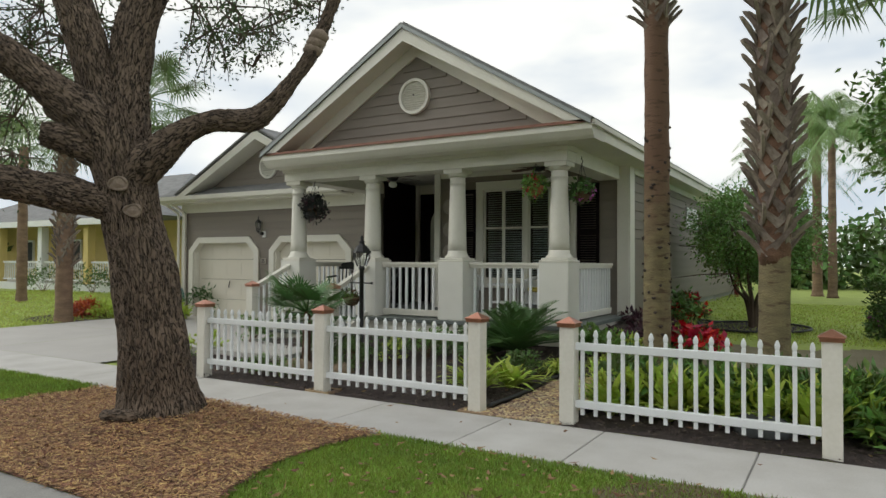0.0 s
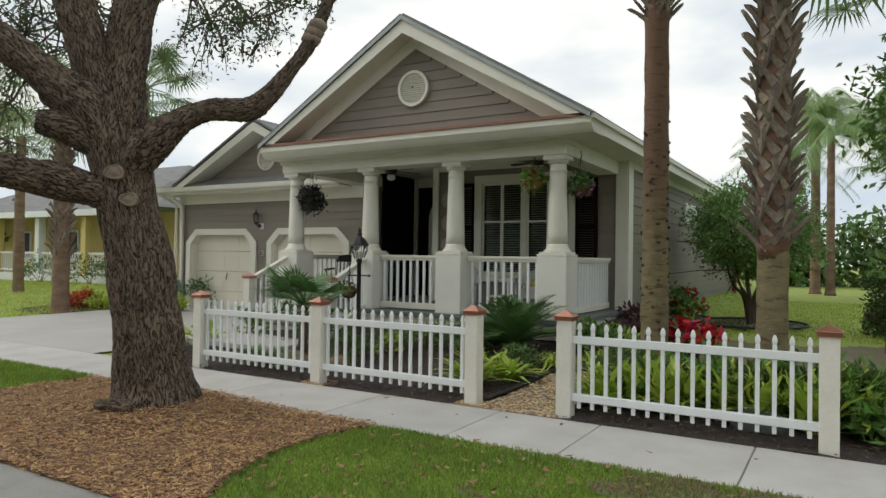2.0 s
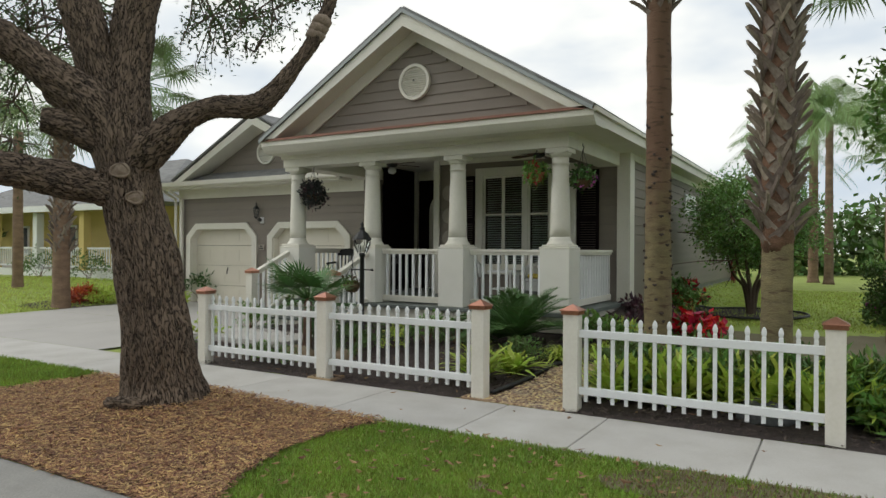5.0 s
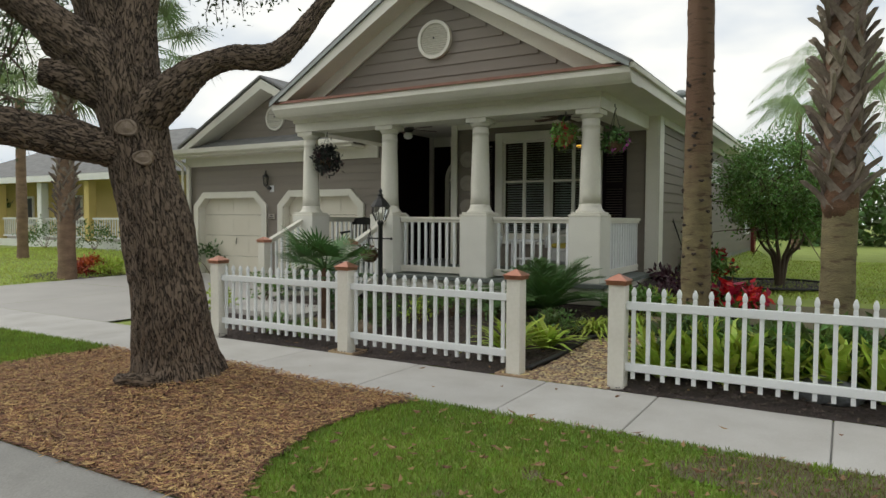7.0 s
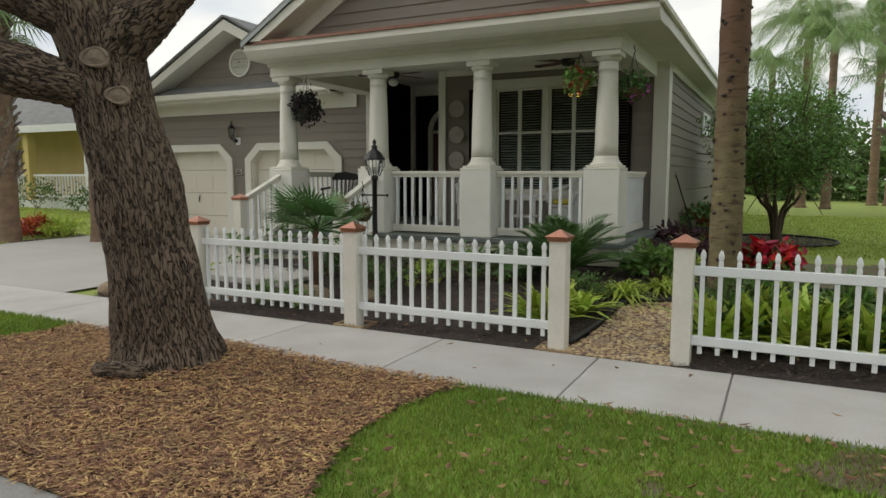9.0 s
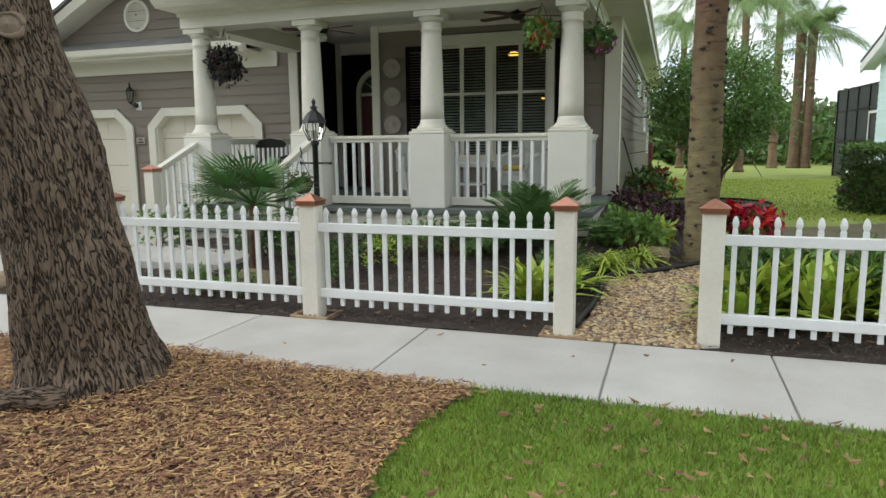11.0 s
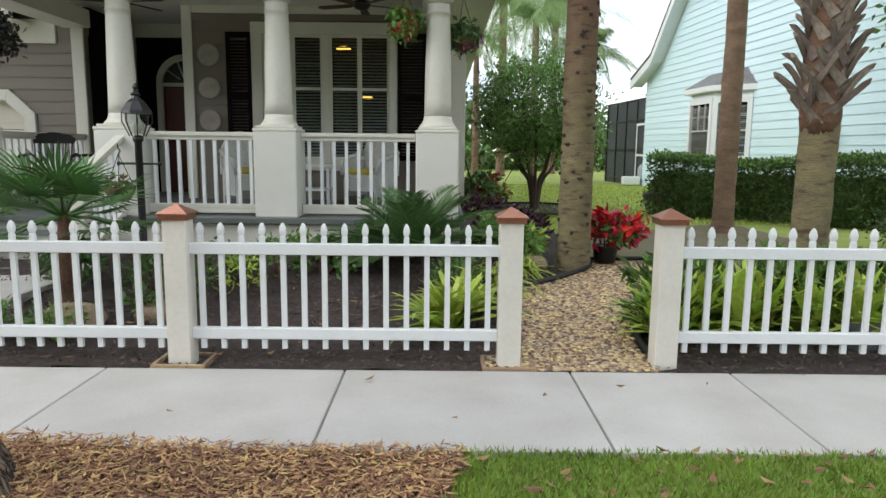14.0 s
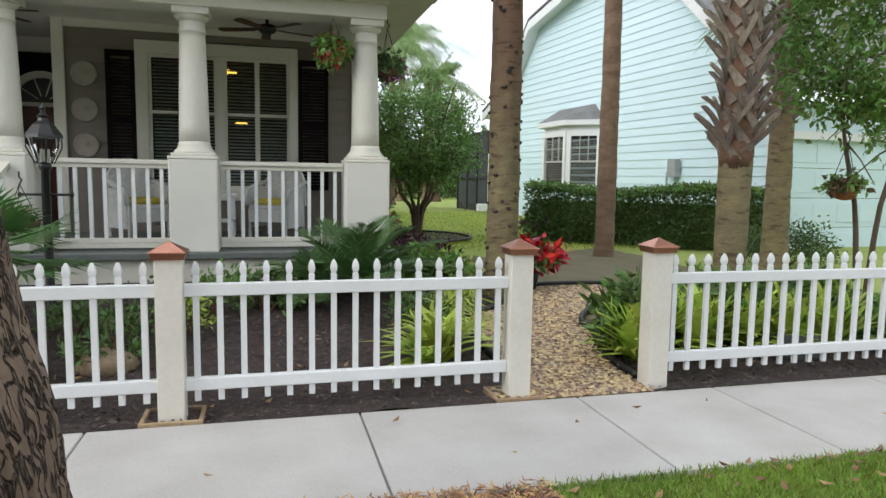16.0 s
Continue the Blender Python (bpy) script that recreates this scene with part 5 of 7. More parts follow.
for i in range(24):
    t0, t1 = math.pi * i / 24, math.pi * (i + 1) / 24
    arch.prism([(r * math.cos(t), 1.84 + r * math.sin(t)) for r, t in ((0.48, t0), (0.48, t1), (0.38, t1), (0.38, t0))], -0.07, 0.0)
arch.box(-0.48, -0.38, -0.07, 0, 0, 1.84).box(0.38, 0.48, -0.07, 0, 0, 1.84).box(-0.38, 0.38, -0.06, 0, 1.79, 1.85)
for k in range(1, 5):
    t = math.pi * k / 5
    arch.prism([(0.1 * math.cos(t) - 0.008, 1.85 + 0.1 * math.sin(t)), (0.1 * math.cos(t) + 0.008, 1.85 + 0.1 * math.sin(t)), (0.39 * math.cos(t) + 0.008, 1.84 + 0.39 * math.sin(t)), (0.39 * math.cos(t) - 0.008, 1.84 + 0.39 * math.sin(t))], -0.03, -0.01)
part("arched_casing", arch, M_TRIM, fd)
part("fanlight", Geo().prism([(0.38 * math.cos(math.pi * i / 20), 1.85 + 0.38 * math.sin(math.pi * i / 20)) for i in range(21)], -0.012, -0.005), M_SCREEN, fd)
# dark sheet over the left entry wall, in the same shade-bearing brown
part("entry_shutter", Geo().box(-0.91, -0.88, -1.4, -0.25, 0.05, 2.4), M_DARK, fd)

balu = Geo().box(-0.018, 0.018, -0.018, 0.018, 0, 0.7).mesh("baluster", M_VINYL)


def railing(p, q, n, name="porch_railing", rise=0.0):
    d = Vector((q[0] - p[0], q[1] - p[1]))
    L = d.length
    r = thing(name, "cream-white wooden porch railing with square balusters", "railing", (p[0], p[1], p[2]), math.degrees(math.atan2(d.y, d.x)), group="porch railings")
    for z, h, w in ((0.87, 0.045, 0.05), (0.825, 0.045, 0.03), (0.055, 0.05, 0.025), (0.0, 0.055, 0.02)):
        g = Geo().add([(0, -w, z), (L, -w, z + rise), (L, w, z + rise), (0, w, z), (0, -w, z + h), (L, -w, z + h + rise), (L, w, z + h + rise), (0, w, z + h)], [(3, 2, 1, 0), (4, 5, 6, 7), (0, 1, 5, 4), (1, 2, 6, 5), (2, 3, 7, 6), (3, 0, 4, 7)])
        part("rail", g, M_TRIM, r, bevel=0.004)
    for i in range(n):
        t = (i + 0.6) / (n + 0.2)
        part("baluster", balu, M_TRIM, r, at=pose(t * L, 0, 0.09 + rise * t) @ Matrix.Diagonal((1, 1, 1.07, 1)))
    return r


railing((COLS[1] + 0.25, COL_Y, FLOOR + 0.03), (COLS[2] - 0.25, COL_Y), 9)
railing((COLS[2] + 0.25, COL_Y, FLOOR + 0.03), (COLS[3] - 0.25, COL_Y), 9)
railing((-4.03, COL_Y + 0.24, FLOOR + 0.03), (-4.03, WALL_Y - 0.06), 16)
railing((-9.37, COL_Y + 0.24, FLOOR + 0.03), (-9.37, WALL_Y - 0.06), 16)
for x in (-9.41, -7.55):
    railing((x, 8.82, 0.22), (x, 9.66), 6, "stair_railing", 0.36)
    sp = copy_thing(fp, pose(x, 8.75, 0.17))
    sp["label"] = "cream stair newel post with a copper cap"

# ceiling fans and porch lights
for x, y, s in ((-5.1, 11.55, 20), (-8.3, 11.5, 60)):
    fan = thing("ceiling_fan", "brown-bladed ceiling fan at rest under the porch", "ceiling fan", (x, y, 3.42), s, group="ceiling fans")
    part("rod", Geo().tube([(0, 0, 0), (0, 0, -0.1)], 0.02, 10), M_BLACK, fan)
    part("motor", Geo().lathe([(0.04, -0.08), (0.11, -0.1), (0.12, -0.15), (0.09, -0.19), (0.04, -0.21)], 20), M_BLACK, fan, smooth=True)
    blade = Geo().add([(0.1, -0.03, -0.14), (0.2, -0.055, -0.15), (0.6, -0.07, -0.155), (0.64, 0.0, -0.147), (0.6, 0.06, -0.14), (0.2, 0.045, -0.135), (0.1, 0.03, -0.13)] + [(0.1, -0.03, -0.15), (0.2, -0.055, -0.16), (0.6, -0.07, -0.165), (0.64, 0.0, -0.157), (0.6, 0.06, -0.15), (0.2, 0.045, -0.145), (0.1, 0.03, -0.14)],
                      [tuple(range(7)), tuple(range(13, 6, -1))] + [(i, i + 7, (i + 1) % 7 + 7, (i + 1) % 7) for i in range(7)]).mesh("blade", M_BLADE)
    for k in range(5):
        part("blade", blade, M_BLADE, fan, at=pose(0, 0, 0, 0, 0, 72 * k))
    if s == 60:
        part("globe", Geo().lathe([(0.03, -0.2), (0.08, -0.24), (0.09, -0.29), (0.06, -0.33), (0.01, -0.345)], 18), M_WHITE, fan, "white glass globe", smooth=True)


def coach_lamp(at):
    c = thing("coach_lamp", "black lantern wall light beside the garage door", "wall light", at)
    part("back_plate", Geo().box(0.02, 0.14, -0.03, 0.0, -0.16, 0.0), M_WHITE, c, bevel=0.005)
    part("sensor", Geo().lathe([(0.02, 0), (0.045, 0.01), (0.045, 0.07), (0.02, 0.08)], 14), M_BLACK, c, smooth=True, at=pose(0.06, -0.04, -0.08, 70, 0, 0))
    part("bracket", Geo().tube([(0.05, -0.02, -0.06), (0.0, -0.08, -0.08), (-0.02, -0.12, -0.02)], 0.012, 8), M_BLACK, c)
    part("lantern_top", Geo().lathe([(0.085, 0.2), (0.07, 0.23), (0.03, 0.28), (0.012, 0.3), (0.018, 0.33), (0.004, 0.37)], 6, (-0.02, -0.12, 0)), M_BLACK, c)
    part("lantern_glass", Geo().lathe([(0.045, 0.0), (0.07, 0.2)], 6, (-0.02, -0.12, 0)), M_LAMPGLASS, c)
    bars = Geo()
    for k in range(6):
        a = math.pi * k / 3
        bars.tube([(-0.02 + 0.047 * math.cos(a), -0.12 + 0.047 * math.sin(a), -0.01), (-0.02 + 0.073 * math.cos(a), -0.12 + 0.073 * math.sin(a), 0.2)], 0.006, 5)
    part("cage", bars, M_BLACK, c)
    part("lantern_base", Geo().lathe([(0.01, -0.05), (0.03, -0.03), (0.05, 0.0)], 6, (-0.02, -0.12, 0)), M_BLACK, c)


coach_lamp((-12.97, WALL_Y - 0.02, 2.32))
pl = thing("house_plaque", "small stone-coloured number plaque", "plaque", (-12.9, WALL_Y - 0.03, 1.5))
part("plate", Geo().box(-0.1, 0.1, -0.02, 0.0, 0, 0.13), M_PLATE, pl, bevel=0.004)
part("lettering", Geo().box(-0.07, 0.07, -0.024, -0.02, 0.025, 0.05).box(-0.04, 0.04, -0.024, -0.02, 0.075, 0.105), M_BLACK, pl, "unreadable dark lettering")
for x in (-15.85, -16.1):
    ds = thing("downspout", "cream painted rain downspout on the garage", "downspout", (x, WALL_Y - 0.12, 0), group="downspouts")
    part("pipe", Geo().tube([(0, -0.45, 3.16), (0, -0.4, 3.08), (0, 0.02, 2.86), (0, 0.03, 2.74), (0, 0.03, 0.3), (0, -0.05, 0.15), (0, -0.15, 0.1)], 0.038, 8), M_TRIM, ds, smooth=True)
hose = thing("hose_reel", "coiled teal garden hose by the garage wall", "garden hose", (-15.9, WALL_Y - 0.2, 0.7))
for k in range(4):
    part("coil", Geo().tube([((0.2 - 0.02 * k) * math.cos(t), -0.03 * k, (0.2 - 0.02 * k) * math.sin(t) - 0.1) for t in np.linspace(0, 2 * math.pi, 22)], 0.014, 6, cap=False), M_GREENHOSE, hose, smooth=True)
part("bracket", Geo().box(-0.06, 0.06, -0.05, 0.1, 0.02, 0.12), M_GREYBOX, hose)

# windows and tools on the long side wall
for y0, y1, z0, z1 in ((17.5, 18.9, 2.45, 2.95), (21.2, 22.6, 1.75, 2.95), (24.2, 25.2, 1.1, 1.75)):
    w = thing("window_2", "white-framed side window", "window", (-3.72, 0, 0), kind="structure")
    fr = Geo()
    for a, b, c, d in ((y0, y1, z1 - 0.11, z1), (y0, y1, z0, z0 + 0.11), (y0, y0 + 0.13, z0 + 0.11, z1 - 0.11), (y1 - 0.13, y1, z0 + 0.11, z1 - 0.11)):
        fr.box(0.02, 0.06, a, b, c, d)
    part("casing", fr, M_WHITE, w, bevel=0.005)
    part("pane", Geo().box(0.022, 0.034, y0 + 0.13, y1 - 0.13, z0 + 0.11, z1 - 0.11), M_SCREEN, w)
    bl = Geo()
    z = z0 + 0.13
    while z < z1 - 0.12:
        bl.box(0.034, 0.038, y0 + 0.14, y1 - 0.14, z, z + 0.018)
        z += 0.04
    part("blind", bl, M_SLAT, w)
stick = thing("garden_tool", "dark-handled garden tool leaning on the wall", "garden tool", (-3.4, 13.9, 0.5))
part("handle", Geo().tube([(0.0, 0, 0), (-0.28, -0.2, 0.95), (-0.32, -0.22, 1.05)], 0.014, 8), M_BLACK, stick)
part("grip", Geo().tube([(-0.3, -0.21, 0.98), (-0.33, -0.22, 1.09)], 0.022, 8), M_BLACK, stick)
rh = thing("wall_hose", "faded red garden hose hanging in loops", "garden hose", (-3.64, 25.7, 1.1))
for k in range(4):
    part("loop", Geo().tube([(0.03 * k, (0.16 + 0.02 * k) * math.cos(t), 0.55 * math.sin(t) - 0.2) for t in np.linspace(0, 2 * math.pi, 24)], 0.016, 6, cap=False), M_HOSE, rh, smooth=True)
part("holder", Geo().box(-0.05, 0.14, -0.06, 0.06, 0.22, 0.32), M_GREYBOX, rh)
cowl = thing("roof_vent", "small grey roof vent cowl", "roof vent", (-3.75, 14.4, 3.86))
part("neck", Geo().lathe([(0.06, -0.05), (0.06, 0.12)], 14), M_GREYBOX, cowl, smooth=True)
part("hood", Geo().lathe([(0.12, 0.1), (0.12, 0.15), (0.08, 0.22), (0.01, 0.24)], 16), M_GREYBOX, cowl, smooth=True)

# ---- porch furniture ----
def wicker_chair(at, rz):
    c = thing("wicker_chair", "white wicker armchair with a yellow cushion", "chair", at, rz, group="wicker chairs")
    part("seat", Geo().box(-0.27, 0.27, -0.25, 0.25, 0.36, 0.42), M_WICKER, c, bevel=0.02)
    back = Geo().prism([(-0.3, 0.4), (0.3, 0.4)] + [(0.3 * math.cos(math.pi * i / 16), 0.62 + 0.38 * math.sin(math.pi * i / 16)) for i in range(17)], 0.22, 0.27)
    part("backrest", back, M_WICKER, c)
    for s in (-1, 1):
        part("arm", Geo().tube([(s * 0.29, 0.24, 0.72), (s * 0.33, 0.0, 0.66), (s * 0.31, -0.24, 0.6), (s * 0.28, -0.27, 0.42)], 0.035, 10), M_WICKER, c, smooth=True)
        part("side_panel", Geo().box(s * 0.27 - 0.012, s * 0.27 + 0.012, -0.22, 0.24, 0.12, 0.62), M_WICKER, c)
        for yy in (-0.24, 0.24):
            part("leg", Geo().tube([(s * 0.26, yy, 0), (s * 0.25, yy, 0.4)], 0.022, 8), M_WICKER, c)
    part("apron", Geo().box(-0.27, 0.27, -0.26, -0.235, 0.2, 0.36), M_WICKER, c)
    part("cushion", Geo().box(-0.23, 0.23, -0.22, 0.2, 0.42, 0.5), M_YELLOWCUSH, c, "yellow and white seat cushion", bevel=0.03)


wicker_chair((-6.7, 11.6, FLOOR), 38)
wicker_chair((-5.0, 11.6, FLOOR), -30)
tb = thing("side_table", "white slatted porch side table", "table", (-5.75, 11.5, FLOOR))
part("tabletop", Geo().box(-0.25, 0.25, -0.22, 0.22, 0.52, 0.56), M_WHITE, tb, bevel=0.006)
for x in (-0.2, 0.2):
    for y in (-0.17, 0.17):
        part("leg", Geo().box(x - 0.02, x + 0.02, y - 0.02, y + 0.02, 0, 0.52), M_WHITE, tb)
part("shelf", Geo().box(-0.22, 0.22, -0.19, 0.19, 0.2, 0.23), M_WHITE, tb)
for x, y, rz in ((-9.05, 10.9, 20), (-8.6, 11.5, -15)):
    rc = thing("rocking_chair", "black spindle-backed rocking chair", "chair", (x, y, FLOOR), rz, group="rocking chairs")
    part("seat", Geo().box(-0.25, 0.25, -0.24, 0.24, 0.38, 0.42), M_BLACK, rc, bevel=0.012)
    part("crest_rail", Geo().prism([(-0.27, 0.86), (-0.2, 0.92), (0, 0.95), (0.2, 0.92), (0.27, 0.86), (0.24, 0.8), (-0.24, 0.8)], 0.3, 0.33), M_BLACK, rc)
    for k in range(7):
        part("spindle", Geo().tube([(-0.2 + k * 0.0667, 0.22, 0.42), (-0.22 + k * 0.0733, 0.31, 0.82)], 0.01, 6), M_BLACK, rc)
    for s in (-1, 1):
        part("rocker", Geo().tube([(s * 0.23, -0.4, 0.08), (s * 0.23, -0.1, 0.02), (s * 0.23, 0.2, 0.02), (s * 0.23, 0.5, 0.1)], 0.02, 8), M_BLACK, rc)
        part("arm", Geo().tube([(s * 0.27, 0.28, 0.66), (s * 0.29, -0.22, 0.64)], 0.022, 8), M_BLACK, rc)
        for yy in (-0.2, 0.2):
            part("leg", Geo().tube([(s * 0.23, yy, 0.03), (s * 0.21, yy, 0.4)], 0.018, 8), M_BLACK, rc)
        part("arm_post", Geo().tube([(s * 0.25, -0.18, 0.42), (s * 0.28, -0.19, 0.64)], 0.014, 6), M_BLACK, rc)

# lamp post
lp = thing("lamp_post", "black lamp post with a glass lantern", "lamp post", (-6.93, 8.71, 0.09))
part("post", Geo().lathe([(0.06, -0.1), (0.06, 0.1), (0.036, 0.14), (0.034, 1.32), (0.05, 1.34), (0.05, 1.37), (0.03, 1.39)], 16), M_BLACK, lp, smooth=True)
part("crossbar", Geo().tube([(-0.2, 0, 1.12), (0.2, 0, 1.12)], 0.011, 8).tube([(-0.21, 0, 1.12), (-0.19, 0, 1.12)], 0.02, 8).tube([(0.19, 0, 1.12), (0.21, 0, 1.12)], 0.02, 8), M_BLACK, lp)
part("lantern_glass", Geo().lathe([(0.072, 1.4), (0.126, 1.6)], 8), M_LAMPGLASS, lp)
for k in range(8):
    a = math.pi * (k + 0.5) / 4
    part("cage_bar", Geo().tube([(0.07 * math.cos(a), 0.07 * math.sin(a), 1.38), (0.134 * math.cos(a), 0.134 * math.sin(a), 1.52), (0.13 * math.cos(a), 0.13 * math.sin(a), 1.6)], 0.006, 5), M_BLACK, lp)
part("roof", Geo().lathe([(0.15, 1.595), (0.145, 1.62), (0.088, 1.7), (0.045, 1.735), (0.035, 1.76), (0.05, 1.775), (0.02, 1.8), (0.02, 1.82), (0.03, 1.84), (0.004, 1.88)], 8), M_BLACK, lp)
for k in range(3):
    a = 2 * math.pi * k / 3
    part("candle", Geo().tube([(0.03 * math.cos(a), 0.03 * math.sin(a), 1.4), (0.03 * math.cos(a), 0.03 * math.sin(a), 1.5)], 0.012, 8), M_TRIM, lp)


# ---- plants ----
def shrub(name, label, at, size, mat, n=900, leaf=0.09, width=0.045, seed=1, stems=6, category="shrub", group="", flowers=None):
    """Leaves spread unevenly through an ellipsoid of clumps, on visible stems."""
    rg = np.random.default_rng(seed)
    s = thing(name, label, category, at, group=group)
    size = np.asarray(size, float)
    k = max(6, n // 28)
    d = rg.normal(0, 1, (k, 3))
    d /= np.linalg.norm(d, axis=1, keepdims=True)
    cl = d * rg.uniform(0.45, 1.0, (k, 1)) ** 0.6 * size / 2
    cl[:, 2] = np.abs(cl[:, 2] + size[2] * 0.06) + size[2] * 0.2 if stems else cl[:, 2]
    g = Geo()
    p, dd, uu, ll, ww = leaf_clumps(rg, cl, max(1, n // k), size * 0.085, leaf, width, 0.0)
    dd = dd * 0.6 + (p - np.array((0, 0, size[2] * 0.25)))/ size
    g.kites(p, dd, uu, ll, ww, 0.15)
    part("foliage", g, mat, s)
    if stems:
        st = Geo()
        for i in range(stems):
            e = cl[rg.integers(0, k)]
            st.tube([(0.02 * math.cos(i), 0.02 * math.sin(i), -0.05), tuple(e * np.array((0.4, 0.4, 0.5))), tuple(e)], [0.012, 0.009, 0.004], 5, cap=False)
        part("stem", st, M_FIBRE, s)
    if flowers:
        fm, fn, fl = flowers
        g2 = Geo()
        sel = cl[rg.integers(0, k, fn)]
        q, d2, u2, l2, w2 = leaf_clumps(rg, sel * 1.06 + np.array((0, 0, 0.02)), 7, (fl * 0.4,) * 3, fl, fl * 0.55, -0.3)
        g2.kites(q, d2, u2, l2, w2, 0.1)
        part("blossom", g2, fm, s)
    return s


def strappy(name, label, at, n, length, width, mat, seed=1, group="", spread=1.0, droop=0.75):
    """Arching strap leaves from one crown."""
    rg = np.random.default_rng(seed)
    s = thing(name, label, "garden plant", at, group=group)
    g = Geo()
    for i in range(n):
        a, L = rg.uniform(0, 2 * math.pi), length * rg.uniform(0.6, 1.15)
        el = rg.uniform(0.5, 1.35)
        d = Vector((math.cos(a) * math.cos(el) * spread, math.sin(a) * math.cos(el) * spread, math.sin(el)))
        sd = Vector((-math.sin(a), math.cos(a), 0))
        pts = [Vector((rg.uniform(-0.04, 0.04), rg.uniform(-0.04, 0.04), 0)) + d * L * t + Vector((0, 0, -droop * L * t * t)) for t in (0, 0.3, 0.6, 0.85, 1.0)]
        w = [0.35, 1.0, 0.95, 0.5, 0.05]
        v = []
        for q, ww in zip(pts, w):
            v += [q - sd * ww * width / 2, q + sd * ww * width / 2]
        g.add(v, [(2 * i2, 2 * i2 + 1, 2 * i2 + 3, 2 * i2 + 2) for i2 in range(4)])
    part("leaves", g, mat, s)
    return s


def fan_palm(at, size, n, seed):
    rg = np.random.default_rng(seed)
    s = thing("fan_palm", "low green fan palm in the front bed", "palm plant", at)
    part("trunk", Geo().tube([(0, 0, -0.05), (0.01, 0, 0.4), (0.02, 0, 0.75)], [0.07, 0.06, 0.05], 12, lambda q, a, i: 0.01 * noise.noise(q * 30)), M_FIBRE, s)
    for i in range(n):
        a, el = i * 2.399, rg.uniform(-0.15, 0.9)
        g = Geo()
        fan_leaf(rg, g, (0.02, 0, 0.72), (math.cos(a) * math.cos(el), math.sin(a) * math.cos(el), math.sin(el)), rg.uniform(0.3, 0.45) * size, rg.uniform(0.3, 0.42) * size, blades=22, spread=100, droop=0.15, width=0.03)
        part("frond", g, M_FRONDDK, s)


fan_palm((-7.1, 7.62, 0.08), 1.25, 22, 11)


def feather_palm(at, length, n, seed, label="small feathery date palm in the front bed"):
    rg = np.random.default_rng(seed)
    s = thing("date_palm", label, "palm plant", at)
    for i in range(n):
        a, el = i * 2.399, rg.uniform(0.35, 1.25)
        g = Geo()
        feather_leaf(rg, g, (0, 0, 0.1), (math.cos(a) * math.cos(el), math.sin(a) * math.cos(el), math.sin(el)), length * rg.uniform(0.8, 1.1), 0.34, n=56, leaflet=0.21, width=0.011, hang=0.1)
        part("frond", g, M_FRONDDK, s)


feather_palm((-4.3, 8.85, 0.2), 1.15, 40, 21)
feather_palm((-4.65, 9.0, 0.16), 0.6, 10, 22)


def at_ground(x, y, dz=0.0):
    return (x, y, gz(x, y) + dz)


strappy("lily_plant", "lime-variegated strap-leaved clump by the fence", at_ground(-3.95, 7.0), 110, 0.8, 0.06, M_LIME, 31, "lime clumps", 0.9, 0.42)
strappy("lily_plant", "lime-variegated strap-leaved clump by the fence", at_ground(-3.75, 7.5), 80, 0.65, 0.055, M_LIME, 32, "lime clumps", 0.9, 0.42)
strappy("flax_plant", "fine yellow-green arching grass clump", at_ground(-3.48, 8.4), 130, 0.7, 0.022, M_LIME, 33, "flax clumps")
strappy("flax_plant", "fine yellow-green arching grass clump", at_ground(-3.15, 9.1), 130, 0.62, 0.022, M_LIME, 34, "flax clumps")
shrub("dark_shrub", "dark grey-green low shrub by the path", at_ground(-3.85, 8.05), (0.55, 0.55, 0.4), M_HEDGE, 700, 0.06, 0.025, 35)
shrub("croton_shrub", "yellow-green leafy shrub by the porch corner", at_ground(-3.3, 9.55), (0.75, 0.7, 0.6), M_SHRUB, 700, 0.12, 0.055, 36)
shrub("croton_shrub", "bright yellow-green leafy shrub by the porch corner", at_ground(-3.1, 9.9), (0.6, 0.6, 0.55), M_LIME, 260, 0.12, 0.05, 37)
for k, (x, y, w, h) in enumerate(((-3.2, 10.7, 0.8, 0.5), (-3.0, 11.4, 0.9, 0.5), (-3.35, 12.2, 0.8, 0.5), (-2.7, 12.6, 0.7, 0.35))):
    shrub("purple_shrub", "dark maroon leafy ground shrub beside the house", at_ground(x, y), (w, w, h), M_PURPLE, 420, 0.12, 0.05, 40 + k, group="maroon shrubs")
shrub("green_shrub", "dark green leafy shrub against the side wall", at_ground(-3.3, 14.6), (0.9, 0.9, 0.8), M_HEDGE, 600, 0.13, 0.06, 47)
poin = shrub("poinsettia", "red poinsettia in a black nursery pot", (-2.12, 9.82, gz(-2.12, 9.82) + 0.22), (0.66, 0.64, 0.4), M_HEDGE, 320, 0.12, 0.06, 48, flowers=(M_RED, 52, 0.15), category="potted plant")
part("pot", Geo().lathe([(0.11, -0.22), (0.145, -0.02), (0.155, 0.0), (0.145, 0.01), (0.12, -0.01)], 18), M_BLACK, poin, "black plastic pot", smooth=True)
shrub("red_croton", "small green bush with red bracts beside the house", at_ground(-3.2, 15.0), (0.75, 0.75, 0.95), M_HEDGE, 420, 0.14, 0.05, 50, flowers=(M_RED, 24, 0.14))
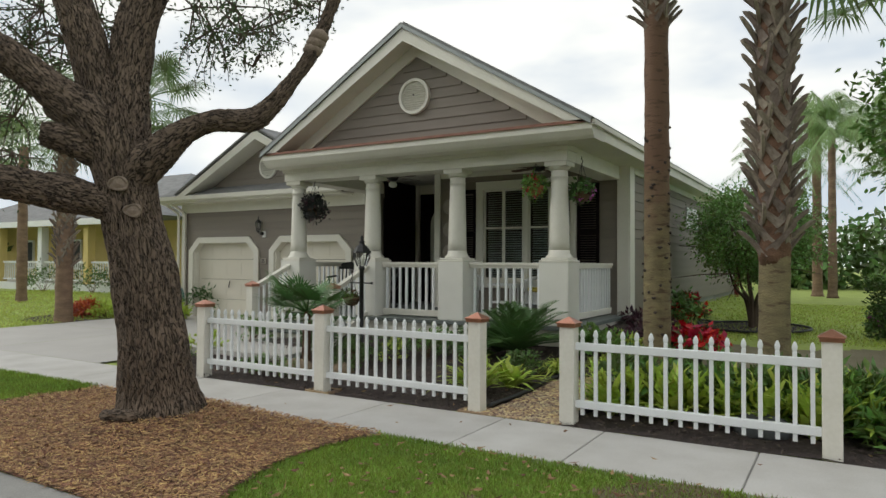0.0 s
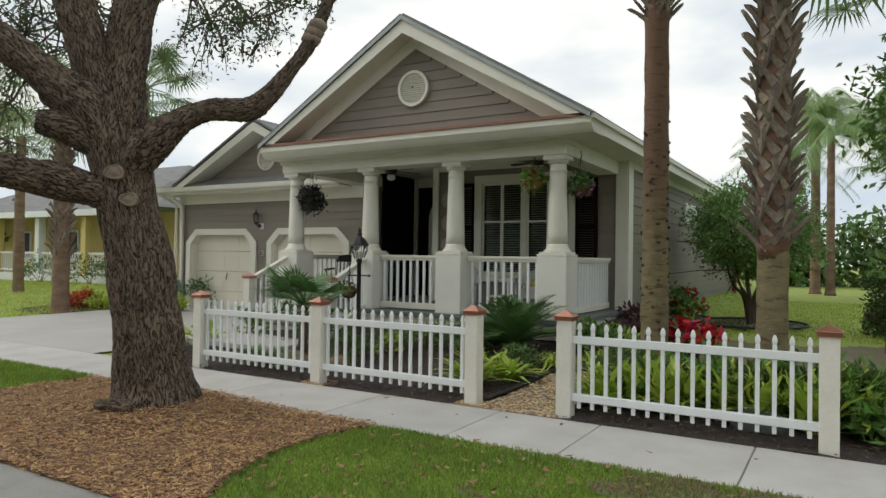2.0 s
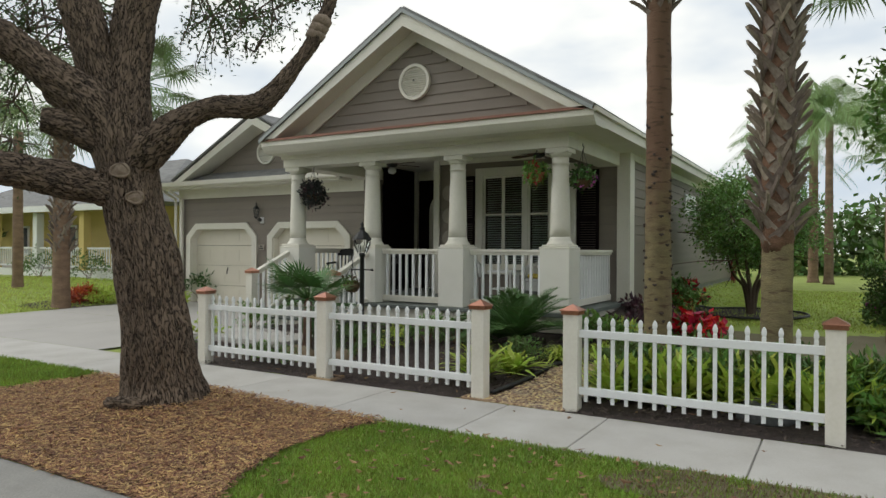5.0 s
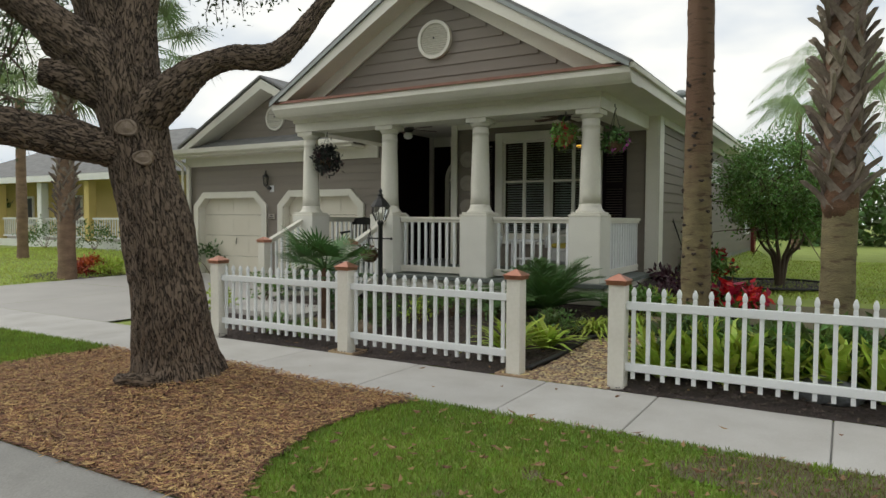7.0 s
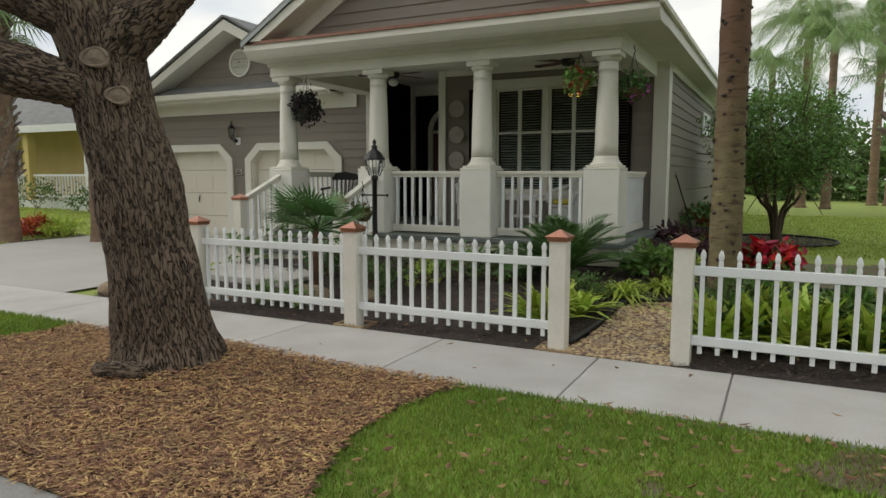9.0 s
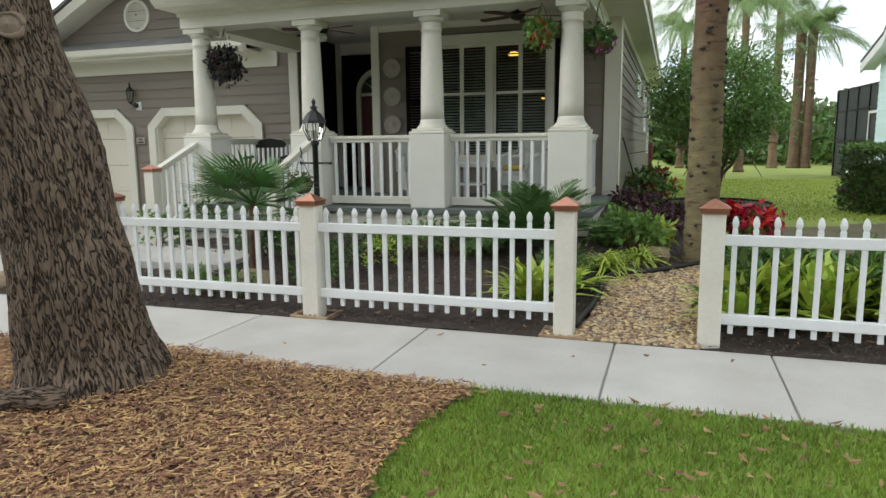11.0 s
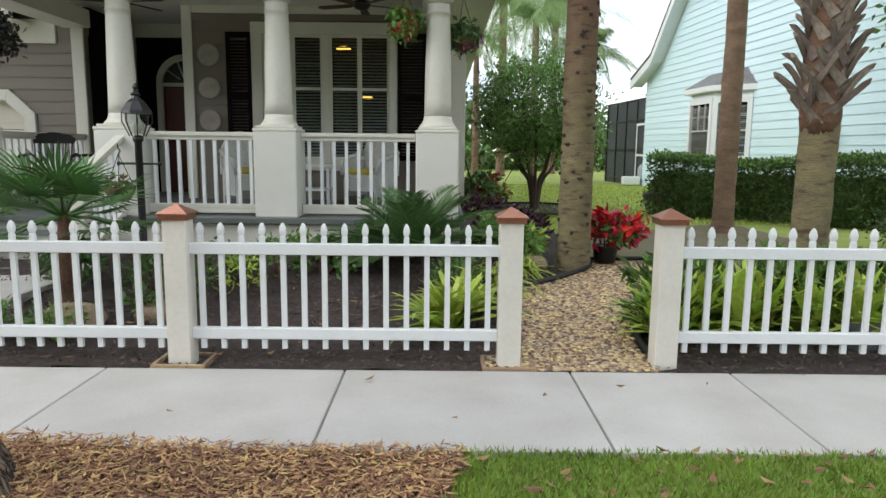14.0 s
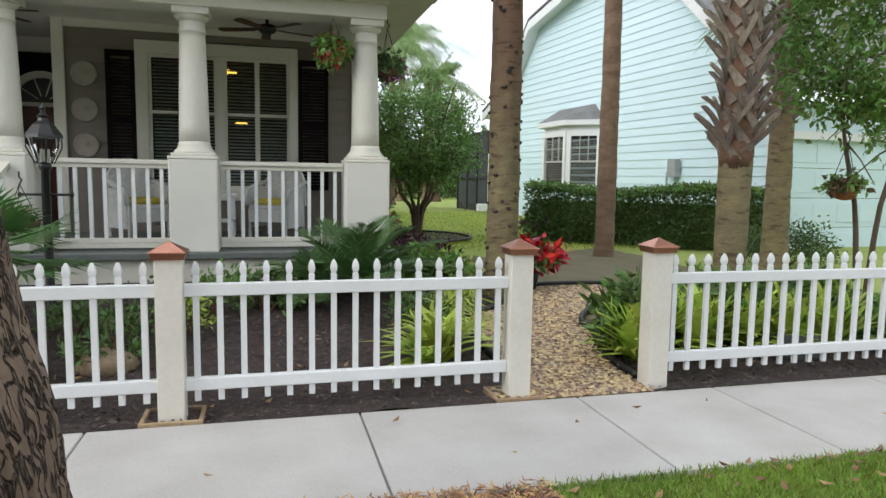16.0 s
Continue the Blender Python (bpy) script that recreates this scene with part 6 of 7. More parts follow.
# left front bed
for k, (x, y, w, h, m, lf) in enumerate(((-7.2, 6.75, 0.5, 0.35, M_SHRUB, 0.05), (-6.75, 6.8, 0.45, 0.28, M_SHRUB, 0.05), (-6.2, 7.5, 0.6, 0.5, M_HEDGE, 0.07), (-6.0, 8.2, 0.7, 0.5, M_HEDGE, 0.07), (-5.55, 8.5, 0.6, 0.55, M_SHRUB, 0.07), (-5.15, 8.6, 0.55, 0.5, M_HEDGE, 0.08), (-6.6, 8.1, 0.6, 0.45, M_HEDGE, 0.07), (-7.4, 8.3, 0.6, 0.7, M_FRONDDK, 0.09), (-9.2, 8.5, 0.6, 0.6, M_SHRUB, 0.08), (-9.3, 7.6, 0.6, 0.5, M_LIME, 0.09), (-9.0, 6.8, 0.5, 0.3, M_HEDGE, 0.06), (-4.9, 8.75, 0.45, 0.4, M_HEDGE, 0.07), (-9.2, 9.6, 0.7, 0.9, M_SHRUB, 0.09))):
    shrub("bed_shrub", "small leafy green shrub in the front bed", at_ground(x, y), (w, w, h), m, 420, lf, lf * 0.45, 60 + k, group="front bed shrubs")
shrub("variegated_shrub", "cream-edged variegated shrub below the porch", at_ground(-5.75, 8.0), (0.5, 0.5, 0.5), M_LIME, 200, 0.06, 0.025, 80)
# right bed behind the fence
for k in range(13):
    x, y = -2.35 + 0.18 * k, 7.0 + 0.3 * ((k * 7) % 5) / 4
    if k % 2 == 0 or k < 5:
        strappy("shell_ginger", "yellow-striped broad-leaved ginger behind the fence", at_ground(x, y - 0.1), 64, 0.85, 0.07, M_LIME, 90 + k, "ginger clumps", 0.75, 0.34)
    shrub("ginger_shrub", "glossy green leafy shrub behind the fence", at_ground(x + 0.1, y + 0.2), (0.6, 0.55, 0.72), M_SHRUB if k % 3 else M_HEDGE, 420, 0.15, 0.05, 110 + k, group="right bed shrubs")
for k in range(2):
    shrub("ginger_shrub", "glossy green leafy shrub at the bed's end", at_ground(0.05 + 0.4 * k, 6.9 + 0.3 * (k % 3)), (0.6, 0.55, 0.38 + 0.06 * k), M_SHRUB, 320, 0.16, 0.055, 130 + k, group="right bed shrubs")
for k, (x, y, s, m) in enumerate(((-6.75, 7.05, 0.2, M_ROCK), (-6.2, 7.3, 0.15, M_ROCK), (-3.05, 9.35, 0.16, M_ROCK), (-0.95, 6.85, 0.2, M_GREYROCK), (-9.35, 6.45, 0.16, M_ROCK))):
    rk = Geo()
    rgk = np.random.default_rng(200 + k)
    n1, n2 = 14, 9
    for i in range(n2 + 1):
        for j in range(n1):
            th, ph = math.pi * i / n2, 2 * math.pi * j / n1
            v = Vector((math.sin(th) * math.cos(ph), math.sin(th) * math.sin(ph), math.cos(th)))
            v = v * (1 + 0.28 * noise.noise(v * 1.7 + Vector((k * 9, 0, 0))))
            rk.v.append((v.x * s * 1.35, v.y * s, v.z * s * 0.75))
    rk.f = [(i * n1 + j, (i + 1) * n1 + j, (i + 1) * n1 + (j + 1) % n1, i * n1 + (j + 1) % n1) for i in range(n2) for j in range(n1)]
    ob = tagged(new("garden_rock", rk.mesh("garden_rock", m, True)), "weathered garden stone in the mulch" if m is M_ROCK else "grey rounded stone behind the fence", "rock", "garden rocks")
    ob.location = at_ground(x, y, 0.05)
# edging along the path
for sgn in (-1, 1):
    pts = [(path_mid(y) + sgn * (path_half(y) + 0.03), y, gz(path_mid(y) + sgn * path_half(y), y) + 0.045) for y in np.linspace(6.45, 9.9, 44) if sgn < 0 or y < 9.6]
    ed = thing("path_edging", "black plastic roll-top path edging", "edging", kind="structure")
    part("bead", Geo().tube(pts, 0.024, 8), M_RUBBER, ed, smooth=True)
    strip = Geo()
    for p in pts:
        strip.v += [(p[0], p[1], p[2] - 0.1), p]
    strip.f = [(2 * i, 2 * i + 2, 2 * i + 3, 2 * i + 1) for i in range(len(pts) - 1)]
    part("strip", strip, M_RUBBER, ed)
ed = thing("path_edging", "black path edging across the far end", "edging", kind="structure")
part("bead", Geo().tube([(x, 9.97 + 0.05 * math.sin(x * 3), gz(x, 9.97) + 0.04) for x in np.linspace(-2.3, -0.95, 14)], 0.025, 8), M_RUBBER, ed, smooth=True)
for x in POSTS[1:3]:
    pb = thing("post_edging", "tan brick edging square filled with pebbles round a post", "edging", (x, 6.315, 0.0), group="post edgings")
    for a, b, c, d in ((-0.17, 0.17, -0.115, -0.09), (-0.17, -0.145, -0.09, 0.16), (0.145, 0.17, -0.09, 0.16), (-0.145, 0.145, 0.135, 0.16)):
        part("brick", Geo().box(a, b, c, d, -0.02, 0.028), M_BRICK, pb, bevel=0.004)


# hanging baskets
def basket(at, label, mats, drop, radius, seed, bowl=M_COIR, hook=0.5, nleaf=420, leaf=0.075):
    b = thing("hanging_basket", label, "hanging basket", at, group="hanging baskets")
    part("bowl", Geo().lathe([(0.03, -0.14), (0.09, -0.12), (0.135, -0.04), (0.145, 0.0), (0.13, 0.0), (0.1, -0.05)], 20), bowl, b, smooth=True)
    for k in range(3):
        a = 2 * math.pi * k / 3
        part("chain", Geo().tube([(0.14 * math.cos(a), 0.14 * math.sin(a), 0), (0, 0, hook)], 0.004, 5), M_BLACK, b)
    part("hook", Geo().tube([(0, 0, hook - 0.01), (0.02, 0, hook + 0.03), (0, 0, hook + 0.06), (0, 0, hook + 0.1)], 0.007, 6), M_BLACK, b)
    rg = np.random.default_rng(seed)
    for j, (m, share) in enumerate(mats):
        n = int(nleaf * share / 6)
        d = rg.normal(0, 1, (n, 3))
        d /= np.linalg.norm(d, axis=1, keepdims=True)
        c = d * radius * rg.uniform(0.55, 1.0, (n, 1)) * np.array((1, 1, drop)) + np.array((0, 0, 0.02))
        g = Geo()
        p, dd, uu, ll, ww = leaf_clumps(rg, c, 6, (0.035,) * 3, leaf, leaf * 0.6, 0.4)
        g.kites(p, dd, uu, ll, ww, 0.15)
        part("foliage" if j == 0 else "blossom", g, m, b)


basket((-9.0, 9.9, 2.57), "hanging basket of near-black trailing foliage", ((M_BLACKLEAF, 1.0), (M_PURPLE, 0.25)), 1.05, 0.24, 301, nleaf=760, hook=0.47)
basket((-4.42, 9.82, 2.73), "terracotta hanging basket with red blooms and greenery", ((M_SHRUB, 1.0), (M_RED, 0.16)), 0.9, 0.2, 302, M_TERRACOTTA, 0.36)
basket((-3.78, 10.1, 2.63), "hanging basket with purple petunias", ((M_FRONDDK, 1.0), (M_MAGENTA, 0.2)), 0.9, 0.19, 303, hook=0.45)
basket((-7.13, 8.71, 0.98), "coir basket hanging from the lamp post arm", ((M_COIR, 0.3), (M_SHRUB, 0.3)), 0.4, 0.13, 304, hook=0.32, nleaf=200)
basket((0.6, 8.0, 1.38), "coir-lined hanging planter in the small tree", ((M_SHRUB, 0.7), (M_COIR, 0.3)), 0.35, 0.2, 305, M_TERRACOTTA, 0.45)


def small_tree(name, label, at, height, size, mat, nstem, n, leaf, seed, spread=0.5, base=0.35, trunk=0.05):
    """A many-stemmed tree: forking stems and a crown of leaf clumps with gaps."""
    rg = np.random.default_rng(seed)
    t = thing(name, label, "tree", at)
    tips = []
    size = np.asarray(size, float)
    for i in range(nstem):
        a = 2 * math.pi * i / nstem + rg.uniform(-0.3, 0.3)
        m1 = Vector((math.cos(a) * 0.14, math.sin(a) * 0.14, base * height * 0.6))
        m2 = Vector((math.cos(a) * spread * size[0] * 0.3, math.sin(a) * spread * size[1] * 0.3, base * height))
        e = Vector((math.cos(a) * spread * size[0] * 0.5, math.sin(a) * spread * size[1] * 0.5, height * 0.72))
        part("stem", Geo().tube(spline([(0.04 * math.cos(a), 0.04 * math.sin(a), -0.08), m1, m2, e], 12), np.linspace(trunk, trunk * 0.3, 12), 9, lambda q, aa, ii: 0.006 * noise.noise(q * 20)), M_BARK, t, smooth=True)
        for _ in range(5):
            o = m2.lerp(e, rg.uniform(0, 1))
            q = o + Vector(rg.normal(0, 1, 3) * size * 0.2) + Vector((0, 0, 0.1))
            part("branch", Geo().tube([o, o.lerp(q, 0.5) + Vector((0, 0, 0.04)), q], [trunk * 0.35, trunk * 0.22, 0.006], 6), M_BARK, t)
            tips.append(q)
    k = n // 30
    d = rg.normal(0, 1, (k, 3))
    d /= np.linalg.norm(d, axis=1, keepdims=True)
    mid = np.array((0, 0, base * height + size[2] * 0.5))
    cl = d * rg.uniform(0.5, 1.0, (k, 1)) ** 0.5 * size / 2 * np.array([[0.78 + 0.5 * abs(noise.noise(Vector(v) * 2.6 + Vector((seed, 0, 0)))) + 0.12 * noise.noise(Vector(v) * 7)] for v in d]) + mid
    g = Geo()
    p, dd, uu, ll, ww = leaf_clumps(rg, cl, 30, size * 0.05, leaf, leaf * 0.42, 0.1)
    dd = dd * 0.7 + (p - mid) / size
    g.kites(p, dd, uu, ll, ww, 0.15)
    part("crown", g, mat, t)
    return t


small_tree("ligustrum_tree", "dense rounded multi-stemmed small tree on the lawn", at_ground(-2.05, 16.3), 3.15, (2.75, 2.6, 2.2), M_TREELEAF, 8, 19000, 0.09, 401, base=0.32)
TREE = (-2.05, 16.3)
structure("tree_bed", sheet(Geo(), lambda x, y: (x - TREE[0]) ** 2 + 0.7 * (y - TREE[1]) ** 2 < 1.25, -3.6, -0.6, 14.6, 18.0, 0.1, 0.03), M_DARKMULCH, "dark mulch ring under the small tree", "garden bed", True)
ed = thing("bed_edging", "black plastic edging round the tree bed", "edging", kind="structure")
part("bead", Geo().tube([(TREE[0] + 1.12 * math.cos(t), TREE[1] + 1.34 * math.sin(t), gz(TREE[0] + 1.12 * math.cos(t), TREE[1] + 1.34 * math.sin(t)) + 0.05) for t in np.linspace(0, 2 * math.pi, 40)], 0.025, 8, cap=False), M_RUBBER, ed, smooth=True)
small_tree("camphor_tree", "open leafy young tree with thin dark branches", at_ground(0.95, 8.05), 4.0, (2.2, 1.9, 2.3), M_SHRUB, 2, 9000, 0.1, 402, base=0.45, trunk=0.035)

# clipped hedge along the blue house
hg = thing("hedge", "clipped dark green hedge beside the blue house", "hedge")
rgh = np.random.default_rng(77)
hl = Geo()
n = 26000
u = rgh.uniform(-0.2, 3.7, n)
w = rgh.uniform(-0.42, 0.42, n)
h = rgh.uniform(0.05, 1.0, n)
top = 0.92 + 0.05 * np.sin(u * 2.1)
pick = rgh.integers(0, 3, n)
w = np.where(pick == 0, -0.42 + rgh.normal(0, 0.04, n), w)
h = np.where(pick == 1, 1.0 + rgh.normal(0, 0.04, n), h)
hp = np.stack([-0.75 + w + 0.06 * np.sin(u * 3.3 + h * 4), u, h * top], 1)
hp = np.array([tuple(HEDGE @ Vector((a, b, c + 0.08))) for a, b, c in hp])
hd = rgh.normal(0, 1, (n, 3)) + np.array((-0.8, 0, 0.5))
hu, hlen, hwid = rgh.normal(0, 1, (n, 3)), rgh.uniform(0.05, 0.1, n), rgh.uniform(0.025, 0.045, n)
young = (h > 0.96) & (rgh.random(n) < 0.6)
hl.kites(hp[~young], hd[~young], hu[~young], hlen[~young], hwid[~young], 0.15)
part("foliage", hl, M_HEDGELEAF, hg)
part("new_growth", Geo().kites(hp[young], hd[young], hu[young], hlen[young], hwid[young], 0.15), M_SHRUB, hg, "bright green new leaves on top")
core = Geo().box(-1.0, -0.48, -0.1, 3.5, 0.0, 0.78)
part("inner_mass", core, M_HEDGE, hg, at=HEDGE @ Matrix.Translation((0, 0, 0.02)))
shrub("bougainvillea", "magenta-flowered shrub at the end of the hedge", tuple(HEDGE @ Vector((-0.8, 3.45, 0.1))), (0.95, 0.95, 1.05), M_HEDGE, 1500, 0.08, 0.04, 78, flowers=(M_MAGENTA, 60, 0.08))
shrub("round_shrub", "low rounded shrub by the blue garage", (2.75, 11.2, 0.08), (1.5, 1.2, 0.95), M_HEDGELEAF, 3600, 0.06, 0.03, 79)
bbq = thing("pool_pump", "small white and grey equipment by the screen", "pump", tuple(NB @ Vector((-0.3, WL + 0.1, -0.1))))
part("body", Geo().box(-0.3, 0.3, -0.2, 0.2, 0, 0.3), M_WHITE, bbq, bevel=0.04)
part("tank", Geo().lathe([(0.18, 0), (0.2, 0.1), (0.2, 0.6), (0.12, 0.72), (0.03, 0.76)], 16, (0.5, 0.2, 0)), M_GREYBOX, bbq, smooth=True)

# ---- distance ----
palm("cabbage_palm", "palm with boots on its trunk beyond the driveway", (-16.95, 9.7, 0.05), 5.4, 0.2, 0.18, "fan", 26, M_PALMTRUNK, boots=(1.3, 5.2, 0.26, 0.17), seed=12, size=1.35)
palm("cabbage_palm", "smooth-trunked palm beside the driveway bed", (-15.2, 10.6, 0.06), 5.6, 0.2, 0.18, "fan", 30, M_PALMTRUNK, seed=13, size=1.15)
palm("cabbage_palm", "slender palm before the yellow house", (-23.0, 11.8, 0.2), 5.0, 0.16, 0.14, "fan", 18, M_PALMTRUNK, seed=14, size=1.2)
palm("cabbage_palm", "far palm beside the yellow house", (-27.0, 12.5, 0.2), 5.6, 0.18, 0.16, "fan", 16, M_PALMTRUNK, seed=16, size=1.4)
palm("queen_palm", "tall feathery queen palm behind the houses", (-1.35, 33.0, 0.3), 7.6, 0.2, 0.17, "feather", 30, M_PALMTRUNK, frond_mat=M_QUEEN, seed=17, size=1.6)
palm("queen_palm", "feathery queen palm behind the houses", (1.6, 37.0, 0.3), 8.2, 0.2, 0.17, "feather", 26, M_PALMTRUNK, frond_mat=M_QUEEN, seed=18, size=1.6)
palm("queen_palm", "feathery queen palm beyond the lawn", (2.0, 31.0, 0.5), 5.2, 0.18, 0.16, "feather", 20, M_PALMTRUNK, frond_mat=M_QUEEN, seed=19, size=1.1)
palm("cabbage_palm", "far palm over the back fence", (1.6, 31.0, 0.5), 5.0, 0.2, 0.18, "fan", 20, M_PALMTRUNK, seed=20, size=1.3)
for k, (x, y) in enumerate(((-0.7, 27.0), (-2.6, 31.0))):
    palm("royal_palm", "pale palm at the end of the lawn", (x, y, 0.5), 5.6, 0.15, 0.12, "feather", 16, M_PALMTRUNK, seed=30 + k, size=1.2, frond_mat=M_QUEEN)

yh = thing("yellow_house", "yellow stucco bungalow with a white porch and grey roof", "house", (-30.0, 16.5, 0.25))
part("wall", Geo().box(-8, 7.5, 1.8, 9, -0.3, 3.0), M_YELLOW, yh)
part("porch_roof", Geo().add([(-8.6, -0.6, 3.0), (8.2, -0.6, 3.0), (8.2, 9.6, 3.0), (-8.6, 9.6, 3.0), (-4, 4.5, 5.4), (3.6, 4.5, 5.4)], [(0, 1, 5, 4), (1, 2, 5), (2, 3, 4, 5), (3, 0, 4), (3, 2, 1, 0)]), M_SHINGLE, yh)
part("fascia", Geo().box(-8.6, 8.2, -0.62, -0.5, 2.75, 3.0), M_WHITE, yh)
for x in (-7, -3.6, -0.2, 3.2, 6.6):
    part("porch_post", Geo().box(x - 0.16, x + 0.16, -0.3, 0.02, 0, 2.75), M_YELLOW if x in (-3.6, 3.2) else M_WHITE, yh, bevel=0.02)
part("porch_deck", Geo().box(-8, 7.5, -0.4, 1.8, -0.4, 0.35), M_WHITE, yh)
for a in (-6.8, -3.4, 0.0, 3.4):
    part("porch_rail", Geo().box(a, a + 3.0, -0.18, -0.1, 1.2, 1.28).box(a, a + 3.0, -0.17, -0.11, 0.45, 0.52), M_WHITE, yh)
    for k in range(18):
        part("baluster", balu, M_WHITE, yh, at=pose(a + 0.1 + k * 0.165, -0.14, 0.5))
for a in (-5.5, -1.5, 4.2):
    yw = part("window", Geo().box(a, a + 1.0, 1.72, 1.8, 0.9, 2.3), M_WHITE, yh)
    part("pane", Geo().box(a + 0.08, a + 0.92, 1.7, 1.72, 1.0, 2.2), M_SCREEN, yw)
for k, (x, y, m, w) in enumerate(((-17.6, 10.6, M_ORANGE, 0.8), (-17.0, 10.9, M_LIME, 0.8), (-18.2, 11.0, M_ORANGE, 0.7), (-22.5, 15.6, M_HEDGE, 1.6), (-25.0, 15.4, M_HEDGE, 1.8), (-28.0, 15.2, M_HEDGE, 2.0), (-15.3, 12.6, M_FRONDDK, 1.4), (-15.0, 11.4, M_LIME, 0.7), (-20.0, 15.2, M_SHRUB, 1.4))):
    shrub("border_shrub", {M_ORANGE: "orange croton in the border bed", M_LIME: "yellow-green croton in the border bed", M_HEDGE: "rounded dark shrub before the yellow house", M_FRONDDK: "spiky green bush beside the garage", M_SHRUB: "green shrub on the far lawn"}[m], at_ground(x, y), (w, w, w * 0.75), m, 500, 0.14, 0.05, 500 + k, group="border shrubs")
structure("border_bed", sheet(Geo(), lambda x, y: (x + 17.6) ** 2 / 1.6 + (y - 10.4) ** 2 / 1.4 < 1, -19.5, -15.5, 8.5, 12.2, 0.2, 0.006), M_DARKMULCH, "dark mulch island bed beside the driveway", "garden bed", True)

rgw = np.random.default_rng(9)
woods = Geo()
ctr = []
for k in range(150):
    a = rgw.uniform(-2.9, 1.2)
    r = rgw.uniform(38, 62)
    cx, cy = -4 + r * math.sin(a), 6 + r * abs(math.cos(a)) * 1.0
    hgt = rgw.uniform(2.0, 4.6)
    for _ in range(12):
        ctr.append((cx + rgw.normal(0, 1.7), cy + rgw.normal(0, 1.3), max(0.5, hgt * rgw.uniform(0.05, 1.0))))
# Unseen tree row added behind the camera to block low sky light
for k in range(90):
    cx, cy, hgt = rgw.uniform(-45, 38), rgw.uniform(-24, -15), rgw.uniform(5, 9)
    for _ in range(12):
        ctr.append((cx + rgw.normal(0, 1.8), cy + rgw.normal(0, 1.3), max(0.5, hgt * rgw.uniform(0.05, 1.0))))
woods.kites(*leaf_clumps(rgw, ctr, 60, (0.6, 0.6, 0.42), 0.6, 0.34, 0.1), fold=0.1)
tagged(new("far_woods", woods.mesh("far_woods", M_HEDGE)), "hazy band of far green trees, plus an unseen light-blocking row added behind", "trees", "", "stuff")

# ---- loose cover: chips, grass, pebbles, fallen leaves ----
def scatter(rg, n, x0, x1, y0, y1, keep):
    x, y = rg.uniform(x0, x1, n), rg.uniform(y0, y1, n)
    ok = np.array([keep(a, b) for a, b in zip(x, y)])
    x, y = x[ok], y[ok]
    return np.stack([x, y, [gz(a, b) for a, b in zip(x, y)]], 1)


rgs = np.random.default_rng(15)


def mound(x, y):
    return 0.11 * np.exp(-((x + 6.0) ** 2 + (y - 4.33) ** 2) / 0.6)


p = scatter(rgs, 75000, -8.9, -3.4, 2.7, 5.08, in_oak_mulch)
p[:, 2] += 0.02 + rgs.uniform(0, 0.03, len(p)) + mound(p[:, 0], p[:, 1])
d = rgs.normal(0, 1, p.shape) * (1, 1, 0.12)
chips = Geo().kites(p, d, rgs.normal(0, 0.25, p.shape) + (0, 0, 1), rgs.uniform(0.02, 0.075, len(p)), rgs.uniform(0.006, 0.016, len(p)), 0.2)
tagged(new("bark_chips", chips.mesh("bark_chips", M_CHIP)), "scattered orange-brown bark chips", "mulch", "", "stuff")
p = scatter(rgs, 16000, -9.6, 0.5, 6.2, 9.6, in_garden)
p[:, 2] += 0.02 + rgs.uniform(0, 0.02, len(p))
chips = Geo().kites(p, rgs.normal(0, 1, p.shape) * (1, 1, 0.3), rgs.normal(0, 0.35, p.shape) + (0, 0, 1), rgs.uniform(0.02, 0.07, len(p)), rgs.uniform(0.008, 0.02, len(p)), 0.2)
tagged(new("dark_chips", chips.mesh("dark_chips", M_DARKCHIP)), "dark wood mulch chips", "mulch", "", "stuff")


def grass(name, label, pts, lo, hi, width, mat):
    n = len(pts)
    d = rgs.normal(0, 0.45, (n, 3))
    d[:, 2] = 1.0
    g = Geo().kites(pts, d, rgs.normal(0, 1, (n, 3)), rgs.uniform(lo, hi, n), rgs.uniform(0.6, 1.3, n) * width, 0.1)
    tagged(new(name, g.mesh(name, mat)), label, "grass", "", "stuff")


def bare(x, y):
    return noise.noise((x * 0.9, y * 0.9, 3.0)) + 0.5 * noise.noise((x * 2.7, y * 2.7, 1.0)) - 0.38 + 0.72 * smoothstep(-2.3, -1.0, x) > 0.1


structure("bare_verge", sheet(Geo(), lambda x, y: not in_oak_mulch(x, y) and bare(x, y), -3.4, 2.0, 2.74, 5.04, 0.08, 0.004, 0.01), M_SOIL, "worn brown patches in the roadside grass", "soil", True)
p = scatter(rgs, 95000, -4.1, 1.6, 2.72, 5.07, lambda x, y: not in_oak_mulch(x, y) and (not bare(x, y) or rgs.random() < 0.42))
p[:, 2] -= 0.01
grass("grass_verge", "lush green roadside grass", p, 0.025, 0.06, 0.008, M_GRASS)
p = scatter(rgs, 34000, -4.0, 1.6, 2.72, 5.05, lambda x, y: not in_oak_mulch(x, y) and bare(x, y))
grass("dry_grass", "thin brown dry grass patches", p, 0.02, 0.06, 0.006, M_DRYGRASS)
p = scatter(rgs, 30000, -10.45, -7.9, 2.75, 5.05, lambda x, y: not in_oak_mulch(x, y))
grass("grass_verge", "green roadside grass by the driveway", p, 0.04, 0.09, 0.01, M_GRASS)
p = scatter(rgs, 34000, -3.7, 4.4, 12.6, 27, lambda x, y: y > 13.6 or x < -2)
grass("grass_lawn", "mown green lawn between the houses", p, 0.03, 0.07, 0.02, M_LAWN)
p = scatter(rgs, 26000, -29, -16.7, 7.0, 16, lambda x, y: True)
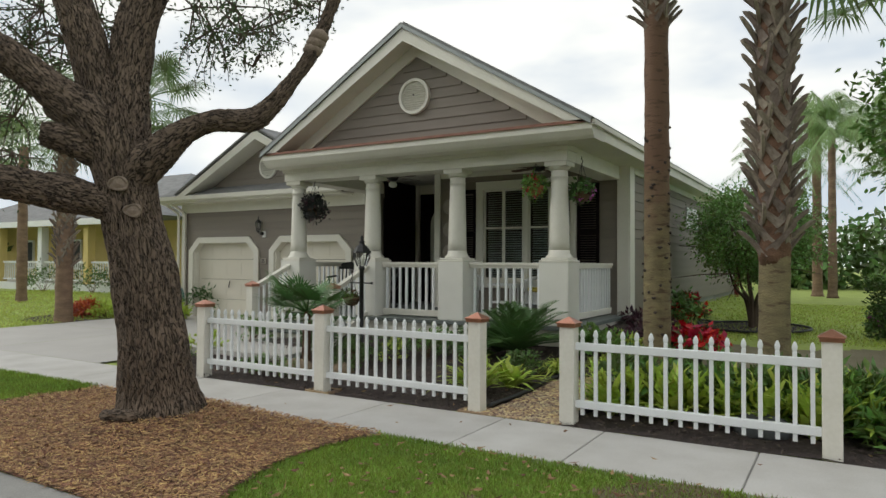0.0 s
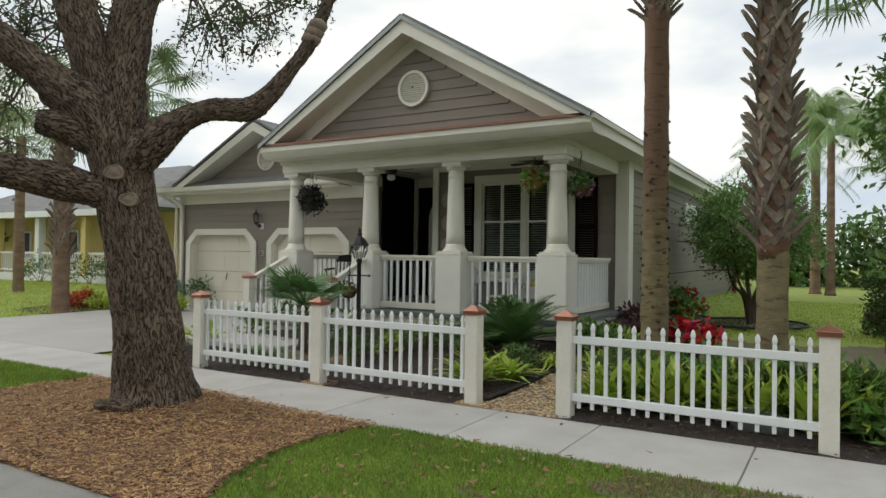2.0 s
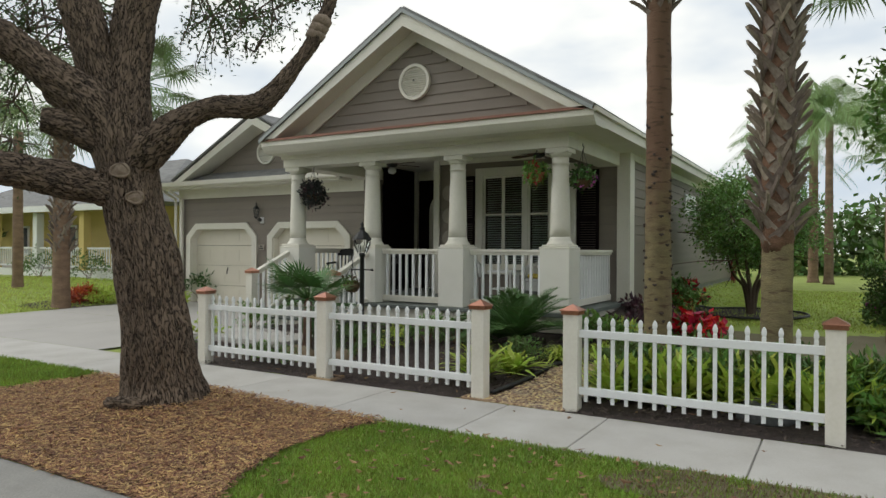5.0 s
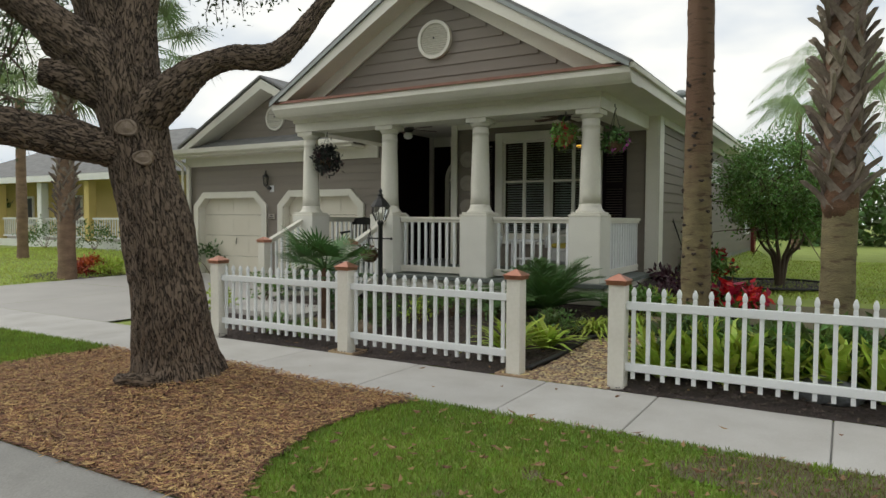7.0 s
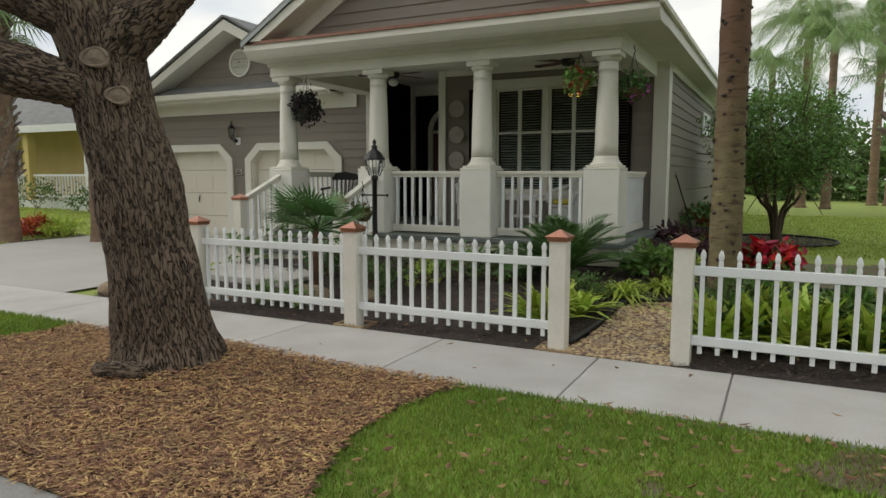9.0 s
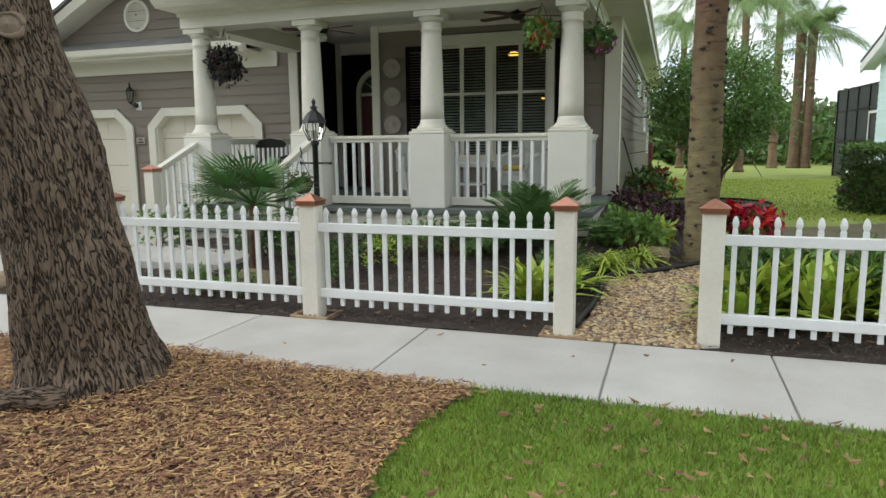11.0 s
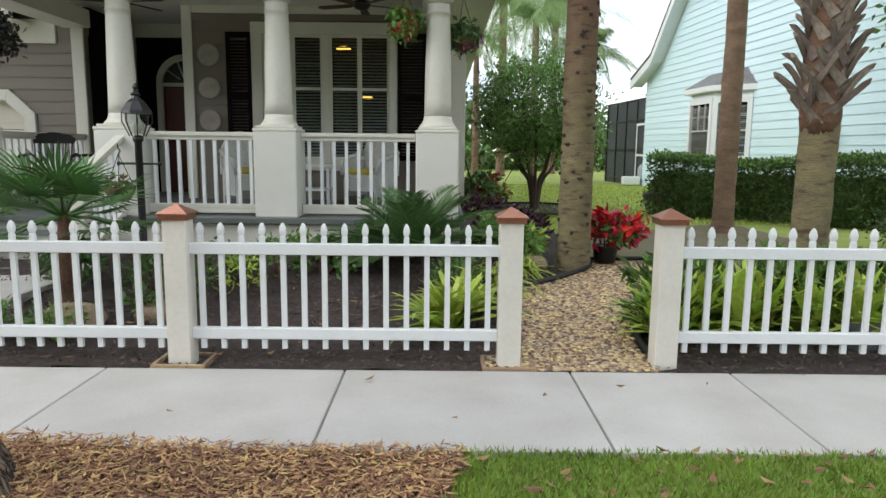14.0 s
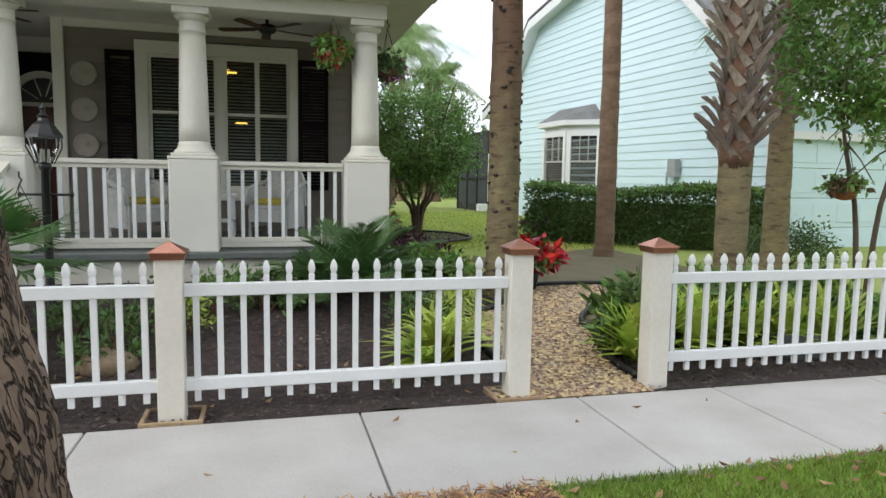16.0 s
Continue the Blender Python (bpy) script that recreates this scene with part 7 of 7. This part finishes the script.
grass("grass_lawn", "mown green lawn before the yellow house", p, 0.03, 0.08, 0.025, M_LAWN)

p = scatter(rgs, 52000, -4.0, 0.2, 6.2, 9.96, lambda x, y: in_path(x, y) or (6.22 < y < 6.46 and (abs(x + 5.65) < 0.14 or abs(x + 3.575) < 0.14)))
peb = Geo()
ico_v = np.array([(0, 0, -1), (0.89, 0, -0.3), (0.28, 0.85, -0.3), (-0.72, 0.53, -0.3), (-0.72, -0.53, -0.3), (0.28, -0.85, -0.3), (0.72, 0.53, 0.45), (-0.28, 0.85, 0.45), (-0.89, 0, 0.45), (-0.28, -0.85, 0.45), (0.72, -0.53, 0.45), (0, 0, 0.85)])
ico_f = [(1, 2, 6), (2, 3, 7), (3, 4, 8), (4, 5, 9), (5, 1, 10), (6, 2, 7), (7, 3, 8), (8, 4, 9), (9, 5, 10), (10, 1, 6), (6, 7, 11), (7, 8, 11), (8, 9, 11), (9, 10, 11), (10, 6, 11)]
for q in p:
    s = rgs.uniform(0.008, 0.021)
    a = rgs.uniform(0, 6.28)
    v = ico_v * np.array((s * rgs.uniform(1, 1.6), s, s * rgs.uniform(0.5, 0.8)))
    c, sn = math.cos(a), math.sin(a)
    v = np.stack([v[:, 0] * c - v[:, 1] * sn, v[:, 0] * sn + v[:, 1] * c, v[:, 2]], 1) + q + np.array((0, 0, 0.012 + s * 0.3))
    peb.add(v.tolist(), ico_f)
tagged(new("path_pebbles", peb.mesh("path_pebbles", M_PEBBLE, True)), "tan and grey river pebbles", "gravel", "", "stuff")
p = np.concatenate([scatter(rgs, 460, -3.8, 1.2, 2.8, 5.0, lambda x, y: not in_oak_mulch(x, y)), scatter(rgs, 90, -8, -3.9, 2.8, 5.0, in_oak_mulch), scatter(rgs, 120, -9, 0.2, 6.3, 8.6, in_garden), scatter(rgs, 8, -7, 0, 5.1, 6.1, lambda x, y: True)])
p[:, 2] += 0.045
fl = Geo().kites(p, rgs.normal(0, 1, p.shape) * (1, 1, 0.2), rgs.normal(0, 0.3, p.shape) + (0, 0, 1), rgs.uniform(0.04, 0.09, len(p)), rgs.uniform(0.02, 0.035, len(p)), 0.3)
tagged(new("fallen_leaves", fl.mesh("fallen_leaves", M_DEADLEAF)), "curled brown fallen leaves", "fallen leaves", "", "stuff")
